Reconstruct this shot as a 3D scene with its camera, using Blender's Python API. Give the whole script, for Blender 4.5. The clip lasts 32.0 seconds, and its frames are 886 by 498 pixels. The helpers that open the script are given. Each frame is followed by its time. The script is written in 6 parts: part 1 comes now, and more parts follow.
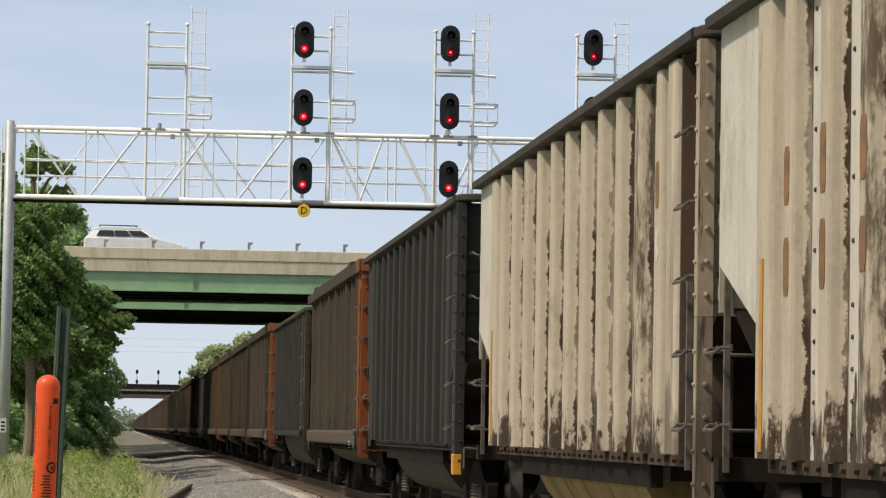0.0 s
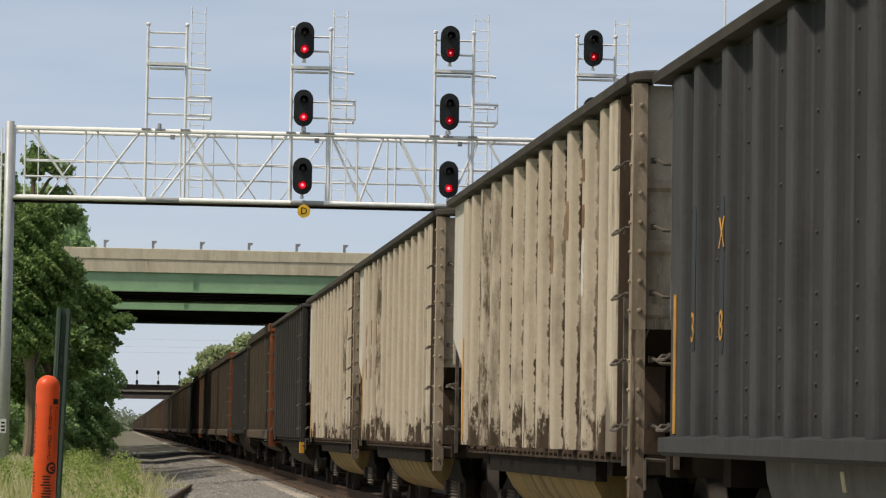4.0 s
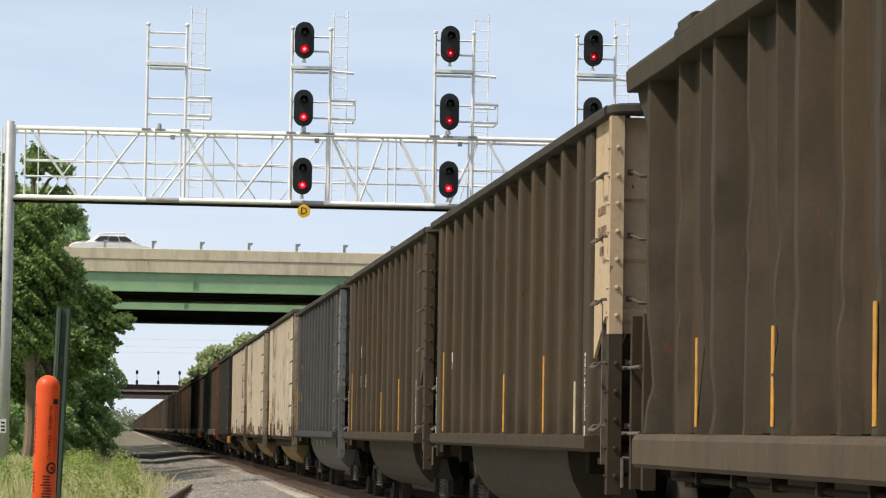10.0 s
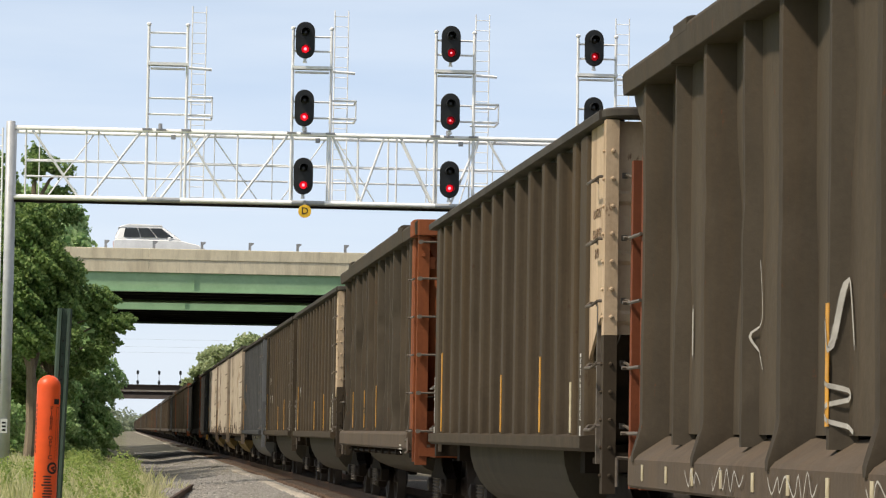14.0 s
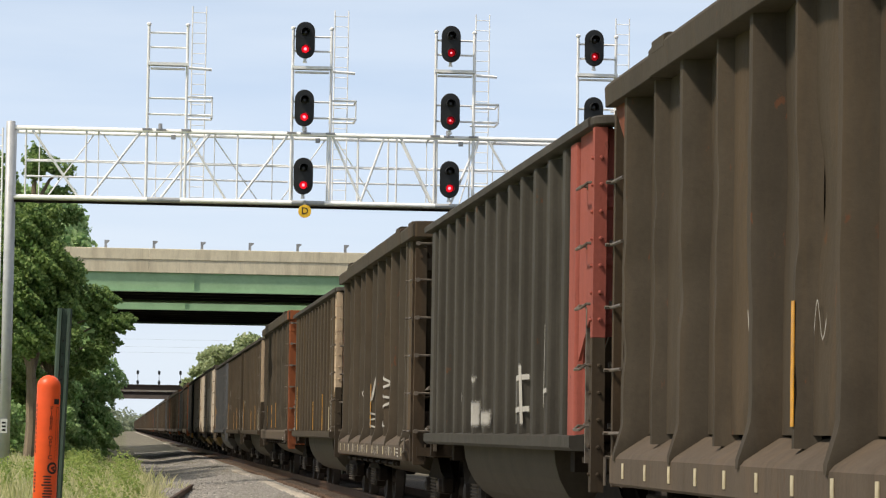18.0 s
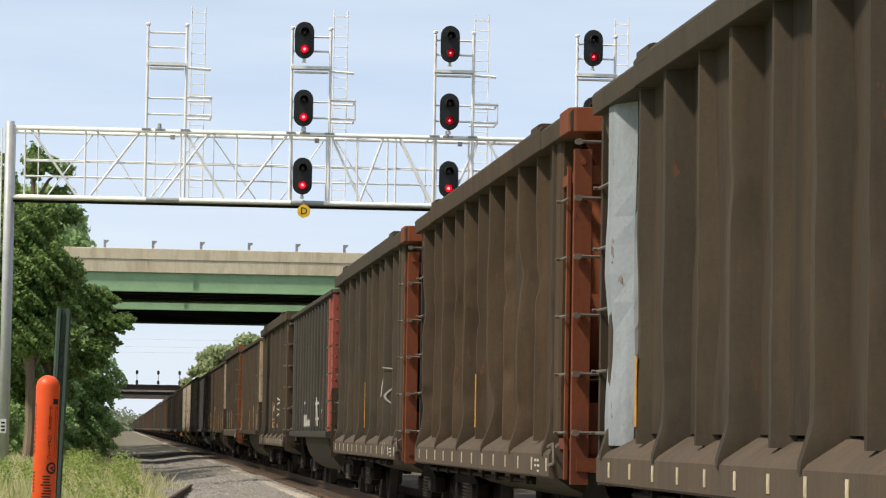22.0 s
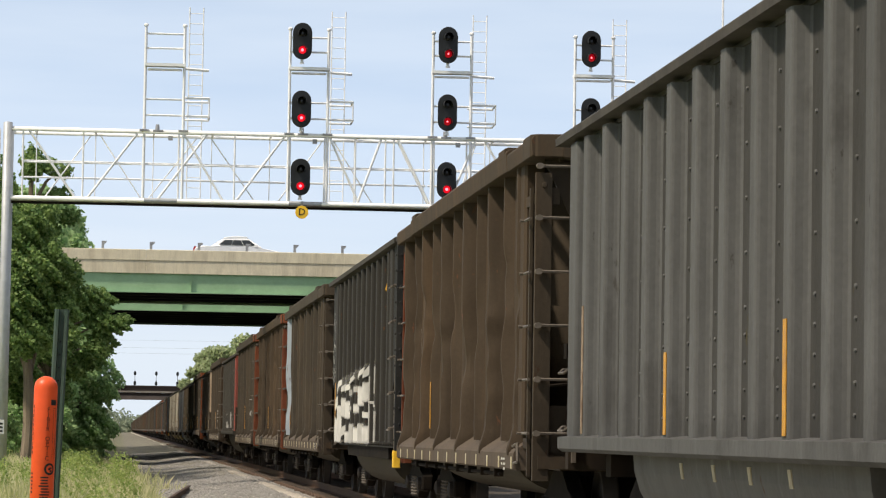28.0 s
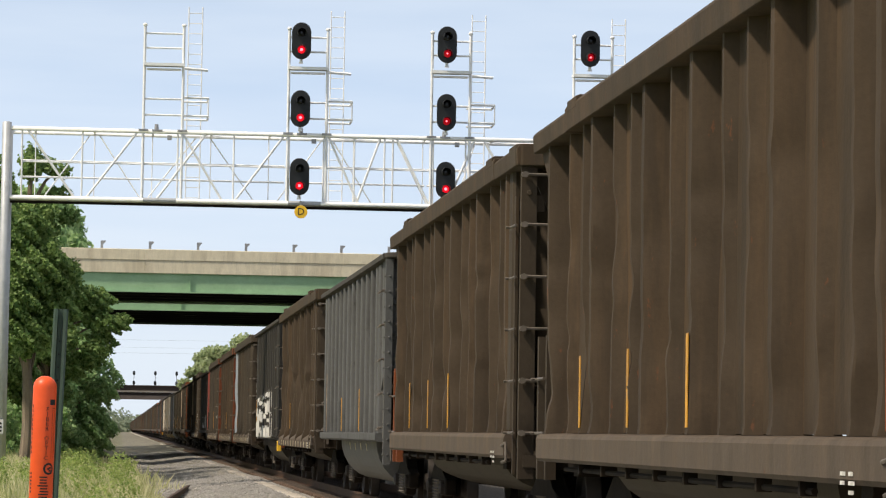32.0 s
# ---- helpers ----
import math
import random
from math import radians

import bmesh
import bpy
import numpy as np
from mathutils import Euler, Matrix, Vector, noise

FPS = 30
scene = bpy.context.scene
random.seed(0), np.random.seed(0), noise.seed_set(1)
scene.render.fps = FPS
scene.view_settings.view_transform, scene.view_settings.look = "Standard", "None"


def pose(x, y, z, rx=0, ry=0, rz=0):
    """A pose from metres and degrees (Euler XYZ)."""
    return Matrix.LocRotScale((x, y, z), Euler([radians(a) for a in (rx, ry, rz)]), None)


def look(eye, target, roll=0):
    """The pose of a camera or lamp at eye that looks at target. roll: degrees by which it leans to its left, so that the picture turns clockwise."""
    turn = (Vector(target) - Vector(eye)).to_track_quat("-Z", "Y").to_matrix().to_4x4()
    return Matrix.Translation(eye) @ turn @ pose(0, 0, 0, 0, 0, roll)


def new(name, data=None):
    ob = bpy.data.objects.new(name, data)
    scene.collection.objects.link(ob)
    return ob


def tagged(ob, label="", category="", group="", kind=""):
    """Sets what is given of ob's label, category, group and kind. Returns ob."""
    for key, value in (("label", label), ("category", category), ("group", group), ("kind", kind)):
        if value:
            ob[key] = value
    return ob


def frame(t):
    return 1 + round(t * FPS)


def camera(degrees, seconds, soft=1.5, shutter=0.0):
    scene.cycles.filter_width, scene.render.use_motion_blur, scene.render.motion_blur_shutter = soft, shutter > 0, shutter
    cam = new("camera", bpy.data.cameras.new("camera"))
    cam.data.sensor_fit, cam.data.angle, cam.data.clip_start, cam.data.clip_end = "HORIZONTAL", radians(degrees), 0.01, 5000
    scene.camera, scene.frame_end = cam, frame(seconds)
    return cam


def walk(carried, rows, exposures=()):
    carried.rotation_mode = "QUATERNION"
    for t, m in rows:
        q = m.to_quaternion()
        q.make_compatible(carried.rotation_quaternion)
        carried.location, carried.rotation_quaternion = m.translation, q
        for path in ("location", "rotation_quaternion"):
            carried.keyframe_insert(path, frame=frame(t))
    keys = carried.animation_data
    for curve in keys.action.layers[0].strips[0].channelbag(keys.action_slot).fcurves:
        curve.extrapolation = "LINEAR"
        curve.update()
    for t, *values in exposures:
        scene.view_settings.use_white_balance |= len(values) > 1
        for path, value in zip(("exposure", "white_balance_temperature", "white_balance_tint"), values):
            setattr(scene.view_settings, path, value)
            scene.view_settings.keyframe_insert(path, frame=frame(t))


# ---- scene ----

# ================= camera =================
EYE = Vector((0.0, 0.0, 1.20))
ROLL = 0.9
AZ, EL = 5.5915, 3.2715          # aim right of the track's line and above level, degrees


def aim(dx, dy):
    """Pose of the camera on its tripod, nudged by small angles in hundredths of a degree."""
    a, e = radians(AZ + dx / 100), radians(EL + dy / 100)
    way = Vector((math.sin(a) * math.cos(e), math.cos(a) * math.cos(e), math.sin(e)))
    return look(EYE, EYE + way * 10, ROLL)


cam = camera(15.67, 32.0, soft=1.2)
NUDGES = [(0, 0, -.8), (0.8, 0, 0), (12.5, 0, 0), (13, 0, .9), (13.5, -.6, .7), (14, -1.5, 0), (14.5, 0, 0), (16.5, 0, 0), (17.5, -.8, -1),
          (18, -1.5, 0), (19.5, -1.5, 0), (20, 0, 0), (22, 0, 0), (22.5, 0, -1), (24, -.4, -1.1), (24.3, 2.6, 1.4), (24.6, 4.4, 2.0), (25.5, 4.6, 2.1),
          (27.5, 4.2, 1.8), (28.0, 3.6, 1.8), (28.5, 4.2, 1.8), (29, 4.4, 2.0), (29.5, 5.6, 1.6), (30, 5.0, 1.5), (31, 5.3, .6), (32, 5.3, 1.3)]
walk(cam, [(t, aim(dx, dy)) for t, dx, dy in NUDGES],
     exposures=[(0, .08), (.5, -.02), (1, -.12), (3, -.18), (4.5, -.08), (6, .04), (9, .24), (13, .33), (20, .32), (32, .32)])

# ================= world, sun =================
SUN_EL, SUN_AZ = 53, 247          # degrees above the horizon; bearing clockwise from +y
world = bpy.data.worlds.new("sky")
world.use_nodes = True
scene.world = world
wn = world.node_tree.nodes
sky = wn.new("ShaderNodeTexSky")
sky.sky_type = "NISHITA"
sky.sun_disc = False
sky.sun_elevation, sky.sun_rotation = radians(SUN_EL), radians(SUN_AZ)
sky.air_density, sky.dust_density, sky.ozone_density = 1.0, 1.5, 1.5
wl = world.node_tree.links
wco = wn.new("ShaderNodeTexCoord")
wsep = wn.new("ShaderNodeSeparateXYZ")
wl.new(wco.outputs["Generated"], wsep.inputs[0])
haze = wn.new("ShaderNodeValToRGB")              # thin high overcast, paler towards the horizon
haze.color_ramp.elements[0].position, haze.color_ramp.elements[0].color = 0.0, (.68, .75, .83, 1)
haze.color_ramp.elements[1].position, haze.color_ramp.elements[1].color = .09, (.505, .615, .785, 1)
e = haze.color_ramp.elements.new(.35)
e.color = (.37, .39, .42, 1)
wl.new(wsep.outputs["Z"], haze.inputs[0])
wmap = wn.new("ShaderNodeMapping")
wmap.inputs["Scale"].default_value = (3, 3, 22)
wl.new(wco.outputs["Generated"], wmap.inputs[0])
cloud = wn.new("ShaderNodeTexNoise")
cloud.inputs["Scale"].default_value, cloud.inputs["Detail"].default_value = 2.2, 5
wl.new(wmap.outputs[0], cloud.inputs["Vector"])
veil = wn.new("ShaderNodeMix")
veil.data_type = "RGBA"
vr = wn.new("ShaderNodeMapRange")
vr.inputs["From Min"].default_value, vr.inputs["From Max"].default_value, vr.inputs["To Max"].default_value = .38, .75, .45
wl.new(cloud.outputs["Fac"], vr.inputs["Value"])
wl.new(vr.outputs[0], veil.inputs[0])
wl.new(haze.outputs[0], veil.inputs[6])
veil.inputs[7].default_value = (.73, .785, .86, 1)
hz = wn.new("ShaderNodeMix")                      # clear sky behind the veil
hz.data_type = "RGBA"
hz.inputs[0].default_value = .88
wsky = wn.new("ShaderNodeMix")
wsky.data_type, wsky.blend_type = "RGBA", "MULTIPLY"
wsky.inputs[0].default_value = 1.0
wsky.inputs[7].default_value = (.11, .11, .11, 1)
wl.new(sky.outputs[0], wsky.inputs[6])
wl.new(wsky.outputs[2], hz.inputs[6])
wl.new(veil.outputs[2], hz.inputs[7])
wl.new(hz.outputs[2], wn["Background"].inputs[0])
wn["Background"].inputs[1].default_value = 1.0
sun = new("sun", bpy.data.lights.new("sun", "SUN"))
sun.data.energy, sun.data.angle, sun.data.color = 3.6, radians(5), (1.0, .89, .74)
sa, se = radians(SUN_AZ), radians(SUN_EL)
sun.matrix_world = look(Vector((math.sin(sa) * math.cos(se), math.cos(sa) * math.cos(se), math.sin(se))) * 50, (0, 0, 0))


# ================= materials =================
def shader(name, rough=.7, metal=0.0, spec=.4):
    m = bpy.data.materials.new(name)
    m.use_nodes = True
    b = m.node_tree.nodes["Principled BSDF"]
    b.inputs["Roughness"].default_value, b.inputs["Metallic"].default_value = rough, metal
    b.inputs["Specular IOR Level"].default_value = spec
    return m, m.node_tree.nodes, m.node_tree.links, b


def noise_of(n, l, src, scale, detail=5, stretch=(1, 1, 1), rough=.6):
    mp = n.new("ShaderNodeMapping")
    mp.inputs["Scale"].default_value = stretch
    l.new(src, mp.inputs[0])
    t = n.new("ShaderNodeTexNoise")
    t.inputs["Scale"].default_value, t.inputs["Detail"].default_value, t.inputs["Roughness"].default_value = scale, detail, rough
    l.new(mp.outputs[0], t.inputs["Vector"])
    return t.outputs["Fac"]


def ramp_of(n, l, src, a, b):
    r = n.new("ShaderNodeMapRange")
    r.interpolation_type = "SMOOTHSTEP"
    r.inputs["From Min"].default_value, r.inputs["From Max"].default_value = a, b
    l.new(src, r.inputs["Value"])
    return r.outputs[0]


def mix_of(n, l, fac, a, b):
    m = n.new("ShaderNodeMix")
    m.data_type = "RGBA"
    for k, v in ((0, fac), (6, a), (7, b)):
        if isinstance(v, (tuple, list)):
            m.inputs[k].default_value = (*v, 1)
        elif isinstance(v, float):
            m.inputs[k].default_value = v
        else:
            l.new(v, m.inputs[k])
    return m.outputs[2]


def math_of(n, l, op, a, b):
    m = n.new("ShaderNodeMath")
    m.operation = op
    for k, v in ((0, a), (1, b)):
        if isinstance(v, (int, float)):
            m.inputs[k].default_value = v
        else:
            l.new(v, m.inputs[k])
    return m.outputs[0]


def bump_of(n, l, b, src, strength, dist):
    k = n.new("ShaderNodeBump")
    k.inputs["Strength"].default_value, k.inputs["Distance"].default_value = strength, dist
    l.new(src, k.inputs["Height"])
    l.new(k.outputs[0], b.inputs["Normal"])


def surface(name, c1, c2, scale=3.0, rough=.75, metal=0.0, stretch=(1, 1, 1), bump=.2, dist=.01, vary=.12, fine=8.0, spec=.4):
    """A two-tone weathered surface: broad stains, fine grain, a little bump, and a shift from piece to piece."""
    m, n, l, b = shader(name, rough, metal, spec)
    co = n.new("ShaderNodeTexCoord").outputs["Object"]
    broad = noise_of(n, l, co, scale, 6, stretch)
    grain = noise_of(n, l, co, scale * fine, 4)
    col = mix_of(n, l, ramp_of(n, l, broad, .35, .68), c1, c2)
    dark = n.new("ShaderNodeHueSaturation")
    l.new(col, dark.inputs["Color"])
    oi = n.new("ShaderNodeObjectInfo").outputs["Random"]
    v = math_of(n, l, "ADD", math_of(n, l, "MULTIPLY", oi, vary * 2), math_of(n, l, "MULTIPLY", grain, .35))
    l.new(math_of(n, l, "ADD", v, .83 - vary), dark.inputs["Value"])
    l.new(dark.outputs[0], b.inputs["Base Color"])
    l.new(ramp_of(n, l, grain, -.6, 1.6), b.inputs["Roughness"]) if rough is None else None
    bump_of(n, l, b, grain, bump, dist)
    return m


def car_paint(name, base, grime, rust=(.10, .045, .02), streak=.45, low=.5, rough=.78, runs=0.0, seam=None, warm=None, flecks=.8):
    """Weathered freight-car paint: long run-down streaks, rust blotches, a splashed band of dirt, optional sprayed lettering."""
    m, n, l, b = shader(name, rough, 0.0, .18)
    co0 = n.new("ShaderNodeTexCoord").outputs["Object"]
    sep = n.new("ShaderNodeSeparateXYZ")
    l.new(co0, sep.inputs[0])
    y, z = sep.outputs["Y"], sep.outputs["Z"]
    rnd = math_of(n, l, "MULTIPLY", n.new("ShaderNodeObjectInfo").outputs["Random"], 60.0)
    cmb = n.new("ShaderNodeCombineXYZ")
    l.new(math_of(n, l, "ADD", sep.outputs["X"], rnd), cmb.inputs[0])
    l.new(math_of(n, l, "ADD", y, rnd), cmb.inputs[1])
    l.new(z, cmb.inputs[2])
    co = cmb.outputs[0]
    run = noise_of(n, l, co, 1.6, 6, (1, 1.6, .12))
    blot = noise_of(n, l, co, 1.1, 8, (1, 1, .5), .65)
    grain = noise_of(n, l, co, 22, 4)
    col = mix_of(n, l, math_of(n, l, "MULTIPLY", ramp_of(n, l, run, .46, .70), streak), base, grime)
    col = mix_of(n, l, math_of(n, l, "MULTIPLY", ramp_of(n, l, blot, .56, .66), .2 + .4 * flecks), col, tuple(g * 1.25 for g in grime))
    if warm:
        rusty = noise_of(n, l, co, 1.3, 7, (1, 1.3, .10), .7)
        col = mix_of(n, l, math_of(n, l, "MULTIPLY", ramp_of(n, l, rusty, .46, .66), .85), col, warm)
    if runs:
        thin = noise_of(n, l, co, 6.0, 7, (1.5, 1.5, .10), .7)
        col = mix_of(n, l, math_of(n, l, "MULTIPLY", ramp_of(n, l, thin, .58, .64), runs), col, tuple(.8 * g for g in grime))
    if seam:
        dirty = math_of(n, l, "MULTIPLY", ramp_of(n, l, n.new("ShaderNodeObjectInfo").outputs["Random"], .92, .95), 1.0 if runs > .08 else 0.0)
        soot = noise_of(n, l, co, 9.0, 8, (1, 1, .22), .75)
        col = mix_of(n, l, math_of(n, l, "MULTIPLY", math_of(n, l, "MULTIPLY", dirty, ramp_of(n, l, soot, .42, .60)), .85), col, tuple(.8 * g for g in grime))
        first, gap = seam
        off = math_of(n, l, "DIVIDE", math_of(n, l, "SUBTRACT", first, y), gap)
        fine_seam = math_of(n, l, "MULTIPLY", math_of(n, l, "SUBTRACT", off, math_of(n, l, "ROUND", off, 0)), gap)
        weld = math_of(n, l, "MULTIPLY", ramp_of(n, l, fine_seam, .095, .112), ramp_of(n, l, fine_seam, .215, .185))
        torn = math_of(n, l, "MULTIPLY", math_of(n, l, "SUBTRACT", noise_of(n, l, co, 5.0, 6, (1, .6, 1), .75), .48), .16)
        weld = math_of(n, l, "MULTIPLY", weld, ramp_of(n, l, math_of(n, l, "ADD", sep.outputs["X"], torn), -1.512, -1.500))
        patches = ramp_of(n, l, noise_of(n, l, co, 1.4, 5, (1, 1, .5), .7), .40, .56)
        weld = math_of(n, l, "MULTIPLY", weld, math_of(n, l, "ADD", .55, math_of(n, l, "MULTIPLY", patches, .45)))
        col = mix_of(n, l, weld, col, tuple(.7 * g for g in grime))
    if seam:
        splash = noise_of(n, l, co, 3.0, 7, (1, 1.6, .5), .72)
        edge = math_of(n, l, "SUBTRACT", math_of(n, l, "MULTIPLY", splash, 3.4), math_of(n, l, "ADD", z, .50))
    else:
        splash = noise_of(n, l, co, 2.6, 6, (1, 1.2, .45), .7)
        edge = math_of(n, l, "SUBTRACT", math_of(n, l, "MULTIPLY", splash, 2.4), math_of(n, l, "SUBTRACT", z, .25))
    col = mix_of(n, l, math_of(n, l, "MULTIPLY", ramp_of(n, l, edge, -.15 if not seam else -.10, .35 if not seam else .14), low), col, tuple(.7 * g for g in grime))
    fleck = noise_of(n, l, co, 7, 5, (1, 1, .4), .7)
    col = mix_of(n, l, math_of(n, l, "MULTIPLY", ramp_of(n, l, fleck, .64, .70), flecks), col, rust)
    hs = n.new("ShaderNodeHueSaturation")
    l.new(col, hs.inputs["Color"])
    mottle = noise_of(n, l, co, 4.5, 6, (1, 1.2, .35), .7)
    l.new(math_of(n, l, "ADD", math_of(n, l, "ADD", math_of(n, l, "MULTIPLY", grain, .3), math_of(n, l, "MULTIPLY", mottle, .5)), .61), hs.inputs["Value"])
    l.new(hs.outputs[0], b.inputs["Base Color"])
    bump_of(n, l, b, math_of(n, l, "ADD", grain, math_of(n, l, "MULTIPLY", blot, 3)), .25, .012)
    return m


def spray_mat(name, colour, thin=.0):
    """Sprayed paint that thins out towards the rim of each stroke."""
    m, n, l, b = shader(name, .7, 0, .25)
    at = n.new("ShaderNodeAttribute")
    at.attribute_name = "dense"
    co = n.new("ShaderNodeTexCoord").outputs["Object"]
    patchy, grain = noise_of(n, l, co, 1.3, 6, (1, 1, .6), .65), noise_of(n, l, co, 14, 4)
    l.new(mix_of(n, l, ramp_of(n, l, patchy, .38, .66), colour, tuple(c * .62 for c in colour)), b.inputs["Base Color"])
    cover = math_of(n, l, "SUBTRACT", math_of(n, l, "ADD", math_of(n, l, "MULTIPLY", at.outputs["Fac"], .9), math_of(n, l, "MULTIPLY", math_of(n, l, "ADD", grain, patchy), .32)), .30 + thin)
    clear = n.new("ShaderNodeBsdfTransparent")
    mx = n.new("ShaderNodeMixShader")
    l.new(ramp_of(n, l, cover, .05, .75), mx.inputs[0])
    l.new(clear.outputs[0], mx.inputs[1])
    l.new(b.outputs[0], mx.inputs[2])
    l.new(mx.outputs[0], n["Material Output"].inputs["Surface"])
    return m


def glow(name, colour, power):
    m, n, l, b = shader(name, .4)
    b.inputs["Base Color"].default_value = (*colour, 1)
    b.inputs["Emission Color"].default_value = (*colour, 1)
    b.inputs["Emission Strength"].default_value = power
    return m


M = {}
M["galv"] = surface("galvanised steel", (.90, .90, .89), (.82, .82, .82), 4, .5, 0.0, bump=.08, vary=.05)
M["galv_mid"] = surface("dull galvanised mast steel", (.50, .51, .52), (.42, .43, .44), 3, .5, .2, bump=.08, vary=.05)
M["galv_dark"] = surface("weathered galvanised steel", (.40, .40, .40), (.28, .28, .29), 5, .5, .4, bump=.1, vary=.05)
M["black"] = surface("black enamel", (.010, .011, .012), (.016, .017, .018), 5, .5, bump=.05)
M["lens_off"] = surface("dark signal lens", (.02, .02, .022), (.03, .03, .03), 5, .15, bump=.02)
M["lens_red"] = glow("lit red lens", (.9, .006, .02), .75)
M["lens_core"] = glow("lit lamp core", (1.0, .16, .2), 2.6)
M["lens_dim"] = glow("dim red lens", (.5, .004, .012), .45)
M["yellow_disc"] = surface("yellow enamel", (.85, .52, .03), (.75, .44, .03), 5, .5, bump=.03)
M["ink"] = surface("black lettering", (.012, .012, .012), (.02, .02, .02), 9, .6, bump=.02)
M["white_ink"] = surface("white lettering", (.62, .60, .55), (.42, .40, .36), 9, .7, bump=.02)
M["faint_ink"] = surface("worn brown lettering", (.16, .10, .06), (.34, .26, .18), 7, .8, bump=.02)
M["brown_ink"] = surface("faded brown emblem paint", (.26, .14, .06), (.16, .09, .05), 5, .8, bump=.03)
M["amber"] = surface("amber reflector", (.64, .31, .025), (.42, .20, .025), 6, .4, bump=.04)
M["pale_ref"] = surface("faded reflector", (.55, .48, .33), (.38, .32, .2), 6, .5, bump=.04)
M["concrete"] = car_paint("weathered concrete run with stains", (.66, .59, .44), (.43, .365, .26), rust=(.46, .40, .28), streak=.55, low=0.0, runs=.25, rough=.9, flecks=.25)
M["green_steel"] = surface("green girder paint", (.31, .47, .28), (.235, .375, .215), .5, .55, stretch=(.6, 1, 1), bump=.1, vary=.04)
# inner girders: the shade beneath the deck is put into a near-black colour
M["under"] = surface("near-black paint for the under-deck shade", (.010, .010, .010), (.02, .02, .018), .6, .85, vary=.05)
M["far_steel"] = surface("rust-brown bridge steel", (.032, .022, .02), (.05, .035, .028), .3, .8, vary=.05)
M["far_mid"] = surface("weathered grey-brown bridge steel", (.13, .105, .09), (.09, .07, .06), .3, .85, vary=.05)
M["far_conc"] = surface("pale pier concrete", (.25, .22, .18), (.18, .15, .13), .4, .85, vary=.05)
M["orange"] = surface("orange plastic", (.86, .105, .02), (.78, .09, .02), 3, .42, bump=.04, vary=.02)
M["post_green"] = surface("green enamelled steel post", (.05, .085, .062), (.075, .10, .08), 3, .55, metal=.2, bump=.15, vary=.03)
M["bark"] = surface("grey-brown bark", (.22, .17, .12), (.12, .095, .07), 3, .9, stretch=(1, 1, .25), bump=.6, dist=.03)
M["rail"] = surface("rusty rail steel", (.10, .05, .028), (.06, .035, .022), 3, .7, metal=.3)
M["plank"] = surface("pale streaked strip", (.46, .41, .34), (.30, .26, .21), 2, .9, stretch=(1, .2, 1), bump=.4, dist=.01, vary=.15)
M["tie"] = surface("rust-stained timber sleeper", (.16, .10, .065), (.09, .06, .042), 2, .9, bump=.5, dist=.01, vary=.15)
M["wheel"] = surface("greasy wheel steel", (.034, .025, .019), (.02, .016, .013), 4, .75, metal=.1)
M["truck"] = surface("dusty cast truck steel", (.018, .0135, .0095), (.009, .007, .0055), 3, .92, spec=.12)
M["spring"] = surface("pale worn spring steel", (.13, .11, .085), (.07, .06, .05), 3, .6, metal=.3)
M["undercar"] = surface("dusty brown underframe steel", (.026, .019, .013), (.012, .0095, .007), 2, .92, spec=.12)
M["iron"] = surface("worn handhold iron", (.15, .125, .10), (.08, .064, .05), 6, .6, metal=.2)
M["rivet"] = surface("dark rivet heads", (.045, .034, .025), (.03, .023, .018), 4, .7)
M["coal"] = surface("black coal", (.012, .012, .013), (.025, .025, .026), 5, .6, bump=.9, dist=.05)
M["glass"] = surface("dark car glass", (.02, .024, .026), (.03, .034, .036), 2, .08, spec=.6, bump=0, vary=.02)
M["tyre"] = surface("tyre rubber", (.02, .02, .02), (.03, .03, .03), 5, .85)
M["spray"] = spray_mat("white spray paint", (.62, .60, .55))
M["spray_haze"] = spray_mat("drifted overspray", (.40, .385, .35), .66)
M["spray_thin"] = spray_mat("thin white spray paint", (.50, .48, .44), .34)
M["spray_yellow"] = spray_mat("yellow emblem paint", (.42, .23, .03), .06)
M["chrome"] = surface("bright wheel alloy", (.6, .6, .62), (.5, .5, .52), 4, .3, metal=.9)


def leaf_mat(name, a, b2, rough=.55):
    m, n, l, b = shader(name, rough, 0, .3)
    geo = n.new("ShaderNodeNewGeometry").outputs["Random Per Island"]
    co = n.new("ShaderNodeTexCoord").outputs["Object"]
    f = math_of(n, l, "ADD", math_of(n, l, "MULTIPLY", geo, .6), math_of(n, l, "MULTIPLY", noise_of(n, l, co, .5, 3), .5))
    col = mix_of(n, l, ramp_of(n, l, f, .2, .85), a, b2)
    l.new(col, b.inputs["Base Color"])
    tr = n.new("ShaderNodeBsdfTranslucent")
    l.new(col, tr.inputs["Color"])
    mx = n.new("ShaderNodeMixShader")
    mx.inputs[0].default_value = .5
    l.new(b.outputs[0], mx.inputs[1])
    l.new(tr.outputs[0], mx.inputs[2])
    l.new(mx.outputs[0], n["Material Output"].inputs["Surface"])
    return m


M["leaf"] = leaf_mat("broad tree leaves", (.09, .175, .05), (.31, .42, .14))
M["leaf_dark"] = leaf_mat("dark thicket leaves", (.22, .37, .15), (.46, .60, .28))
# the next two leaf tones are paled: distance haze mixed into the colour
M["leaf_far"] = leaf_mat("far leaves, haze in the colour", (.34, .42, .22), (.50, .55, .32))
M["leaf_haze"] = leaf_mat("distant woods, haze in the colour", (.24, .29, .20), (.33, .37, .26))
M["grass"] = leaf_mat("lime summer grass", (.40, .43, .18), (.74, .69, .42))
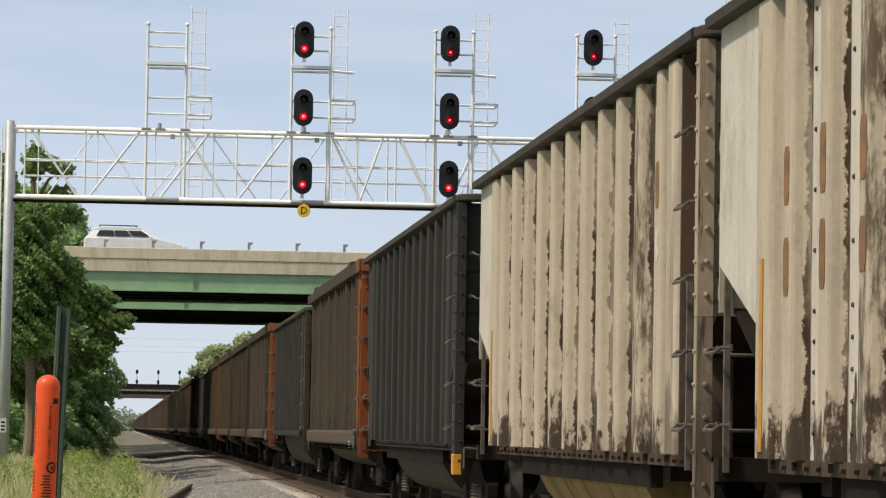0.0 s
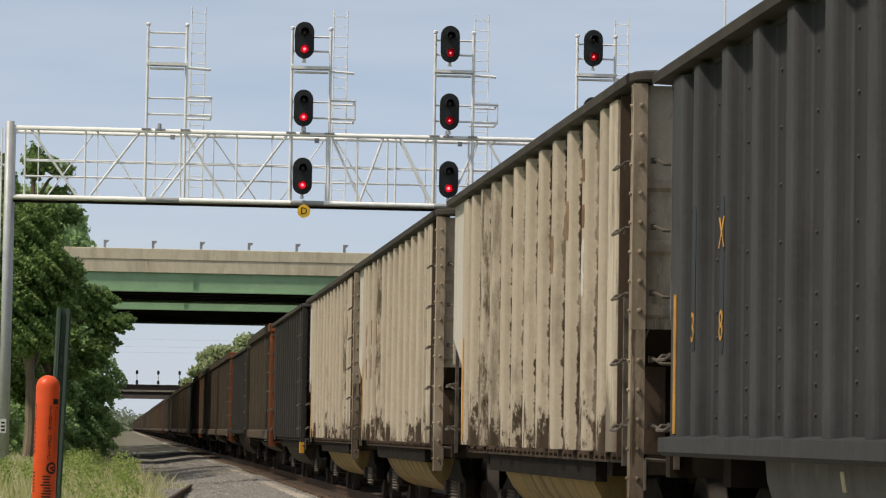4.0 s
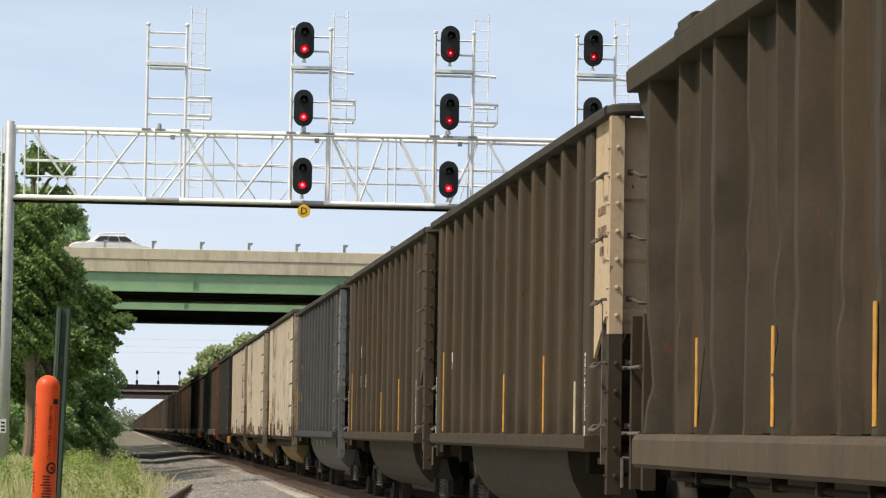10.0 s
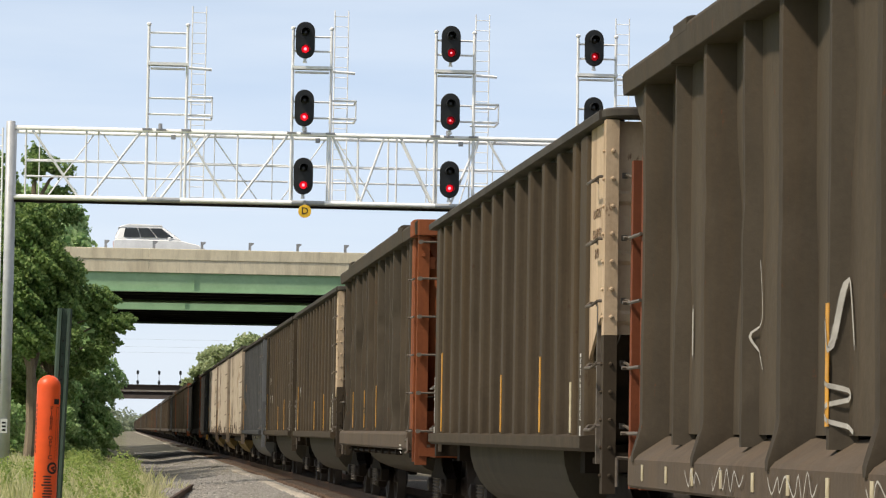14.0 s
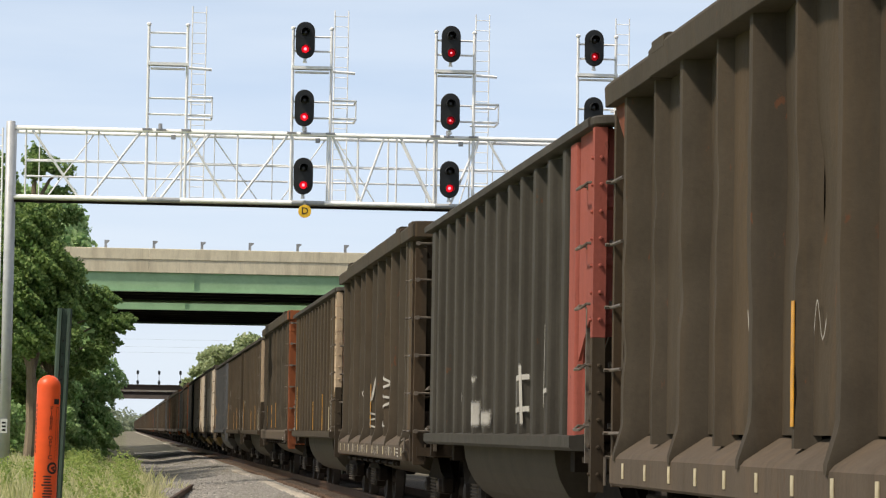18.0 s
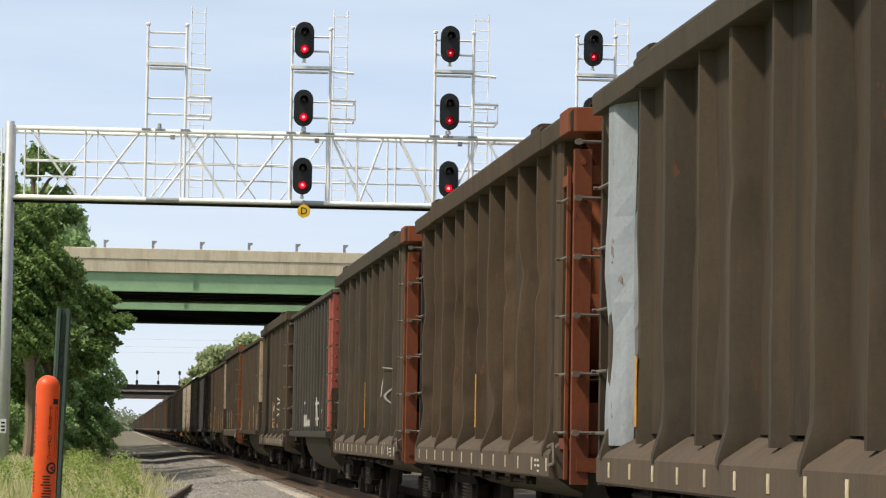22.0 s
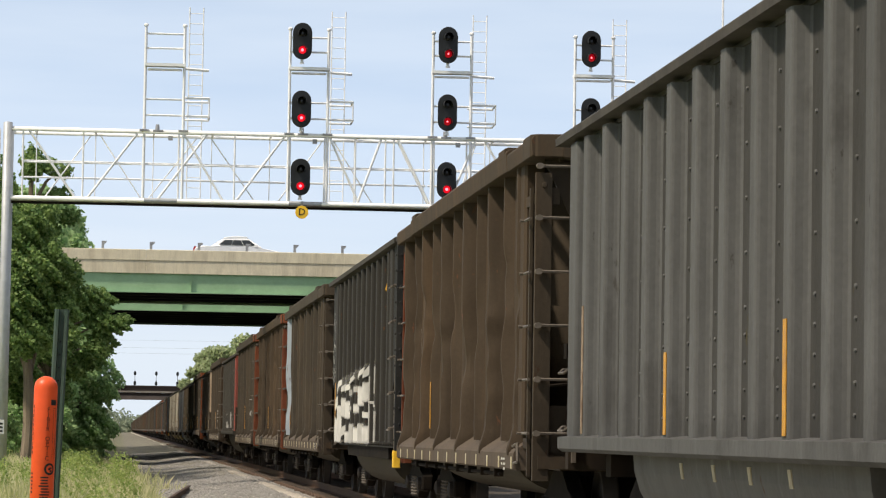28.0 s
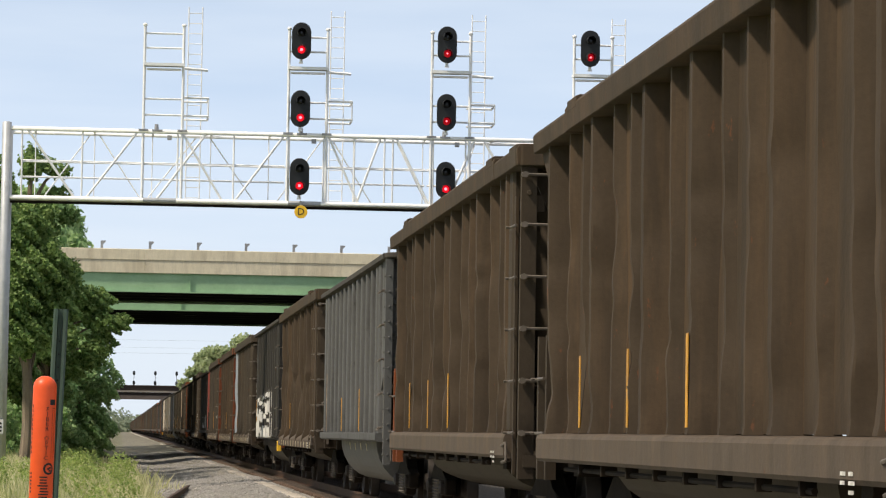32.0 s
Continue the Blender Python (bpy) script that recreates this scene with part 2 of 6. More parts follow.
M["weed"] = leaf_mat("weed leaves", (.22, .32, .08), (.42, .48, .16))

# ground: gravel path, grass bank, darker tones far off and right of the track; chosen by place with ragged borders
gm, gn, gl, gb = shader("gravel and grass ground", .92, 0, .2)
gco = gn.new("ShaderNodeTexCoord").outputs["Object"]
gsep = gn.new("ShaderNodeSeparateXYZ")
gl.new(gco, gsep.inputs[0])
g1, g2, g3 = noise_of(gn, gl, gco, .35, 6, (1, .3, 1)), noise_of(gn, gl, gco, 9, 5), noise_of(gn, gl, gco, 1.4, 5, (1, .25, 1))
gravel = mix_of(gn, gl, ramp_of(gn, gl, g2, .35, .7), (.15, .138, .12), (.56, .53, .475))
gravel = mix_of(gn, gl, math_of(gn, gl, "MULTIPLY", ramp_of(gn, gl, g3, .45, .7), .6), gravel, (.16, .145, .12))
turf = mix_of(gn, gl, ramp_of(gn, gl, g3, .35, .65), (.11, .16, .04), (.24, .26, .10))
side = math_of(gn, gl, "ADD", gsep.outputs["X"], math_of(gn, gl, "MULTIPLY", math_of(gn, gl, "SUBTRACT", g1, .5), 2.0))
gcol = mix_of(gn, gl, ramp_of(gn, gl, side, .4, -.2), gravel, turf)
# ground right of the track darkened, to keep gaps under the cars dark
dark_ground = mix_of(gn, gl, ramp_of(gn, gl, g2, .35, .7), (.045, .036, .028), (.11, .09, .07))
gcol = mix_of(gn, gl, ramp_of(gn, gl, side, 5.5, 7.0), gcol, dark_ground)
# with distance the path turns darker and browner
worn = noise_of(gn, gl, gco, .6, 6, (1, .2, 1))
away = ramp_of(gn, gl, math_of(gn, gl, "ADD", gsep.outputs["Y"], math_of(gn, gl, "MULTIPLY", worn, 60.0)), 118, 158)
far_ground = mix_of(gn, gl, ramp_of(gn, gl, g3, .35, .65), (.11, .10, .075), (.19, .175, .125))
gcol = mix_of(gn, gl, math_of(gn, gl, "MULTIPLY", away, .85), gcol, far_ground)
gl.new(gcol, gb.inputs["Base Color"])
bump_of(gn, gl, gb, g2, .8, .05)
M["ground"] = gm
M["bank"] = surface("rough embankment grass", (.12, .16, .05), (.2, .22, .09), .4, .95, bump=.6, dist=.1)
M["ballast"] = surface("grey-brown crushed stone", (.44, .40, .34), (.24, .215, .18), 6, .92, bump=.9, dist=.05, vary=.2)
M["fouled"] = surface("rust-stained crushed stone", (.085, .060, .042), (.05, .036, .026), 5, .95, bump=.9, dist=.04)
M["stone"] = surface("single ballast stones", (.42, .40, .37), (.24, .22, .20), 9, .9, vary=.3)


# ================= mesh helpers =================
def box(bm, x0, x1, y0, y1, z0, z1):
    vs = [bm.verts.new((x, y, z)) for z in (z0, z1) for x, y in ((x0, y0), (x1, y0), (x1, y1), (x0, y1))]
    for f in ((3, 2, 1, 0), (4, 5, 6, 7), (0, 1, 5, 4), (1, 2, 6, 5), (2, 3, 7, 6), (3, 0, 4, 7)):
        bm.faces.new([vs[i] for i in f])
    return vs


def prism(bm, outline, axis, a, b):
    """Sweep an outline of (u, v) pairs along an axis from a to b."""
    def at(u, v, w):
        return {"x": (w, u, v), "y": (u, w, v), "z": (u, v, w)}[axis]
    p = [bm.verts.new(at(u, v, a)) for u, v in outline]
    q = [bm.verts.new(at(u, v, b)) for u, v in outline]
    k = len(outline)
    bm.faces.new(p)
    bm.faces.new(q[::-1])
    for i in range(k):
        bm.faces.new((p[i], q[i], q[(i + 1) % k], p[(i + 1) % k]))


def tube(bm, p, q, r, n=8, r2=None):
    p, q = Vector(p), Vector(q)
    d = (q - p).normalized()
    u = d.orthogonal().normalized()
    v = d.cross(u)
    rings = []
    for c, rr in ((p, r), (q, r if r2 is None else r2)):
        rings.append([bm.verts.new(c + (u * math.cos(2 * math.pi * i / n) + v * math.sin(2 * math.pi * i / n)) * rr) for i in range(n)])
    for i in range(n):
        bm.faces.new((rings[0][i], rings[0][(i + 1) % n], rings[1][(i + 1) % n], rings[1][i]))
    bm.faces.new(rings[0][::-1])
    bm.faces.new(rings[1])


def lathe(bm, profile, n=16, axis="z", at=(0, 0, 0), cap=True):
    """Turn (radius, height) pairs round an axis."""
    rings = []
    for r, h in profile:
        ring = []
        for i in range(n):
            c, s = r * math.cos(2 * math.pi * i / n), r * math.sin(2 * math.pi * i / n)
            co = {"z": (c, s, h), "x": (h, c, s), "y": (c, h, s)}[axis]
            ring.append(bm.verts.new(Vector(co) + Vector(at)))
        rings.append(ring)
    for a, b in zip(rings, rings[1:]):
        for i in range(n):
            bm.faces.new((a[i], a[(i + 1) % n], b[(i + 1) % n], b[i]))
    if cap:
        bm.faces.new(rings[0][::-1])
        bm.faces.new(rings[-1])


def mesh_of(bm, name, material, bevel=0.0, smooth=False):
    if bevel:
        bmesh.ops.bevel(bm, geom=bm.edges[:], offset=bevel, segments=1, affect="EDGES", clamp_overlap=True)
    bmesh.ops.recalc_face_normals(bm, faces=bm.faces[:])
    me = bpy.data.meshes.new(name)
    bm.to_mesh(me)
    bm.free()
    me.materials.append(material)
    if smooth:
        for p in me.polygons:
            p.use_smooth = True
        if smooth == "crease":
            me.set_sharp_from_angle(angle=radians(28))
    return me


def part(name, bm, material, parent, label="", bevel=0.0, smooth=False):
    ob = new(name, mesh_of(bm, name, material, bevel, smooth))
    ob.parent = parent
    if label:
        ob["label"] = label
    return ob


def placed(name, me, parent, m=None, material=None, label=""):
    """An object of its own on a shared mesh, under its thing."""
    ob = new(name, me)
    ob.parent = parent
    if m is not None:
        ob.matrix_basis = m
    if material:
        ob.material_slots[0].link = "OBJECT"
        ob.material_slots[0].material = material
    if label:
        ob["label"] = label
    return ob


def thing(name, m, label, category, group="", kind=""):
    ob = new(name)
    ob.matrix_basis = m
    return tagged(ob, label, category, group, kind)


def lettering(text, size, name, material):
    """A flat mesh of the built-in font, centred, in the xy plane."""
    cu = bpy.data.curves.new(name, "FONT")
    cu.body, cu.size, cu.align_x, cu.align_y, cu.extrude, cu.resolution_u = text, size, "CENTER", "CENTER", .002, 2
    tmp = bpy.data.objects.new(name, cu)
    me = bpy.data.meshes.new_from_object(tmp)
    bpy.data.objects.remove(tmp)
    me.materials.clear()
    me.materials.append(material)
    return me


def pydata(name, verts, faces, material):
    me = bpy.data.meshes.new(name)
    me.from_pydata(verts, [], faces)
    me.materials.append(material)
    return me


TRACK = 5.53        # the train's track: its centre line, metres right of the camera


# ================= ground =================
def ground_height(x, y):
    berm = -0.46 + 0.24 * min(1, max(0, (x - 1.6) / 1.9))
    bank = 0.35 * min(1, max(0, (-.4 - x) / 2.5))
    far = min(1, max(0, (abs(y) - 400) / 400))
    lump = noise.noise((x * .35, y * .06, 0)) * .10 + noise.noise((x * 1.3, y * .3, 4)) * .03
    return (berm + bank + lump) * (1 - far) - .3 * far


def build_ground():
    xs = [-3000, -800, -200, -60, -25] + [-12 + .5 * i for i in range(45)] + [12, 16, 25, 60, 200, 800, 3000]
    ys = [-3000, -400, -60, 0, 20, 35] + [45 + 1.2 * i for i in range(150)] + [230 + 6 * i for i in range(60)] + [620, 700, 900, 1300, 2000, 4500]
    verts = [(x, y, ground_height(x, y)) for y in ys for x in xs]
    w = len(xs)
    faces = [(j * w + i, j * w + i + 1, (j + 1) * w + i + 1, (j + 1) * w + i) for j in range(len(ys) - 1) for i in range(w - 1)]
    ob = new("ground", pydata("ground", verts, faces, M["ground"]))
    for p in ob.data.polygons:
        p.use_smooth = True
    tagged(ob, "grey gravel service path edged by lime-green weeds", "ground", kind="structure")


build_ground()


def build_track():
    """Ballast bed, two rails, sleepers."""
    bed = bmesh.new()
    prism(bed, [(TRACK - 2.5, -.62), (TRACK - 1.75, -.24), (TRACK + 1.75, -.24), (TRACK + 2.5, -.62)], "y", -200, 2600)
    ob = new("ballast", mesh_of(bed, "ballast", M["ballast"]))
    tagged(ob, "long bed of grey crushed stone under the track", "ballast", kind="structure")
    tr = thing("railway_track", pose(TRACK, 0, 0), "rusty railway track on weathered timber sleepers", "track", kind="structure")
    section = [(-.07, -.18), (.07, -.18), (.07, -.165), (.012, -.15), (.012, -.05), (.036, -.04), (.036, 0), (-.036, 0), (-.036, -.04), (-.012, -.05), (-.012, -.15), (-.07, -.165)]
    for s in (-1, 1):
        bm = bmesh.new()
        prism(bm, [(u + s * .753, v) for u, v in section], "y", -200, 2600)
        part("rail", bm, M["rail"], tr)
    bm = bmesh.new()
    box(bm, -1.3, 1.3, -.115, .115, -.36, -.182)
    me = mesh_of(bm, "tie", M["tie"], .012)
    rnd = random.Random(3)
    for i in range(290):
        placed("tie", me, tr, pose(rnd.uniform(-.04, .04), 62 + .56 * i, rnd.uniform(-.006, .006), 0, 0, rnd.uniform(-.6, .6)))
    bm = bmesh.new()
    foul = bmesh.new()
    box(foul, -1.16, 1.16, -200, 2600, -.30, -.170)
    part("fouled_crown", foul, M["fouled"], tr, "rust-stained stone packed over the sleepers")
    for i in range(500):
        y = 62 + .56 * (290 + i)
        box(bm, -1.3, 1.3, y - .115, y + .115, -.36, -.182)
    for i in range(150):
        y = 62 - .56 * (1 + i)
        box(bm, -1.3, 1.3, y - .115, y + .115, -.36, -.182)
    tagged(part("far_ties", bm, M["tie"], tr), kind="stuff")


build_track()


def pale_edge():
    """Pale strips added for the pale line along the ballast shoulder."""
    run = thing("pale_edge", pose(3.86, 60, -.24), "pale strips laid along the ballast shoulder", "timber", kind="structure")
    rnd = random.Random(14)
    bm = bmesh.new()
    box(bm, -.13, .13, 0, 4.49, -.02, .04)
    me = mesh_of(bm, "plank", M["plank"], .008)
    for i in range(60):
        placed("plank", me, run, pose(rnd.uniform(-.02, .02), 4.5 * i, rnd.uniform(-.012, .004), 0, rnd.uniform(-3, 3), rnd.uniform(-.15, .15)))


pale_edge()


# ================= freight cars =================
CACHE = {}
SHEET = -1.485        # how far out the ribbed cars' side sheets stand


def cached(key, make):
    if key not in CACHE:
        CACHE[key] = make()
    return CACHE[key]


def bm_mesh(name, material, build, bevel=0.0, smooth=False):
    def make():
        bm = bmesh.new()
        build(bm)
        return mesh_of(bm, name, material, bevel, smooth)
    return make


def truck_parts(car, y, detail=True):
    """A two-axle truck under a car: bolster, side frames, wheels, springs."""
    if not detail:
        def plain(bm):
            box(bm, -1.05, 1.05, -.2, .2, .50, .95)
            for q in (-1, 1):
                prism(bm, [(-1.12, .36), (-1.12, .58), (-.35, .86), (.35, .86), (1.12, .58), (1.12, .36), (.42, .24), (-.42, .24)], "x", q * 1.02 - .08, q * 1.02 + .08)
                for dy in (-.89, .89):
                    lathe(bm, [(.46, -.06), (.46, .06)], 16, "x", (q * .76, dy, .46))
        placed("truck", cached("plain_truck", bm_mesh("truck", M["truck"], plain)), car, pose(0, y, 0))
        return
    bolster = placed("truck", cached("bolster", bm_mesh("truck", M["truck"], lambda bm: (
        box(bm, -1.05, 1.05, -.2, .2, .50, .80), box(bm, -.3, .3, -.28, .28, .76, .98)), .03)), car, pose(0, y, 0))
    frame_shape = [(-1.12, .36), (-1.12, .58), (-.75, .64), (-.35, .86), (.35, .86), (.75, .64), (1.12, .58), (1.12, .36), (.72, .40), (.42, .24), (-.42, .24), (-.72, .40)]
    side_me = cached("sideframe", bm_mesh("sideframe", M["truck"], lambda bm: prism(bm, frame_shape, "x", -.08, .08), .02))
    wheel_me = cached("wheel", bm_mesh("wheel", M["wheel"], lambda bm: lathe(
        bm, [(.05, -.09), (.12, -.09), (.14, -.03), (.36, -.02), (.39, -.06), (.457, -.06), (.462, .06), (.485, .07), (.485, .09), (.36, .085), (.12, .05), (.05, .06)], 24, "x"), 0, True))
    spring_me = cached("spring", bm_mesh("spring", M["spring"], lambda bm: lathe(bm, [p for k in range(7) for p in ((.05, .045 * k), (.078, .045 * k + .022))], 8)))
    cap_me = cached("bearing", bm_mesh("bearing_cap", M["wheel"], lambda bm: lathe(bm, [(.05, -.12), (.10, -.10), (.115, 0), (.115, .06)], 12, "x")))
    for s in (-1, 1):
        placed("sideframe", side_me, bolster, pose(s * 1.02, 0, 0))
        for dy in (-.89, .89):
            placed("wheel", wheel_me, bolster, pose(s * .76, dy, .46, 0, 0, 0 if s < 0 else 180))
            placed("bearing_cap", cap_me, bolster, pose(s * 1.05, dy, .46, 0, 0, 0 if s < 0 else 180))
    for dy in (-.2, 0, .2):
        placed("spring", spring_me, bolster, pose(-1.08, dy, .27))


def coupler_parts(car, h):
    me = cached("coupler", bm_mesh("coupler", M["undercar"], lambda bm: (box(bm, -.09, .09, -.7, .05, .76, .93), box(bm, -.17, .15, .05, .34, .70, .99), box(bm, -.2, .2, -.75, -.6, .62, 1.04)), .02))
    placed("coupler", me, car, pose(0, h, 0))
    placed("coupler", me, car, pose(0, -h, 0, 0, 0, 180))


def grab(car, m):
    """A bent round-iron handhold, 0.45 m wide, standing 0.09 m off its sheet."""
    me = cached("grab", bm_mesh("grab_iron", M["iron"], lambda bm: (
        tube(bm, (-.24, 0, 0), (-.22, -.06, .0), .013, 6), tube(bm, (-.22, -.06, 0), (-.17, -.10, -.035), .013, 6), tube(bm, (.24, 0, 0), (.22, -.06, .0), .013, 6),
        tube(bm, (.22, -.06, 0), (.17, -.10, -.035), .013, 6), tube(bm, (-.17, -.10, -.035), (.17, -.10, -.035), .013, 6),
        box(bm, -.262, -.218, -.004, .012, -.024, .024), box(bm, .218, .262, -.004, .012, -.024, .024))))
    placed("grab_iron", me, car, m)


def ribbed_gondola(y_front, paint, end_paint, label, S=13.6, ribs=14, tub_paint=None, strips=(), jack=False, end_label="", detail=True, last_panel=None, tub_marks=0, tall=False, wing=.95, foot_box=None, front_paint=None, emblem=(), nose=.30, spray=(), numerals=()):
    """Bathtub coal gondola with pressed side ribs; its rear end faces the camera."""
    h = S / 2
    car = thing("coal_gondola", pose(TRACK, y_front - h, 0), label, "railcar", "cars of the coal train")
    key = ("R", S, ribs, tall, wing, nose)
    zlo, zhi = (.98, 4.06) if tall else (1.09, 3.92)
    we, pe = h + wing, h + wing + .10
    wf, back = h + nose, nose - wing      # the front overhang is shorter than the rear one
    tub_paint = tub_paint or M["undercar"]
    side_me = cached((key, "side"), bm_mesh("side_sheet", paint, lambda bm: box(bm, SHEET, SHEET + .06, -h, h, zlo + .05, zhi - .13)))
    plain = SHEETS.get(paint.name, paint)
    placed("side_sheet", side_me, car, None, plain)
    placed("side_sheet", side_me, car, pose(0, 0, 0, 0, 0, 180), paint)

    # tan cars: the dark of the end recess is put into the rear corner sheets
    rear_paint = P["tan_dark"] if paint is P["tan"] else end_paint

    def corner_sheet(bm):
        prism(bm, [(h, zhi - .09), (wf, zhi - .09), (wf, 2.36), (h, 1.85)], "x", -1.545, -1.52)
    wing_me = cached((key, "wing"), bm_mesh("corner_sheet", end_paint, corner_sheet))
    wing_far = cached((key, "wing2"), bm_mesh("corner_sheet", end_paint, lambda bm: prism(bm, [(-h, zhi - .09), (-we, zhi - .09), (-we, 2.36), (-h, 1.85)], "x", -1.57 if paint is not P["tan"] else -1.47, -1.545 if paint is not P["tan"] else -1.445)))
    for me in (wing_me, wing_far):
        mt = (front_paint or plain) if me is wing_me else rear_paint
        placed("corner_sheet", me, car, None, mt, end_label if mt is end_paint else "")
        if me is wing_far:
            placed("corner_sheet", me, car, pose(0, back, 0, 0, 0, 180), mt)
        else:
            placed("corner_sheet", me, car, pose(0, -back, 0, 0, 0, 180), mt)

    def end_sheet(bm):
        prof = [(-we - .01, 2.04), (-we - .04, 2.04)]
        for z in (2.12, 2.62, 3.12):
            prof += [(-we - .04, z), (-we - .07, z + .03), (-we - .07, z + .09), (-we - .04, z + .12)]
        prism(bm, prof + [(-we - .04, zhi - .1), (-we - .01, zhi - .1)], "x", -1.54, 1.54)
    end_me = cached((key, "end"), bm_mesh("end_sheet", end_paint, end_sheet))
    placed("end_sheet", end_me, car, None, end_paint, end_label)
    placed("end_sheet", end_me, car, pose(0, back, 0, 0, 0, 180), end_paint)

    def slope(bm):
        prism(bm, [(-we, 2.04), (-we, 2.07), (-h + 1.3, 1.16), (-h + 1.3, 1.13)], "x", -1.44, 1.44)
    slope_me = cached((key, "slope"), bm_mesh("slope_sheet", M["undercar"], slope))
    placed("slope_sheet", slope_me, car)
    placed("slope_sheet", slope_me, car, pose(0, back, 0, 0, 0, 180))

    if paint is P["tan"]:      # dark plate added behind the last rib: recess shade and grime in its colour
        placed("recess_plate", cached((key, "recess"), bm_mesh("recess_plate", paint, lambda bm: box(bm, -1.59, -1.2, -h - .12, -h - .09, zlo + .05, zhi - .12))), car, None, P["tan_dark"], "dark plate for the shaded, grimy recess")

    def posts(z0, z1):
        def build(bm):
            prism(bm, [(-1.61, -.075), (-1.50, -.075), (-1.50, -.045), (-1.58, -.045), (-1.58, .06), (-1.61, .06)], "z", z0, z1)
            for z in np.arange(z0 + .15, z1 - .05, .23):
                lathe(bm, [(.019, 0), (.018, -.012), (.009, -.02)], 8, "y", (-1.55, -.075, z))
                lathe(bm, [(.019, 0), (.018, -.012), (.009, -.02)], 6, "x", (-1.61, 0.0, z))
        return build
    for nm, z0, z1, mt in (("upper", 2.03, zhi - .1, P["tan_post"] if paint is P["tan"] else end_paint), ("lower", .72, 2.027, P["brown2"] if end_paint in (P["cream"], P["red"]) else P["tan_post"] if paint is P["tan"] else end_paint)):
        post_me = cached(("Rpost", nm, tall), bm_mesh("corner_post", end_paint, posts(z0, z1)))
        for y in (-pe, pe):
            mt2 = mt if y < 0 else paint
            if y < 0:
                placed("corner_post", post_me, car, pose(0, y, 0), mt2)
            placed("corner_post", post_me, car, pose(0, y, 0, 0, 0, 180), mt2)

    def chord(bm):
        prism(bm, [(-1.645, zhi - .085), (-1.65, zhi - .02), (-1.63, zhi), (-1.43, zhi), (-1.43, zhi - .13), (-1.50, zhi - .13), (-1.50, zhi - .09)], "y", -pe + .1, wf + (.32 if nose < 1 else .08))
    chord_me = cached((key, "chord"), bm_mesh("top_chord", M["iron"], chord))
    placed("top_chord", chord_me, car, None, M["chord"])
    far_me = cached((key, "chord_far"), bm_mesh("top_chord", M["iron"], lambda bm: box(bm, 1.43, 1.63, -pe + .1, wf + .06, zhi - .085, zhi)))
    placed("top_chord", far_me, car, None, M["chord"])
    endch_me = cached((key, "endchord"), bm_mesh("end_chord", M["iron"], lambda bm: prism(bm, [(-1.63, -pe + .1), (-1.61, -pe - .05), (-1.54, -pe - .15), (-1.42, -pe - .2), (1.42, -pe - .2), (1.54, -pe - .15), (1.61, -pe - .05), (1.63, -pe + .1)], "z", zhi - .085, zhi - .002), .015))
    placed("end_chord", endch_me, car, None, M["chord"])
    placed("end_chord", endch_me, car, pose(0, back - .15, 0, 0, 0, 180), M["chord"])

    def sill(bm):
        if tall:
            prism(bm, [(-1.50, zlo), (-1.50, zlo + .09), (-1.40, zlo + .09), (-1.40, zlo)], "y", -h, h)
            for y in np.arange(-h + .2, h, .33):
                lathe(bm, [(.03, 0), (.03, -.03)], 6, "x", (-1.50, y, zlo + .05))
        else:
            prism(bm, [(-1.66, zlo), (-1.66, zlo + .10), (-1.47, zlo + .125), (-1.40, zlo + .125), (-1.40, zlo - .03), (-1.62, zlo - .03)], "y", -h - .12, h + .12)
    sill_me = cached((key, "sill"), bm_mesh("side_sill", paint, sill))
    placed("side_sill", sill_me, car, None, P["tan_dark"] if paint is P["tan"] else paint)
    placed("side_sill", sill_me, car, pose(0, 0, 0, 0, 0, 180), paint)

    ys = [h - .25] + [h - .98 - (S - 1.86) * i / (ribs - 3) for i in range(ribs - 2)] + [-h + .25]

    def rib(y, bm):
        k = .10 if abs(y) > h - .3 else 0      # broad stakes at both ends
        r = SHEET + .003
        prism(bm, [(r, y - .185 - k), (r - .006, y - .160 - k), (r - .018, y - .143 - k), (r - .045, y - .130 - k), (-1.572, y - .118 - k), (-1.590, y - .108 - k), (-1.598, y - .098 - k), (-1.60, y - .085 - k), (-1.60, y + .085 + k), (-1.592, y + .098 + k), (r, y + .12 + k)], "z", zlo + .09, zhi - .13)
    if detail:
        for i, y in enumerate(ys):
            placed("rib", cached((key, "rib", i), bm_mesh("rib", paint, lambda bm: rib(y, bm))), car, None, last_panel if last_panel and i == ribs - 1 else paint)

        def rivets(bm):
            for y in ys[:-1]:
                for z in np.arange(zlo + .25, zhi - .2, .36):
                    lathe(bm, [(.017, 0), (.015, -.009), (.007, -.014)], 6, "x", (SHEET, y - .30, z))
                    if z < zlo + .7:
                        lathe(bm, [(.017, 0), (.015, -.009), (.007, -.014)], 6, "x", (SHEET, y - .30, z + .18))
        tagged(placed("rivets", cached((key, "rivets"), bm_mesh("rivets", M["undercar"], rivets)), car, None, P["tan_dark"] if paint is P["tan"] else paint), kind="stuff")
    else:
        tagged(placed("side_pressing", cached((key, "ribs"), bm_mesh("side_pressing", paint, lambda bm: [rib(y, bm) for y in ys])), car, None, paint), kind="stuff")

    def tubs(bm):
        for s in (-1, 1):
            arc = [(-.80 - .62 * math.cos(a), 1.08 - .72 * math.sin(a)) for a in np.linspace(0, math.pi, 15)]
            prism(bm, [(s * u, v) for u, v in arc], "y", -h + 2.65, h - 2.65)
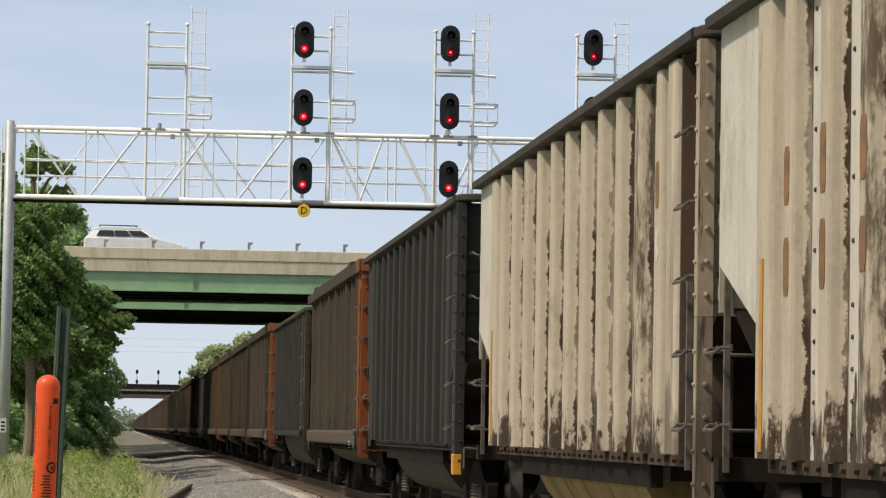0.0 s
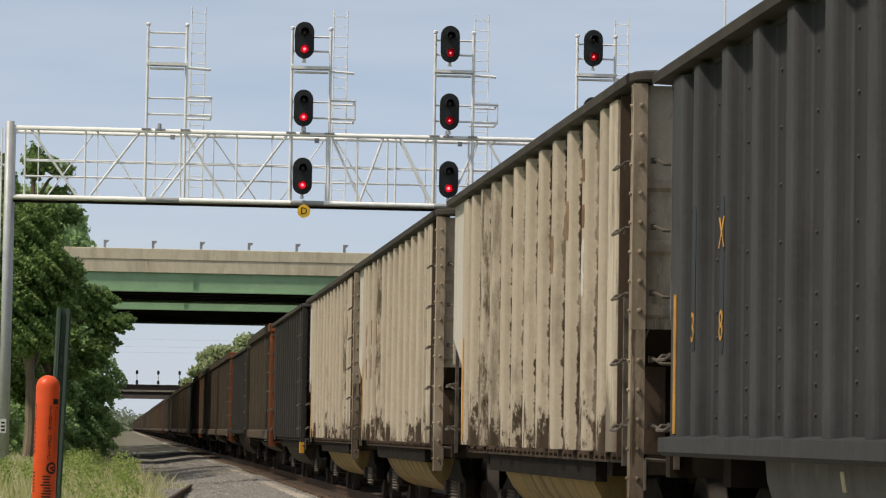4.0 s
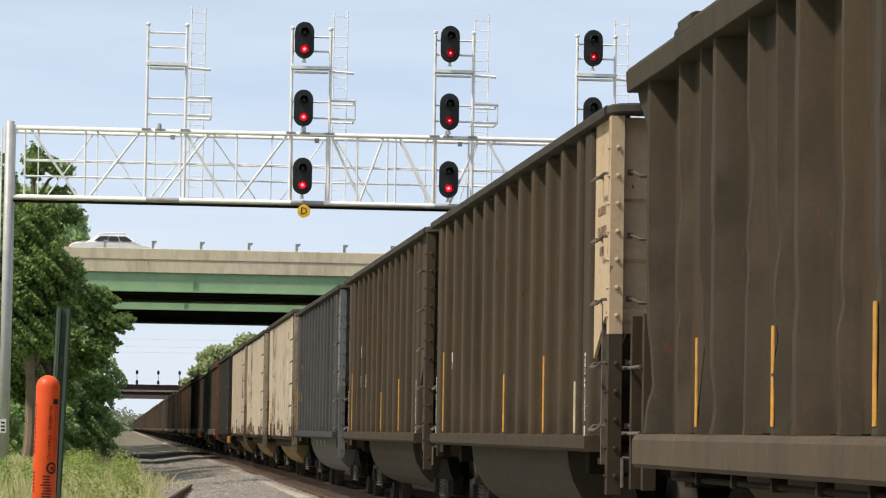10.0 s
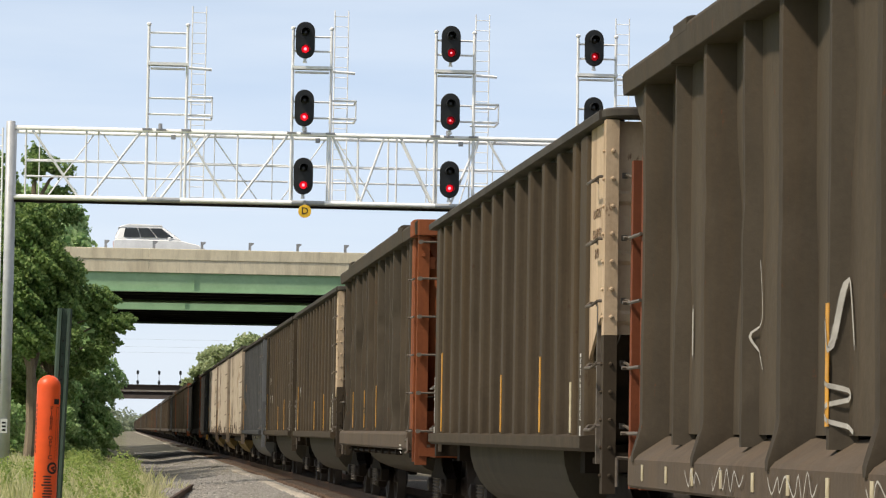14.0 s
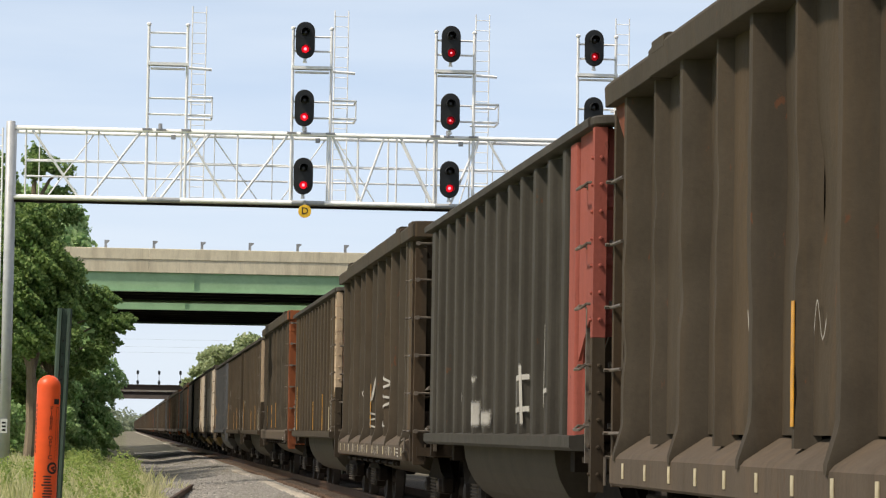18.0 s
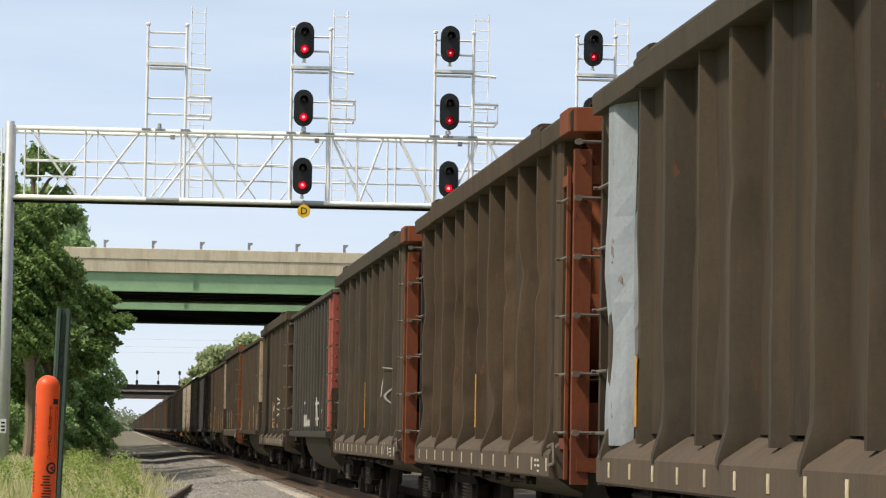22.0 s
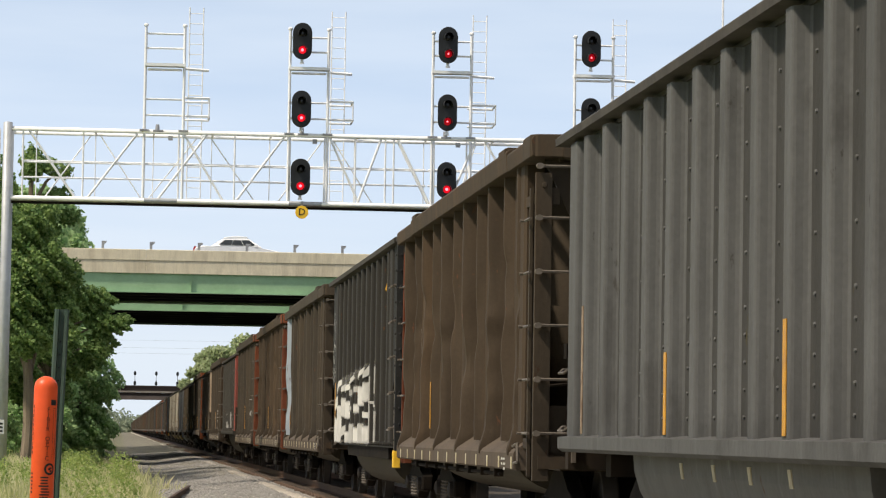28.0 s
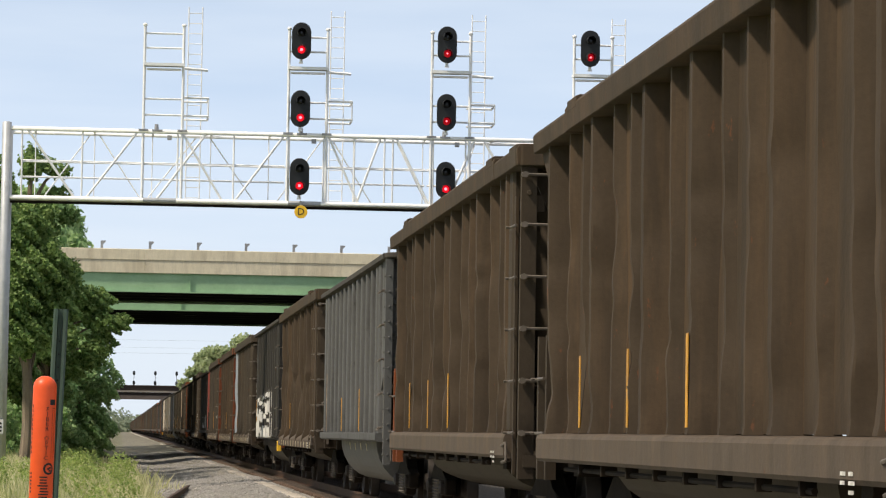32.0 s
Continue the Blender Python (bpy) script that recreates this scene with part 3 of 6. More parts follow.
    if tall:
        placed("side_beam", cached((key, "beam"), bm_mesh("side_beam", M["truck"], lambda bm: (box(bm, -1.46, -1.36, -h + 1.9, h - 1.9, .80, .978), box(bm, 1.36, 1.46, -h + 1.9, h - 1.9, .80, .978)))), car)
    placed("tub", cached((key, "tub"), bm_mesh("tub", tub_paint, tubs, 0, False)), car, None, tub_paint)
    placed("centre_sill", cached((key, "csill"), bm_mesh("centre_sill", M["undercar"], lambda bm: (box(bm, -.18, .18, -pe + .05, pe - .05, .78, 1.12), [box(bm, -1.42, 1.42, s * (h - 1.35) - .14, s * (h - 1.35) + .14, .86, 1.12) for s in (-1, 1)]))), car)
    beam_me = cached((key, "end_beam"), bm_mesh("end_beam", M["undercar"], lambda bm: box(bm, -1.54, 1.54, -pe - .06, -pe + .12, .90, 1.06)))
    deck_me = cached((key, "deck"), bm_mesh("end_platform", M["undercar"], lambda bm: box(bm, -1.54, -1.1, -pe + .12, -h - .1, .96, 1.01)))
    for turn in (pose(0, 0, 0), pose(0, back, 0, 0, 0, 180)):
        placed("end_beam", beam_me, car, turn)
        placed("end_platform", deck_me, car, turn)
    coupler_parts(car, pe + .25)
    for s in (-1, 1):
        truck_parts(car, s * (h - 1.2), detail)
    if detail:
        for z in (1.28, 1.80, 2.32, 2.84, 3.36):
            grab(car, pose(-1.575, -pe + .36, z, 0, 0, -90))
            grab(car, pose(-1.2, -pe - .01, z, 0, 0, 0))
        for z in (1.28, 1.80):
            grab(car, pose(-1.5, wf + .05, z, 0, 0, -90))
        stan = cached((key, "stan"), bm_mesh("stanchion", M["iron"], lambda bm: box(bm, -1.575, -1.535, -.025, .025, .96, 2.3)))
        placed("stanchion", stan, car, pose(0, -pe + .55, 0))
        placed("stanchion", stan, car, pose(.06, wf - .04, 0))
        if foot_box:
            fb_me = cached("footbox", bm_mesh("step_box", M["amber"], lambda bm: (box(bm, -1.63, -1.52, -.08, .08, .70, .95)), .01))
            placed("step_box", fb_me, car, pose(0, -pe, 0), foot_box, "painted step bracket")
        # brake step and coupling rod at the front, outboard of the end
        rod = cached("uncouple", bm_mesh("uncoupling_rod", M["iron"], lambda bm: (tube(bm, (-1.5, 0, 1.02), (-.3, .1, .95), .014, 6), tube(bm, (-1.5, 0, 1.02), (-1.5, 0, .78), .014, 6))))
        placed("uncoupling_rod", rod, car, pose(0, -pe - .15, 0))
        strip_me = cached("strip", bm_mesh("reflector_strip", M["amber"], lambda bm: box(bm, -.006, 0, -.05, .05, 0, .92)))
        for i, hgt, mt in strips:
            ob = placed("reflector_strip", strip_me, car, pose(SHEET - .004, ys[i] - .36, zlo + .06) if jack and 1 < i < 6 else pose(-1.602, ys[i], zlo + .13), M[mt], "amber reflective strip" if mt == "amber" else "faded reflective strip")
            ob.scale = (1, 1, hgt / .92)
        if jack:
            me = cached("jack", lambda: lettering("JACK-LIFT HERE", .083, "stencil", M["white_ink"]))
            mark = cached("jackmark", bm_mesh("stencil_bar", M["white_ink"], lambda bm: box(bm, -.004, 0, -.03, .03, 0, .12)))
            for y in (h - .08, -h + .26):
                placed("stencil_bar", mark, car, pose(-1.602, y, 1.16))
                placed("stencil", me, car, pose(-1.604, y, 1.62, 0, 90, 180) @ pose(0, 0, 0, 0, 0, 180), None, "white stencilled words up the side sheet")
        if end_paint is P["cream"] and front_paint is None:
            for k2, word in enumerate(("ROTARY", "COUPLER", "END")):
                me = cached(("word", word), lambda: lettering(word, .115, "stencil", M["faint_ink"]))
                placed("stencil", me, car, pose(-1.574, -h - .42, 3.08 - .17 * k2, 90, 0, -90), None, "dark stencilled word")
        for i2, z0, z1, mt in emblem:
            me = cached(("emblem", z0, z1), bm_mesh("emblem_patch", M["white_ink"], lambda bm: prism(bm, [(-.075, z0 + .05), (-.05, z0), (.05, z0), (.075, z0 + .06), (.075, z1 - .06), (.045, z1), (-.05, z1), (-.075, z1 - .04)], "x", -1.604, -1.600)))
            placed("emblem_patch", me, car, pose(0, ys[i2], 0), M[mt], "worn patch of painted emblem")
        for i2, z0, ch, size, mt in numerals:
            me = cached(("numeral", ch, size, mt), lambda: lettering(ch, size, "numeral", M[mt]))
            placed("numeral", me, car, pose(-1.607, ys[i2], z0, 90, 0, -90), None, "worn painted numeral")
        for style, items, mt in spray:
            sprayed(car, style, items, lambda y, z: -1.546 if y > h + .05 else rib_reach(y, ys, h), M[mt])
        patch = cached("tubmark", bm_mesh("reflector_patch", M["pale_ref"], lambda bm: box(bm, -.01, .02, -.05, .05, -.06, .06)))
        for k in range(tub_marks):
            placed("reflector_patch", patch, car, pose(-1.405, 1.9 - 1.3 * k, .955, 0, -9, 0), None, "pale reflective patch")
    placed("coal_load", cached((key, "coal"), bm_mesh("coal_load", M["coal"], lambda bm: prism(bm, [(-1.42, zhi - .5), (-.6, zhi - .2), (.6, zhi - .2), (1.42, zhi - .5), (1.3, zhi - .6), (-1.3, zhi - .6)], "y", -h - .4, h + .4))), car)
    return car


def steel_gondola(y_front, paint, end_paint, label, S=14.25, end_label="", first_panel=None, strips=(), marks=True, detail=True, dents=0, tub_paint=None, sill_z=.96, ladder=None, spray=(), buckle=.012):
    """High-side welded gondola: heavy and light stakes in turn, a flared box sill, laddered end posts, recessed end sheets."""
    deep = sill_z < .9
    h = S / 2
    car = thing("coal_gondola", pose(TRACK, y_front - h, 0), label, "railcar", "cars of the coal train")
    key = ("S", S, sill_z)
    tub_paint = tub_paint or P["tub_dust"]
    edge = P["stake_warm"] if paint is P["brown3"] else P["stake"]
    deepest, low_in, outer = (-1.40, 1.20, -1.60) if deep else (-1.41, 1.21, -1.60)
    if deep:
        stakes = [(h - .14 - 1.3 * i, i % 2 == 0) for i in range(11)]
    else:
        stakes = [(h - .14 - d, m) for d, m in ((0, 1), (1.25, 0), (2.1, 0), (2.75, 1), (3.85, 0), (4.75, 0), (5.48, 1), (6.6, 0), (7.55, 1), (8.65, 0), (9.5, 0), (10.4, 1), (11.6, 0), (12.5, 0), (13.2, 1))]
    rear, nose, tail = stakes[-1][0], h + .66, -h - .42
    majors = [y for y, m in stakes if m]

    def sheet_x(y):
        """Outward place of the side sheet, pressed out at the light stakes and held in at the heavy ones."""
        d = min(abs(y - c) for c in majors)
        return deepest - .075 * min(1, max(0, (d - .12) / .8))

    def sheet(seed):
        def build(bm):
            rnd = random.Random(seed)
            ny, nz = 110, 16
            hits = [(rnd.uniform(-h + 1, h - 1), rnd.uniform(1.5, 3.2), rnd.uniform(.14, .34), rnd.uniform(.015, .04)) for _ in range(14)]
            grid = []
            for j in range(nz + 1):
                z = low_in + .02 + (3.93 - low_in - .02) * j / nz
                row = []
                for i in range(ny + 1):
                    y = rear - .42 + (h - rear + .42) * i / ny
                    x = sheet_x(y) + sum(d * math.exp(-((y - yc) / r) ** 2 - ((z - zc) / (r * 1.8)) ** 2) for yc, zc, r, d in hits)
                    row.append(bm.verts.new((x, y, z)))
                grid.append(row)
            for p, q in zip(grid, grid[1:]):
                for i in range(ny):
                    bm.faces.new((p[i], p[i + 1], q[i + 1], q[i]))
        return build
    sh = cached((key, "sheet", dents), bm_mesh("side_sheet", paint, sheet(40 + dents), 0, True))
    placed("side_sheet", sh, car, None, paint)
    placed("side_sheet", cached((key, "sheet_far"), bm_mesh("side_sheet", paint, lambda bm: box(bm, 1.40, 1.42, -h, h, 1.3, 3.88))), car, None, paint)
    corner = cached((key, "lastpanel"), bm_mesh("corner_panel", end_paint, lambda bm: prism(bm, [(-1.43, rear - .10), (-1.575, rear - .12), (-1.575, rear - .40), (-1.55, rear - .46), (-1.38, rear - .46), (-1.38, rear - .10)], "z", low_in + .04, 3.91)))
    placed("corner_panel", corner, car, None, paint if deep else end_paint, "" if deep else end_label)
    if first_panel:
        def panel(bm):
            n = 12
            rows = []
            for k in range(n + 1):
                z = 1.12 + 2.79 * k / n
                o = .03 * math.sin(z * 4.1) * math.exp(-((z - 2.2) / .7) ** 2)
                rows.append([bm.verts.new(p) for p in ((-1.61 + o, majors[0] + .10, z), (-1.60 + o, majors[0] - .16, z), (-1.46, majors[0] - .42 + .06 * math.sin(z * 3), z), (-1.35, majors[0] - .42, z), (-1.35, majors[0] + .10, z))])
            for p, q in zip(rows, rows[1:]):
                for i in range(5):
                    bm.faces.new((p[i], p[(i + 1) % 5], q[(i + 1) % 5], q[i]))
            bm.faces.new(rows[0])
            bm.faces.new(rows[-1][::-1])
        placed("front_panel", cached((key, "fp"), bm_mesh("front_panel", paint, panel)), car, None, first_panel, "pale blue-grey replacement panel")

    def stake(y, bm, major, seed):
        dr = random.Random(seed)
        hits = [(dr.uniform(1.4, 3.2), dr.uniform(.09, .28), dr.uniform(-.4, 1) * buckle, dr.uniform(-1.2, 1.2) * buckle) for _ in range(5)]
        o, w, root = (outer, .065, deepest + .05) if major else (outer + .022, .035, deepest - .03)
        if deep:
            rows = [(1.0, -1.668, .035), (1.06, -1.666, .06), (1.24, o - .012, w)] if major else [(1.14, o, w)]
        else:
            rows = [(low_in + .012, o - .01, w)]
        z0 = rows[-1][0]
        rows += [(z0 + (3.93 - z0) * k / 44, o, w) for k in range(1, 45)] if detail else [(3.93, o, w)]
        v = []
        for z, x, ww in rows:
            ox = sum(d * math.exp(-((z - c) / r) ** 2) for c, r, d, e2 in hits)
            oy = sum(e2 * math.exp(-((z - c) / r) ** 2) for c, r, d, e2 in hits)
            v.append([bm.verts.new(p) for p in ((root, y - ww - .10, z), (-1.50, y - ww - .045 + oy * .6, z), (x + ox + .014, y - ww - .012 + oy, z), (x + ox, y - ww + oy, z), (x + ox, y + ww * .8 + oy, z), (x + ox + .014, y + ww * .8 + .012 + oy, z), (root, y + ww + .05, z))])
        for p, q in zip(v, v[1:]):
            for i in range(7):
                bm.faces.new((p[i], p[(i + 1) % 7], q[(i + 1) % 7], q[i]))
        bm.faces.new(v[0][::-1])
        bm.faces.new(v[-1])
    if detail:
        for i, (y, m) in enumerate(stakes):
            placed("stake" if m else "light_stake", cached((key, "stake", i, dents, buckle), bm_mesh("stake", paint, lambda bm: stake(y, bm, m, i * 31 + dents), 0, "crease")), car, None, edge)
    else:
        tagged(placed("side_framing", cached((key, "stakes"), bm_mesh("side_framing", paint, lambda bm: [stake(y, bm, m, k) for k, (y, m) in enumerate(stakes)])), car, None, paint), kind="stuff")

    # top chord: a deeper middle length laid over the end lengths
    def chord(bm):
        for s2, e2 in ((-1, tail), (1, nose)):
            prism(bm, [(-1.645, 3.90), (-1.655, 4.06), (-1.63, 4.095), (-1.36, 4.095), (-1.36, 3.90)], "y", s2 * (h - 1.6), e2)
        prism(bm, [(-1.65, 3.905), (-1.66, 4.10), (-1.635, 4.135), (-1.36, 4.135), (-1.36, 3.905)], "y", -h + 1.6, h - 1.6)
        prism(bm, [(-1.66, 4.06), (-1.66, 4.155), (-1.62, 4.17), (-1.45, 4.17), (-1.45, 4.06)], "y", h - 2.3, h - 1.75)
        prism(bm, [(-1.66, 4.06), (-1.66, 4.155), (-1.62, 4.17), (-1.45, 4.17), (-1.45, 4.06)], "y", -h + 1.75, -h + 2.3)
    ch = cached((key, "chord"), bm_mesh("top_chord", paint, chord, .006))
    placed("top_chord", ch, car, None, edge)
    placed("top_chord", cached((key, "chord_far"), bm_mesh("top_chord", paint, lambda bm: box(bm, 1.36, 1.65, tail, nose, 3.90, 4.10))), car, None, paint)
    cap = cached((key, "cap"), bm_mesh("corner_cap", end_paint, lambda bm: prism(bm, [(-1.66, tail + .62), (-1.66, tail + .06), (-1.60, tail - .02), (-1.34, tail - .06), (-1.34, tail + .62)], "z", 3.89, 4.11), .008))
    placed("corner_cap", cap, car, None, end_paint, end_label)
    gus = cached((key, "gusset"), bm_mesh("chord_gusset", paint, lambda bm: prism(bm, [(h - .10, 3.90), (nose - .03, 3.90), (nose - .08, 3.84), (h - .10, 3.45)], "x", -1.56, -1.53)))
    placed("chord_gusset", gus, car, None, end_paint if first_panel is None and end_paint is P["rust"] else paint)
    placed("end_chord", cached((key, "ech"), bm_mesh("end_chord", end_paint, lambda bm: box(bm, -1.36, 1.42, tail - .06, tail + .12, 3.87, 4.08), .02)), car, None, end_paint)
    placed("end_chord", cached((key, "ech2"), bm_mesh("end_chord", end_paint, lambda bm: box(bm, -1.36, 1.42, nose - .15, nose, 3.87, 4.08), .02)), car, None, paint)

    # plate added to block the sky that showed behind the end chord
    placed("end_shelf", cached((key, "shelf"), bm_mesh("end_shelf", end_paint, lambda bm: box(bm, -1.36, 1.36, tail + .125, rear - .36, 3.86, 3.895))), car, None, end_paint)

    def sill(bm):
        if deep:
            prof = [(-1.32, 1.215), (-1.42, 1.20), (-1.63, 1.055), (-1.655, 1.02), (-1.655, sill_z + .02), (-1.63, sill_z), (-1.32, sill_z)]
        else:
            prof = [(-1.32, 1.225), (-1.60, 1.215), (-1.64, 1.20), (-1.655, 1.17), (-1.655, sill_z + .03), (-1.63, sill_z), (-1.32, sill_z)]
        prism(bm, prof, "y", rear - (.45 if deep else .55), h + .12)
    sl = cached((key, "sill"), bm_mesh("side_sill", paint, sill))
    placed("side_sill", sl, car, None, P["sill_dust"])
    placed("side_sill", cached((key, "sill_far"), bm_mesh("side_sill", paint, lambda bm: box(bm, 1.32, 1.65, -h, h, sill_z, 1.22))), car, None, paint)

    def endsheet(bm):
        ye = rear - .42
        prof = [(ye + .02, 3.9), (ye, 3.2), (ye + .03, 2.5), (ye + .16, 2.0), (ye + .5, 1.6), (ye + 1.1, 1.25)]
        prism(bm, prof + [(u + .03, v) for u, v in prof[::-1]], "x", -1.38, 1.38)
    es = cached((key, "end"), bm_mesh("end_sheet", end_paint, endsheet, 0, True))
    placed("end_sheet", es, car, None, end_paint, end_label)
    placed("end_sheet", cached((key, "end_front"), bm_mesh("end_sheet", end_paint, lambda bm: box(bm, -1.38, 1.38, h - .08, h - .03, 1.3, 3.9))), car, None, paint)

    # diagonal plates from the corners of the end chord
    for s2 in (-1, 1):
        br = cached((key, "brace", s2), bm_mesh("end_brace", end_paint, lambda bm: prism(bm, [(s2 * 1.50, 3.88), (s2 * 1.26, 3.88), (s2 * .62, 2.55), (s2 * .86, 2.55)], "y", tail + .20, tail + .235)))
        placed("end_brace", br, car, None, end_paint)

    def post(bm):
        prism(bm, [(-1.60, tail + .02), (-1.60, tail + .10), (-1.57, tail + .10), (-1.57, tail + .05), (-1.44, tail + .05), (-1.44, tail + .02)], "z", .76, 3.74 if deep else 3.88)
        for z in (1.22, 1.74, 2.26, 2.78, 3.30, 3.62):
            lathe(bm, [(.026, 0), (.026, -.03)], 8, "y", (-1.52, tail + .02, z))
    placed("ladder_post", cached((key, "post"), bm_mesh("ladder_post", end_paint, post, .004)), car, None, end_paint)
    placed("ladder_post", cached((key, "post1"), bm_mesh("ladder_post", end_paint, lambda bm: prism(bm, [(-1.60, tail + .44), (-1.60, tail + .52), (-1.50, tail + .52), (-1.50, tail + .49), (-1.57, tail + .49), (-1.57, tail + .44)], "z", .80, 3.62))), car, None, end_paint)
    placed("ladder_post", cached((key, "post2"), bm_mesh("ladder_post", end_paint, lambda bm: box(bm, -1.0, -.94, tail, tail + .08, 1.0, 3.88))), car, None, end_paint)
    for z in (3.52, 1.12):
        placed("post_link", cached((key, "link", z), bm_mesh("post_link", end_paint, lambda bm: (box(bm, -1.56, -1.50, tail + .05, rear - .42, z - .05, z + .05), box(bm, -1.49, -1.36, tail + .07, tail + .10, z - .08, z + .08)))), car, None, end_paint)
    placed("end_beam", cached((key, "end_beam"), bm_mesh("end_beam", M["undercar"], lambda bm: box(bm, -1.55, 1.45, tail, tail + .2, .88, 1.0))), car, None, end_paint)
    placed("end_platform", cached((key, "deck"), bm_mesh("end_platform", M["undercar"], lambda bm: box(bm, -1.3, 1.3, tail + .2, -h + .9, .86, .95))), car, None, end_paint)
    # box added to block the bright background showing through below the end sheet
    placed("bulkhead", cached((key, "bulkhead"), bm_mesh("bulkhead", M["undercar"], lambda bm: box(bm, -1.38, 1.38, rear - .3, rear + .1, .86, 1.5))), car, None, end_paint)
    placed("end_beam", cached((key, "beam2"), bm_mesh("end_beam", M["undercar"], lambda bm: box(bm, -1.5, 1.45, nose - .2, nose, .88, 1.0))), car)
    placed("end_platform", cached((key, "deck2"), bm_mesh("end_platform", M["undercar"], lambda bm: box(bm, -1.3, 1.3, h - .4, nose - .2, .86, .95))), car)

    def belly(bm):
        arc = [(-1.36 * math.cos(a), 1.0 - .52 * math.sin(a) ** .8) for a in np.linspace(0, math.pi, 17)]
        prism(bm, arc, "y", -h + 2.9, h - 2.9)
    placed("belly", cached((key, "belly"), bm_mesh("belly", tub_paint, belly)), car, None, tub_paint)
    placed("centre_sill", cached((key, "csill"), bm_mesh("centre_sill", M["undercar"], lambda bm: (box(bm, -.18, .18, -h - .8, h + .3, .78, 1.1), [box(bm, -1.5, 1.5, s * (h - 1.5) - .14, s * (h - 1.5) + .14, .84, 1.1) for s in (-1, 1)]))), car)
    coupler_parts(car, h + 1.05)
    for s in (-1, 1):
        truck_parts(car, s * (h - 1.45), detail)
    if detail:
        bar = cached("rung", bm_mesh("rung", M["iron"], lambda bm: (tube(bm, (-.23, 0, 0), (.23, 0, 0), .015, 6), tube(bm, (-.24, .03, 0), (-.24, -.03, 0), .03, 8))))
        bar2 = cached("rung2", bm_mesh("rung", M["iron"], lambda bm: (tube(bm, (-.20, 0, 0), (.20, 0, 0), .015, 6), tube(bm, (.20, 0, 0), (.20, .05, 0), .015, 6))))
        if ladder:
            mt, zt = ladder
            rail2 = cached((key, "ladrail", zt), bm_mesh("ladder_rail", mt, lambda bm: prism(bm, [(-1.53, 0), (-1.53, .10), (-1.49, .10), (-1.49, .03), (-1.43, .03), (-1.43, 0)], "z", .78, zt)))
            for dy in ((.28, .80) if deep else (.36, .95)):
                placed("ladder_rail", rail2, car, pose(0, h + dy, 0), mt)
            for z in np.arange(1.22, zt - .1, .52):
                placed("rung", bar2, car, pose(-1.55, h + (.56 if deep else .69), z, 0, 0, 90) @ Matrix.Diagonal((1.5, 1, 1, 1)))
        for z in (1.22, 1.74, 2.26, 2.78, 3.30):
            placed("rung", bar2, car, pose(-1.64, tail + .30, z, 0, 0, 90) @ Matrix.Diagonal((1.15, 1, 1, 1)))
            placed("rung", bar, car, pose(-1.27, tail - .03, z) @ Matrix.Diagonal((1.25, 1, 1, 1)))
        placed("rung", bar, car, pose(-1.27, tail - .03, 3.80) @ Matrix.Diagonal((1.25, 1, 1, 1)))
        loop = cached("hold_loop", bm_mesh("hand_loop", M["iron"], lambda bm: [tube(bm, p, q, .014, 6) for p, q in (((0, 0, 0), (-.09, 0, .03)), ((-.09, 0, .03), (-.09, -.36, .06)), ((-.09, -.36, .06), (-.09, -.40, -.12)), ((-.09, -.40, -.12), (-.09, -.06, -.14)), ((-.09, -.06, -.14), (0, 0, -.12)))]))
        placed("hand_loop", loop, car, pose(-1.57, rear - .42, 1.06))
        hb = cached("brakegear", bm_mesh("brake_gear", M["truck"], lambda bm: (box(bm, -1.25, -.9, -.2, .0, 1.95, 2.1), tube(bm, (-1.2, -.1, 2.05), (-.8, -.1, 2.05), .07, 10), box(bm, -1.2, -.7, -.1, .1, 1.28, 1.36), tube(bm, (-1.2, 0, 1.5), (-.6, 0, 1.5), .08, 12), box(bm, -1.0, -.85, -.12, .05, 1.42, 1.6), tube(bm, (-1.45, -.12, 1.68), (-.7, -.12, 1.76), .016, 6), lathe(bm, [(.16, -.3), (.19, -.27), (.16, -.24)], 14, "y", (-.4, 0, 2.3)))))
        placed("brake_gear", hb, car, pose(0, tail + .45, 0))
        pipe = cached((key, "trainline"), bm_mesh("air_pipe", M["undercar"], lambda bm: (tube(bm, (-1.55, -h + 2.6, sill_z - .06), (-1.55, h - 1.2, sill_z - .06), .022, 6), [box(bm, -1.6, -1.5, yy - .03, yy + .03, sill_z - .09, sill_z + .01) for yy in np.arange(-h + 2.8, h - 1.2, 1.3)])))
        placed("air_pipe", pipe, car)
        strip_me = cached("strip", bm_mesh("reflector_strip", M["amber"], lambda bm: box(bm, -.006, 0, -.05, .05, 0, .92)))
        for i, hgt, mt in strips:
            yy, m = stakes[i]
            ob = placed("reflector_strip", strip_me, car, pose(outer - .002 if m else outer + .02, yy, 1.27), M[mt], "amber reflective strip" if mt == "amber" else "faded reflective strip")
            ob.scale = (1, .8, hgt / .92)
        if marks:
            mk = cached("sillmark", bm_mesh("reflector_patch", M["pale_ref"], lambda bm: box(bm, -.006, 0, -.04, .04, -.06, .06)))
            for k in range(13):
                placed("reflector_patch", mk, car, pose(-1.657, h - .6 - k * (S - 1.4) / 12, .925))
        for yy, zz in ((rear + .3, 1.02),):
            for k in range(5 if yy < 0 else 3):
                bar_me = cached(("data", k % 3), bm_mesh("data_bar", M["white_ink"], lambda bm: box(bm, -.004, 0, -.05 - .02 * (k % 3), .05, -.011, .011)))
                placed("data_bar", bar_me, car, pose(-1.657, yy + .2 * (k % 2), zz - .05 * (k // 2) - (.06 if deep else 0)), None, "small white unreadable data bar")
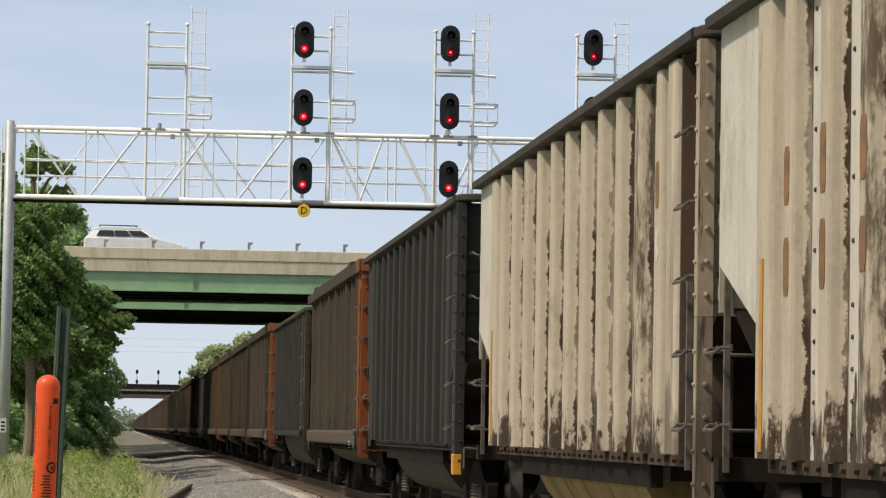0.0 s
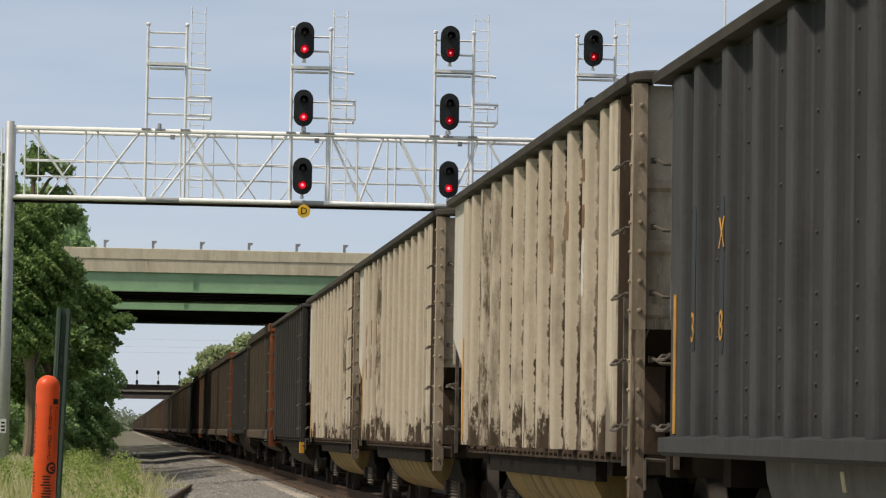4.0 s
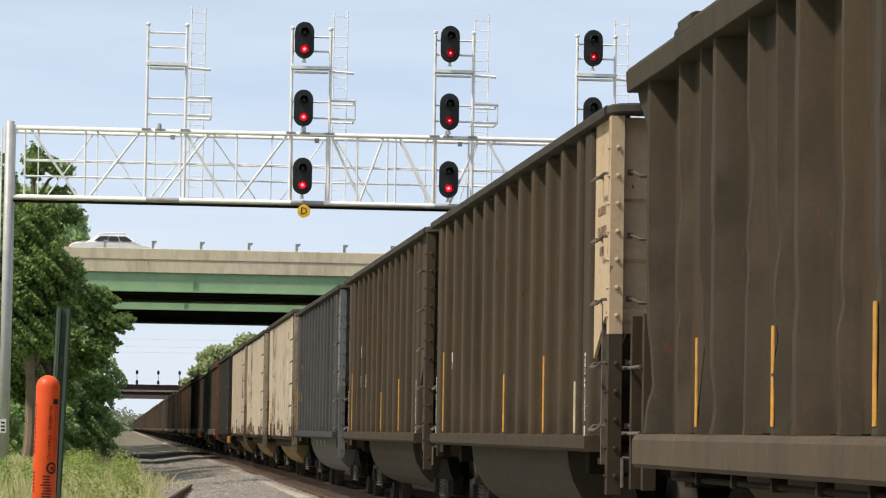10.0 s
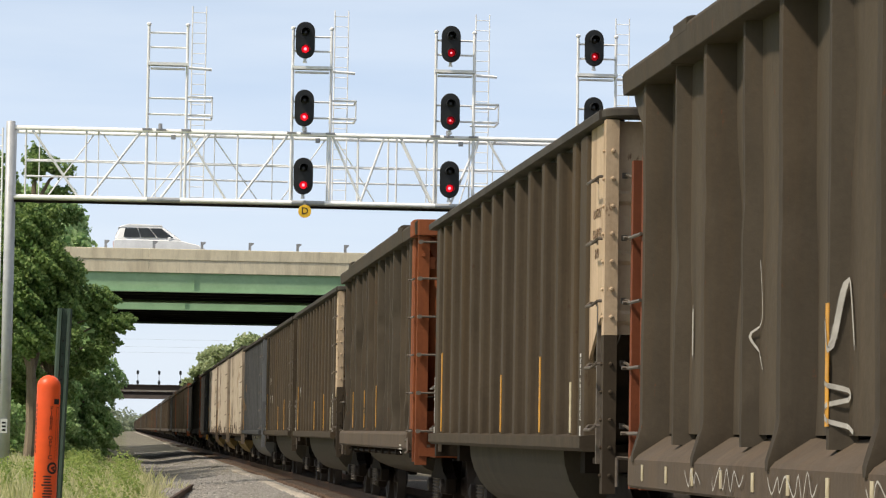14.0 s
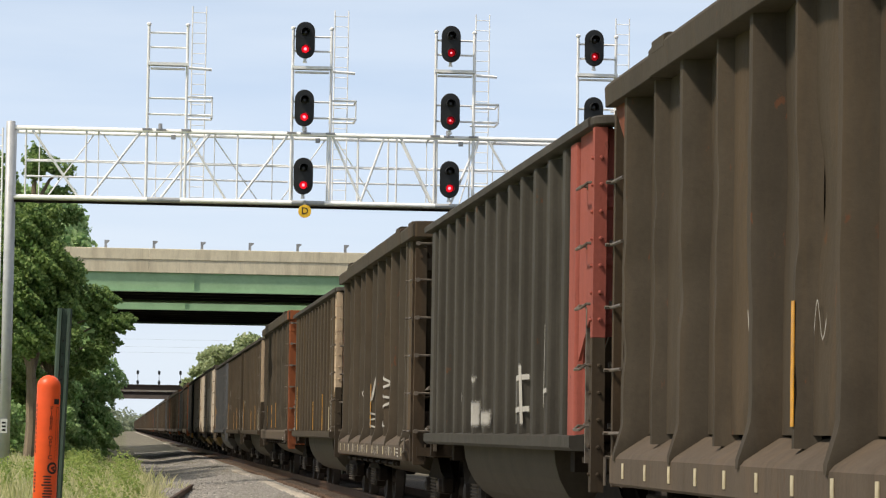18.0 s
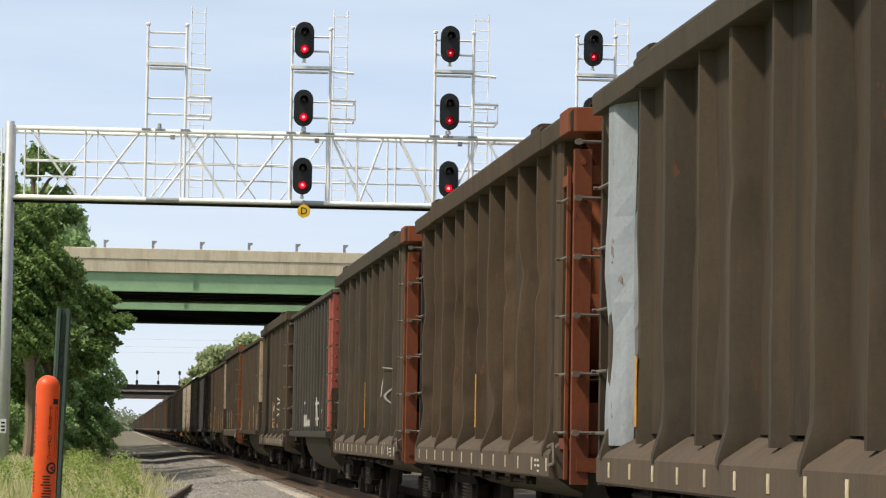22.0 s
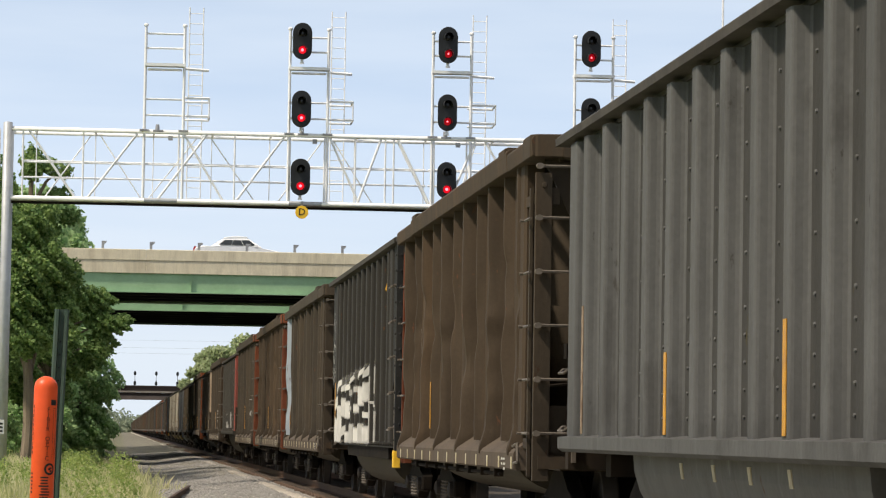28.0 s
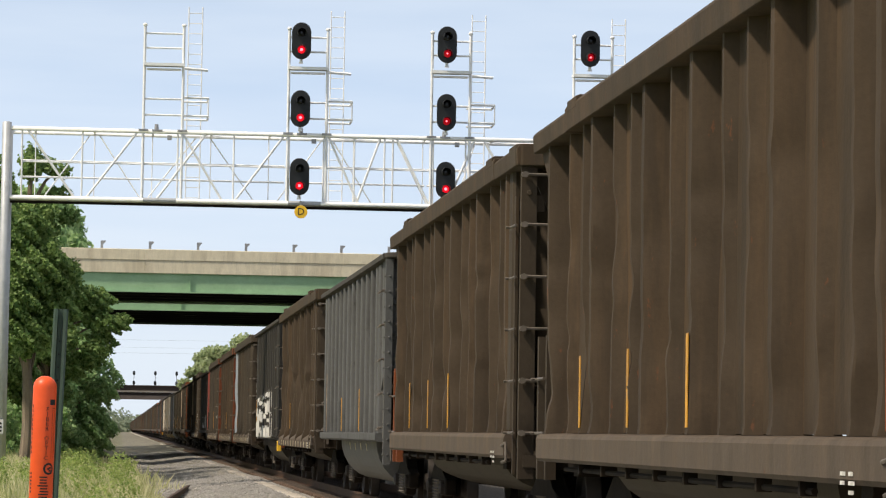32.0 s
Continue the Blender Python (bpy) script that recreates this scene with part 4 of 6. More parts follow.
        for style, items, mt in spray:
            sprayed(car, style, items, lambda y, z: -1.657 if z < 1.06 else side_reach(y, stakes, outer, sheet_x), M[mt])
    placed("coal_load", cached((key, "coal"), bm_mesh("coal_load", M["coal"], lambda bm: prism(bm, [(-1.36, 3.6), (-.6, 3.92), (.6, 3.92), (1.36, 3.6), (1.3, 3.4), (-1.3, 3.4)], "y", -h + .9, h - .5))), car)
    return car


def side_reach(y, stakes, outer, sheet_x):
    """How far out the stake-and-sheet side stands at a place along the car."""
    x = sheet_x(y)
    for c, m in stakes:
        w, o = (.065, outer) if m else (.035, outer + .022)
        if c - w - .012 <= y <= c + w * .8 + .012:
            x = min(x, o)
        elif c - w - .10 < y < c - w:
            x = min(x, o + (x - o) * (c - w - y) / .10)
    return x


def rib_reach(y, ribs, h):
    """How far out the ribbed side stands at a place along the car."""
    x = SHEET
    for c in ribs:
        k = .10 if abs(c) > h - .3 else 0
        if c - .09 - k <= y <= c + .10 + k:
            x = min(x, -1.60)
        elif c - .225 - k < y < c - .09 - k:
            x = min(x, -1.60 + (SHEET + 1.60) * (c - .09 - k - y) / .135)
    return x


def scrawl(y0, y1, z0, z1, n, width, seed):
    """One looping hand-drawn line between two places."""
    rd = random.Random(seed)
    run = []
    for i in range(n + 1):
        f = i / n
        run.append((y0 + (y1 - y0) * f + rd.uniform(-.5, .5) * (y1 - y0) / n, (z0 if i % 2 else z1) + rd.uniform(-.2, .2) * (z1 - z0)))
    return (width, run)


def sprayed(car, name, strokes, reach, material):
    """Sprayed paint lying on the side: each stroke is a width and a run of (y, z) stops; the rims thin out."""
    for turn, (width, run) in enumerate(strokes):
        coat = .010 + .0007 * turn
        long = 1.8 if width > .09 else 1.0       # big letters are drawn long along the car
        pts = []
        for j in range(len(run) - 1):
            p0, p1, p2, p3 = (Vector(run[min(max(i, 0), len(run) - 1)]) for i in (j - 1, j, j + 1, j + 2))
            n = max(3, int(max(abs(p2.x - p1.x) / .025, abs(p2.y - p1.y) / .05)))
            for i in range(n):
                t = i / n
                pts.append(tuple(.5 * (2 * p1 + (p2 - p0) * t + (2 * p0 - 5 * p1 + 4 * p2 - p3) * t * t + (3 * p1 - p0 - 3 * p2 + p3) * t ** 3)))
        pts.append(run[-1])
        bm = bmesh.new()
        lay = bm.verts.layers.float.new("dense")
        rows = []
        for i, (y, z) in enumerate(pts):
            (y0, z0), (y1, z1) = pts[max(0, i - 1)], pts[min(len(pts) - 1, i + 1)]
            ln = math.hypot(y1 - y0, z1 - z0) or 1
            ny, nz = -(z1 - z0) / ln, (y1 - y0) / ln
            row = []
            m = max(5, int(width * long * abs(ny) / .02) | 1)
            for k in range(m):
                f = (k / (m - 1) - .5) * width
                yy, zz = y + ny * f * long, z + nz * f
                v = bm.verts.new((reach(yy, zz) - coat, yy, zz))
                v[lay] = min(1.0, (1 - abs(2 * k / (m - 1) - 1)) * 2.6, i * .5, (len(pts) - 1 - i) * .5)
                row.append(v)
            if rows and len(rows[-1]) != len(row):
                f2 = rows[-1]
                while len(row) > len(f2):
                    bm.verts.remove(row.pop(len(row) // 2))
                if len(row) < len(f2):
                    for v in row:
                        bm.verts.remove(v)
                    row = []
                    for k in range(len(f2)):
                        f = (k / (len(f2) - 1) - .5) * width
                        v = bm.verts.new((reach(y + ny * f * long, z + nz * f) - coat, y + ny * f * long, z + nz * f))
                        v[lay] = min(1.0, (1 - abs(2 * k / (len(f2) - 1) - 1)) * 2.6, i * .5, (len(pts) - 1 - i) * .5)
                        row.append(v)
            rows.append(row)
        for p, q in zip(rows, rows[1:]):
            for i in range(len(p) - 1):
                bm.faces.new((p[i], p[i + 1], q[i + 1], q[i]))
        part(name, bm, material, car, "soft-edged sprayed paint stroke")


TAN, TAN_G = (.46, .396, .311), (.066, .043, .026)
M["chord"] = surface("grimy top chord steel", (.034, .028, .022), (.055, .046, .036), 2, .8)
P = {
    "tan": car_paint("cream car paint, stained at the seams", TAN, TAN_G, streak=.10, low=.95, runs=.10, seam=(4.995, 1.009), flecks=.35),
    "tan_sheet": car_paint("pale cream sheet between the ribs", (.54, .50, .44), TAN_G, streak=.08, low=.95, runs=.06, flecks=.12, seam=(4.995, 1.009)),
    "tan_end": car_paint("cream end paint run with grime", (.54, .47, .37), (.08, .052, .032), streak=.6, low=.7, runs=.5, flecks=.5),
    "tan_dark": car_paint("dark paint for end recess shade and grime", (.10, .07, .05), (.03, .02, .014), rust=(.2, .14, .09), streak=.7, low=.4, runs=.4),
    "tan_post": car_paint("dirty cream end post paint", (.38, .31, .23), (.07, .045, .028), rust=(.10, .05, .025), streak=.9, low=.6, runs=.85),
    "cream": car_paint("cream end paint", (.50, .38, .26), (.22, .14, .085), streak=.7, low=.3),
    "brown": car_paint("dusty grey-brown rib paint", (.064, .049, .033), (.036, .028, .019), rust=(.05, .028, .016), warm=(.078, .054, .030), streak=.6, low=.3),
    "brown_sheet": car_paint("red-brown sheet paint between the ribs", (.078, .046, .025), (.044, .029, .018), rust=(.05, .025, .014), warm=(.096, .055, .028), streak=.5, low=.3),
    "sill_dust": car_paint("dust-coated sill paint", (.098, .075, .055), (.055, .042, .03), rust=(.09, .045, .024), warm=(.115, .082, .055), streak=.4, low=.2),
    "brown2": car_paint("dark dusty brown paint", (.056, .042, .028), (.030, .022, .015), rust=(.05, .025, .013), warm=(.070, .045, .025), streak=.65, low=.4),
    "brown3": car_paint("red-dusted brown paint", (.060, .041, .025), (.030, .022, .014), rust=(.05, .025, .013), warm=(.095, .058, .030), streak=.7, low=.3),
    "stake": car_paint("grey-brown stake paint, rubbed at the edges", (.058, .047, .034), (.034, .027, .020), rust=(.11, .045, .022), warm=(.068, .050, .032), streak=.5, low=.3),
    "stake_warm": car_paint("brown stake paint, rubbed at the edges", (.058, .041, .026), (.032, .023, .015), rust=(.12, .05, .024), warm=(.082, .053, .030), streak=.5, low=.3),
    "grey": car_paint("slate-grey car paint", (.062, .063, .064), (.036, .036, .036), rust=(.05, .045, .04), streak=.4, low=.3),
    "grey_lt": car_paint("light slate-grey end paint", (.15, .155, .16), (.07, .07, .07), rust=(.05, .045, .04), streak=.4, low=.3),
    "grey2": car_paint("mid-grey car paint", (.104, .103, .099), (.045, .043, .040), rust=(.05, .045, .04), streak=.4, low=.25),
    "charcoal": car_paint("charcoal car paint", (.036, .034, .031), (.024, .022, .02), rust=(.03, .025, .02), streak=.4, low=.2),
    "black": car_paint("black car paint", (.022, .022, .021), (.035, .032, .028), rust=(.03, .025, .02), streak=.4, low=.2),
    "orange": car_paint("faded orange end paint", (.22, .066, .024), (.11, .038, .02), rust=(.08, .04, .02), streak=.6, low=.3),
    "rust": car_paint("rust-brown end paint", (.175, .052, .023), (.08, .029, .017), rust=(.07, .03, .018), streak=.5, low=.3),
    "red": car_paint("faded red end paint", (.28, .075, .055), (.17, .05, .04), rust=(.08, .03, .02), streak=.4, low=.2),
    "tag_a": car_paint("grey-brown dusty paint", (.076, .060, .042), (.046, .036, .026), warm=(.094, .066, .041), streak=.5, low=.3),
    "tag_b": car_paint("dark olive-grey paint", (.056, .051, .042), (.028, .025, .02), streak=.5, low=.3),
    "tag_c": car_paint("dull brown dusty paint", (.060, .046, .031), (.034, .026, .018), warm=(.080, .055, .032), streak=.5, low=.3),
    "tag_d": car_paint("sooty black paint", (.036, .033, .028), (.022, .020, .017), streak=.4, low=.2),
    "tag_e": car_paint("black end sheet paint", (.036, .035, .033), (.024, .022, .02), rust=(.03, .025, .02), streak=.4, low=.0),
    "tub_ylw": car_paint("yellowed tub paint", (.34, .24, .09), (.05, .036, .022), streak=.75, low=.25),
    "tub_grey": car_paint("dusty grey tub paint", (.21, .21, .197), (.12, .112, .096), streak=.5, low=.6),
    "tub_dust": car_paint("dusty brown tub paint", (.08, .067, .046), (.045, .036, .025), streak=.5, low=.5),
    "pale": car_paint("pale blue-grey panel paint", (.27, .30, .33), (.15, .15, .15), streak=.3, low=.2),
}
# darker sheet copies: shade between the ribs put into the paint, besides thinner dust
P["grey_sheet"] = car_paint("slate-grey paint darkened for the sheets between the ribs", (.044, .044, .044), (.028, .028, .028), rust=(.05, .04, .03), streak=.5, low=.3)
P["grey2_sheet"] = car_paint("mid-grey paint darkened for the sheets between the ribs", (.052, .050, .046), (.034, .032, .029), rust=(.06, .05, .02), streak=.5, low=.3)
P["olive_sheet"] = car_paint("olive-brown paint darkened for the sheets between the ribs", (.046, .036, .026), (.026, .021, .015), rust=(.06, .035, .02), streak=.5, low=.3)
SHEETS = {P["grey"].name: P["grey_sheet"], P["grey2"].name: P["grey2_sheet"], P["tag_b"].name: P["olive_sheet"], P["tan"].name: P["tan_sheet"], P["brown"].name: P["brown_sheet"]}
RUN, PUSH = 8.4166, .0038097        # the train's speed in m/s and half its slight gain
CARS = []
BR = ((1, .98, "amber"), (2, .6, "amber"), (4, .64, "amber"), (7, .6, "amber"), (10, .75, "amber"))
B2S = ((1, .98, "amber"), (2, .58, "amber"), (4, .6, "amber"), (7, .60, "amber"), (10, .72, "amber"), (12, .45, "pale_ref"))
T12 = dict(S=11.95, ribs=13, tall=True, wing=.75, nose=1.5, tub_paint=P["tub_ylw"], last_panel=P["tan_end"], strips=((0, 1.2, "amber"),))


def R(*a, **k):
    CARS.append(ribbed_gondola(*a, **k))


def Sg(*a, **k):
    CARS.append(steel_gondola(*a, **k))


LETTERS = [(.2, [(5.9, 1.0), (5.92, 1.35), (5.85, 1.5)]), (.1, [(5.95, 1.6), (5.7, 1.9), (5.3, 1.95)]), (.22, [(5.28, 1.0), (5.28, 1.72)]), (.1, [(5.5, 1.85), (5.2, 2.1), (4.9, 2.2)]), (.12, [(5.75, 1.15), (5.4, 1.08)]),
           (.26, [(4.2, 1.45), (4.15, 1.85)]), (.12, [(4.5, 1.93), (4.1, 2.0), (3.9, 2.15)]), (.14, [(4.5, 1.02), (4.0, 1.3)]), (.28, [(3.15, 1.0), (3.15, 1.25)]), (.28, [(3.15, 1.42), (3.15, 1.78)]), (.12, [(3.5, 1.93), (3.1, 1.98), (2.8, 2.1)]),
           (.28, [(2.15, 1.0), (2.15, 1.38)]), (.22, [(2.15, 1.55), (2.15, 1.68)]), (.24, [(2.15, 1.8), (2.15, 1.98)]), (.08, [(2.5, 2.12), (2.1, 2.05), (1.9, 2.2)]), (.24, [(1.0, 1.0), (1.0, 1.32)]), (.24, [(1.0, 1.5), (1.0, 1.72)]),
           (.24, [(1.0, 1.85), (1.0, 2.02)]), (.09, [(1.7, 1.0), (1.65, 1.6), (1.75, 2.05)]), (.08, [(1.5, 2.15), (1.0, 2.2)]), (.24, [(-.06, 1.0), (-.06, 1.38)]), (.24, [(-.06, 1.62), (-.06, 2.0)]), (.1, [(.6, 1.05), (.55, 1.7), (.65, 2.05)]),
           (.09, [(.5, 2.15), (0, 2.12), (-.3, 2.3)]), (.2, [(-.5, 1.0), (-.75, 1.35)]), (.24, [(-1.14, 1.0), (-1.14, 1.34)]), (.12, [(-.8, 1.52), (-1.4, 1.48)]), (.24, [(-1.14, 1.68), (-1.14, 2.05)]), (.1, [(-.85, 2.15), (-1.2, 2.14), (-1.4, 2.3)]),
           (.08, [(-1.4, 1.05), (-1.35, 1.7), (-1.45, 2.1)])]
LETTERS_FAINT = [(.12, [(-2.22, 1.0), (-2.22, 2.15)]), (.09, [(-2.7, 1.0), (-2.65, 2.1)]), (.14, [(-3.29, 1.0), (-3.3, 1.6)]), (.12, [(-3.29, 1.75), (-3.3, 2.3)]), (.07, [(-2.1, 1.7), (-3.4, 1.62)])]
HAZE = [(.3, [(5.9, 1.95), (4.5, 2.1), (2.5, 2.15), (.5, 2.2), (-1.4, 2.25)]), (.12, [(-2.6, 1.2), (-2.6, 2.3)]), (.12, [(-3.3, 1.2), (-3.3, 2.4)])]
TAG_LINES = [(.028, [(7.55, 2.85), (7.3, 3.45), (7.05, 2.95), (6.95, 3.3), (6.8, 3.0), (6.7, 3.25), (6.55, 2.95)]), (.028, [(7.3, 2.9), (7.55, 2.7), (7.3, 2.5), (7.05, 2.7), (7.3, 2.86), (6.7, 2.75)]),
             (.028, [(7.6, 2.45), (7.45, 2.1), (7.3, 2.42), (7.1, 2.15), (7.0, 2.45), (6.8, 2.2), (6.7, 2.5), (6.5, 2.2)])]
EMBLEM = [(.07, [(-2.5, 2.9), (-2.5, 3.06)]), (.05, [(-2.62, 3.2), (-2.5, 3.45), (-2.62, 3.72)]), (.05, [(-3.62, 3.05), (-3.62, 3.6)]), (.07, [(-4.55, 3.05), (-4.55, 3.2)]), (.06, [(-4.5, 3.35), (-4.6, 3.65)])]
PANELS = [(.22, [(1.52, 1.22), (1.52, 1.62)]), (.15, [(1.56, 1.7), (1.5, 1.92)]), (.22, [(.45, 1.22), (.45, 1.52)]), (.14, [(.47, 1.58), (.43, 1.74)]), (.09, [(-2.55, 1.75), (-2.95, 1.78)]), (.09, [(-2.55, 1.43), (-2.95, 1.46)]),
          (.05, [(-2.62, 1.25), (-2.6, 2.0)]), (.05, [(-2.85, 1.25), (-2.82, 1.95)]), (.04, [(-4.8, 1.4), (-4.85, 2.3)]), (.07, [(-4.75, 1.6), (-4.98, 1.62)]), (.03, [(2.62, 1.5), (2.62, 1.75)])]
SCRAWL_A = [(.07, [(5.4, 1.72), (5.4, 2.18)]), (.022, [(2.95, 2.4), (2.85, 2.0), (3.0, 1.85), (2.8, 1.6)]), (.09, [(3.65, 1.62), (3.4, 1.88)]), (.05, [(2.5, 1.55), (2.2, 1.65), (2.2, 1.85), (2.5, 1.9)]),
            (.045, [(.6, 2.15), (.45, 1.7), (.35, 2.1), (.2, 1.65)]), (.045, [(.65, 1.55), (.3, 1.45), (.55, 1.35), (.2, 1.23)]), (.06, [(-1.9, 2.12), (-2.25, 1.95), (-1.9, 1.8), (-2.3, 1.7), (-2.0, 1.5), (-2.2, 1.25)]),
            (.04, [(-3.0, 2.4), (-3.3, 2.0), (-3.1, 1.6)]), scrawl(4.6, 4.0, .87, .98, 5, .022, 1), scrawl(3.6, 2.5, .87, .99, 8, .022, 2), scrawl(1.7, .3, .86, .99, 10, .024, 3), scrawl(-.9, -2.6, .86, .99, 11, .024, 4), scrawl(-3.6, -5.0, .86, .99, 9, .024, 5)]
SCRAWL_C = [(.07, [(5.1, 1.72), (5.1, 2.15)]), (.04, [(2.4, 1.5), (2.3, 1.68)]), (.025, [(2.5, 2.1), (2.35, 1.4)]), (.018, [(.35, 1.75), (.25, 2.02), (.1, 1.78), (.0, 1.98)]), (.025, [(-2.3, 1.7), (-2.5, 1.55), (-2.35, 1.45)]),
            (.02, [(-2.2, 1.7), (-2.3, 2.2), (-2.7, 2.25)]), (.03, [(-3.4, 2.2), (-3.7, 2.1), (-3.5, 1.75), (-3.7, 1.5)]), scrawl(-4.2, -4.9, .86, 1.02, 5, .035, 6)]
SCRAWL_E = [(.06, [(5.45, 1.75), (5.45, 2.1)]), (.02, [(5.5, 2.7), (5.4, 2.2)]), (.02, [(4.2, 2.6), (4.15, 1.9)])]


# the string that starts beside the camera, in order towards the distance
R(34.82, P["tan"], P["tan_end"], "cream coal gondola streaked with brown grime", emblem=((11, 2.9, 3.25, "brown_ink"), (11, 2.5, 2.75, "white_ink")), **T12)
R(19.98, P["tan"], P["tan_end"], "cream coal gondola with faded round lettering patches", emblem=((1, 2.6, 2.95, "brown_ink"), (1, 2.05, 2.4, "brown_ink"), (2, 2.6, 3.0, "brown_ink"), (2, 2.05, 2.45, "brown_ink"), (3, 2.6, 2.95, "brown_ink"), (3, 2.1, 2.4, "brown_ink")), **T12)
R(4.0, P["tan"], P["tan_end"], "cream coal gondola with dark run-down stains", emblem=((9, 2.95, 3.3, "brown_ink"), (8, 2.7, 3.05, "brown_ink"), (10, 3.0, 3.2, "brown_ink"), (10, 3.4, 3.6, "brown_ink"), (10, 2.4, 2.9, "white_ink")), **T12)
R(-10.6, P["grey"], P["grey_lt"], "slate-grey ribbed coal gondola with dusty tub", emblem=((1, 1.8, 2.8, "black"), (2, 1.75, 2.8, "black")), numerals=((2, 2.55, "X", .3, "amber"), (2, 1.93, "8", .3, "amber"), (1, 1.95, "3", .3, "amber")), strips=((0, 1.0, "amber"),), tub_paint=P["tub_grey"], tub_marks=3)
R(-27.65, P["brown"], P["brown"], "dusty brown ribbed coal gondola with amber strips", front_paint=P["cream"], nose=.75, numerals=((3, 2.52, "1", .3, "white_ink"), (3, 2.03, "1", .28, "white_ink"), (4, 2.02, "3", .3, "white_ink")), strips=BR, jack=True, tub_paint=P["tub_dust"])
R(-43.8, P["brown"], P["cream"], "dusty brown ribbed coal gondola with cream ends", numerals=((2, 2.06, "9", .3, "white_ink"),), strips=B2S, jack=True, end_label="cream-painted end", tub_paint=P["tub_dust"])
Sg(-60.2, P["brown2"], P["orange"], "dark brown dented gondola with orange end", end_label="faded orange end", strips=((2, .62, "amber"), (5, .62, "amber"), (8, .66, "amber")), marks=False, dents=1, buckle=.03, ladder=(P["brown2"], 2.15))
R(-77.5, P["brown"], P["cream"], "dusty brown gondola with cream ends and strips", strips=B2S, jack=True, end_label="cream-painted end", tub_paint=P["tub_dust"])
Sg(-94.0, P["tag_a"], P["brown2"], "brown dented gondola scrawled with white spray paint", strips=((5, .7, "amber"),), spray=(("graffiti", SCRAWL_A, "spray_thin"),), dents=2, sill_z=.8, ladder=(P["rust"], 3.4))
R(-111.0, P["tag_b"], P["red"], "dark grey ribbed gondola with red ends", spray=(("graffiti", PANELS, "spray_thin"),), end_label="faded red end", last_panel=P["red"], tub_paint=P["tub_dust"])
Sg(-127.2, P["tag_c"], P["rust"], "brown gondola with white splashes and rusty ends", end_label="rust-red end", strips=((5, .75, "amber"),), spray=(("graffiti", SCRAWL_C, "spray_thin"),), dents=3, buckle=.02, sill_z=.8, ladder=(P["brown2"], 3.9))
Sg(-144.1, P["brown3"], P["rust"], "brown dented gondola with rust-red ends", end_label="rust-red end", strips=((5, .6, "amber"),), spray=(("graffiti", SCRAWL_E[:1], "spray_thin"),), dents=4, buckle=.035, sill_z=.8, ladder=(P["charcoal"], 3.9))
Sg(-160.8, P["brown2"], P["brown2"], "brown gondola with one pale replaced panel", first_panel=P["pale"], strips=((1, .55, "amber"),), dents=5, sill_z=.8, ladder=(P["brown2"], 3.9))
R(-178.6, P["tag_d"], P["black"], "black ribbed gondola covered in white graffiti", spray=(("overspray", HAZE, "spray_haze"), ("graffiti", LETTERS, "spray"), ("graffiti", LETTERS_FAINT, "spray_thin"), ("graffiti", TAG_LINES, "spray"), ("emblem_patch", EMBLEM, "spray_yellow")), foot_box=M["yellow_disc"], front_paint=P["tag_e"], nose=1.4, tall=True, S=12.6, ribs=13, wing=.8, strips=((0, 1.0, "amber"),), tub_paint=P["tub_dust"])
Sg(-193.2, P["brown3"], P["brown2"], "red-brown dented coal gondola with sprayed marks", strips=((3, .6, "amber"),), spray=(("graffiti", SCRAWL_E, "spray_thin"),), dents=6, buckle=.04, sill_z=.85, ladder=(P["rust"], 3.9))
R(-210.2, P["grey2"], P["grey2"], "mid-grey riveted gondola with amber strips", strips=((1, 1.1, "faint_ink"), (5, .6, "amber"), (9, .7, "amber")), tub_paint=P["tub_grey"], tub_marks=4)
Sg(-226.7, P["brown3"], P["brown2"], "dented brown gondola with amber strips", strips=((2, .62, "amber"), (5, .62, "amber"), (8, .66, "amber")), marks=False, dents=7, buckle=.03, ladder=(P["orange"], 2.15))
Sg(-243.3, P["brown3"], P["orange"], "dented brown gondola with orange end panel", end_label="faded orange end", strips=((2, .62, "amber"), (5, .62, "amber"), (8, .66, "amber")), marks=False, dents=1, buckle=.03, ladder=(P["brown2"], 2.15))
R(51.85, P["charcoal"], P["charcoal"], "charcoal ribbed coal gondola", foot_box=M["amber"], nose=1.4, tall=True, S=12.6, ribs=13, wing=.8, tub_paint=P["tub_dust"])
Sg(68.7, P["brown"], P["orange"], "brown gondola with orange end", end_label="faded orange end", marks=False, dents=2)
R(85.5, P["charcoal"], P["brown2"], "brownish-grey ribbed coal gondola", tub_paint=P["tub_dust"])
Sg(102.5, P["brown"], P["orange"], "brown gondola with orange end", end_label="faded orange end", marks=False, dents=3)
far_rnd = random.Random(12)
front = 119.2
for i in range(88):
    k = ("brown2", "brown", "brown2", "charcoal", "brown2")[i] if i < 5 else far_rnd.choice(("brown", "brown2", "charcoal", "brown2", "tag_b", "brown3"))
    e = P["orange"] if i == 2 else P["rust"] if far_rnd.random() < .12 else P[k]
    if k in ("tag_b", "charcoal"):
        R(front, P[k], e, "weathered coal gondola far down the train", detail=False)
    else:
        Sg(front, P[k], e, "weathered brown coal gondola far down the train", detail=False, dents=i % 4)
    front += 16.6


# ================= signal bridge =================
GY = 88.0           # its near truss stands this far down the line
GD = 1.25           # depth between its two trusses


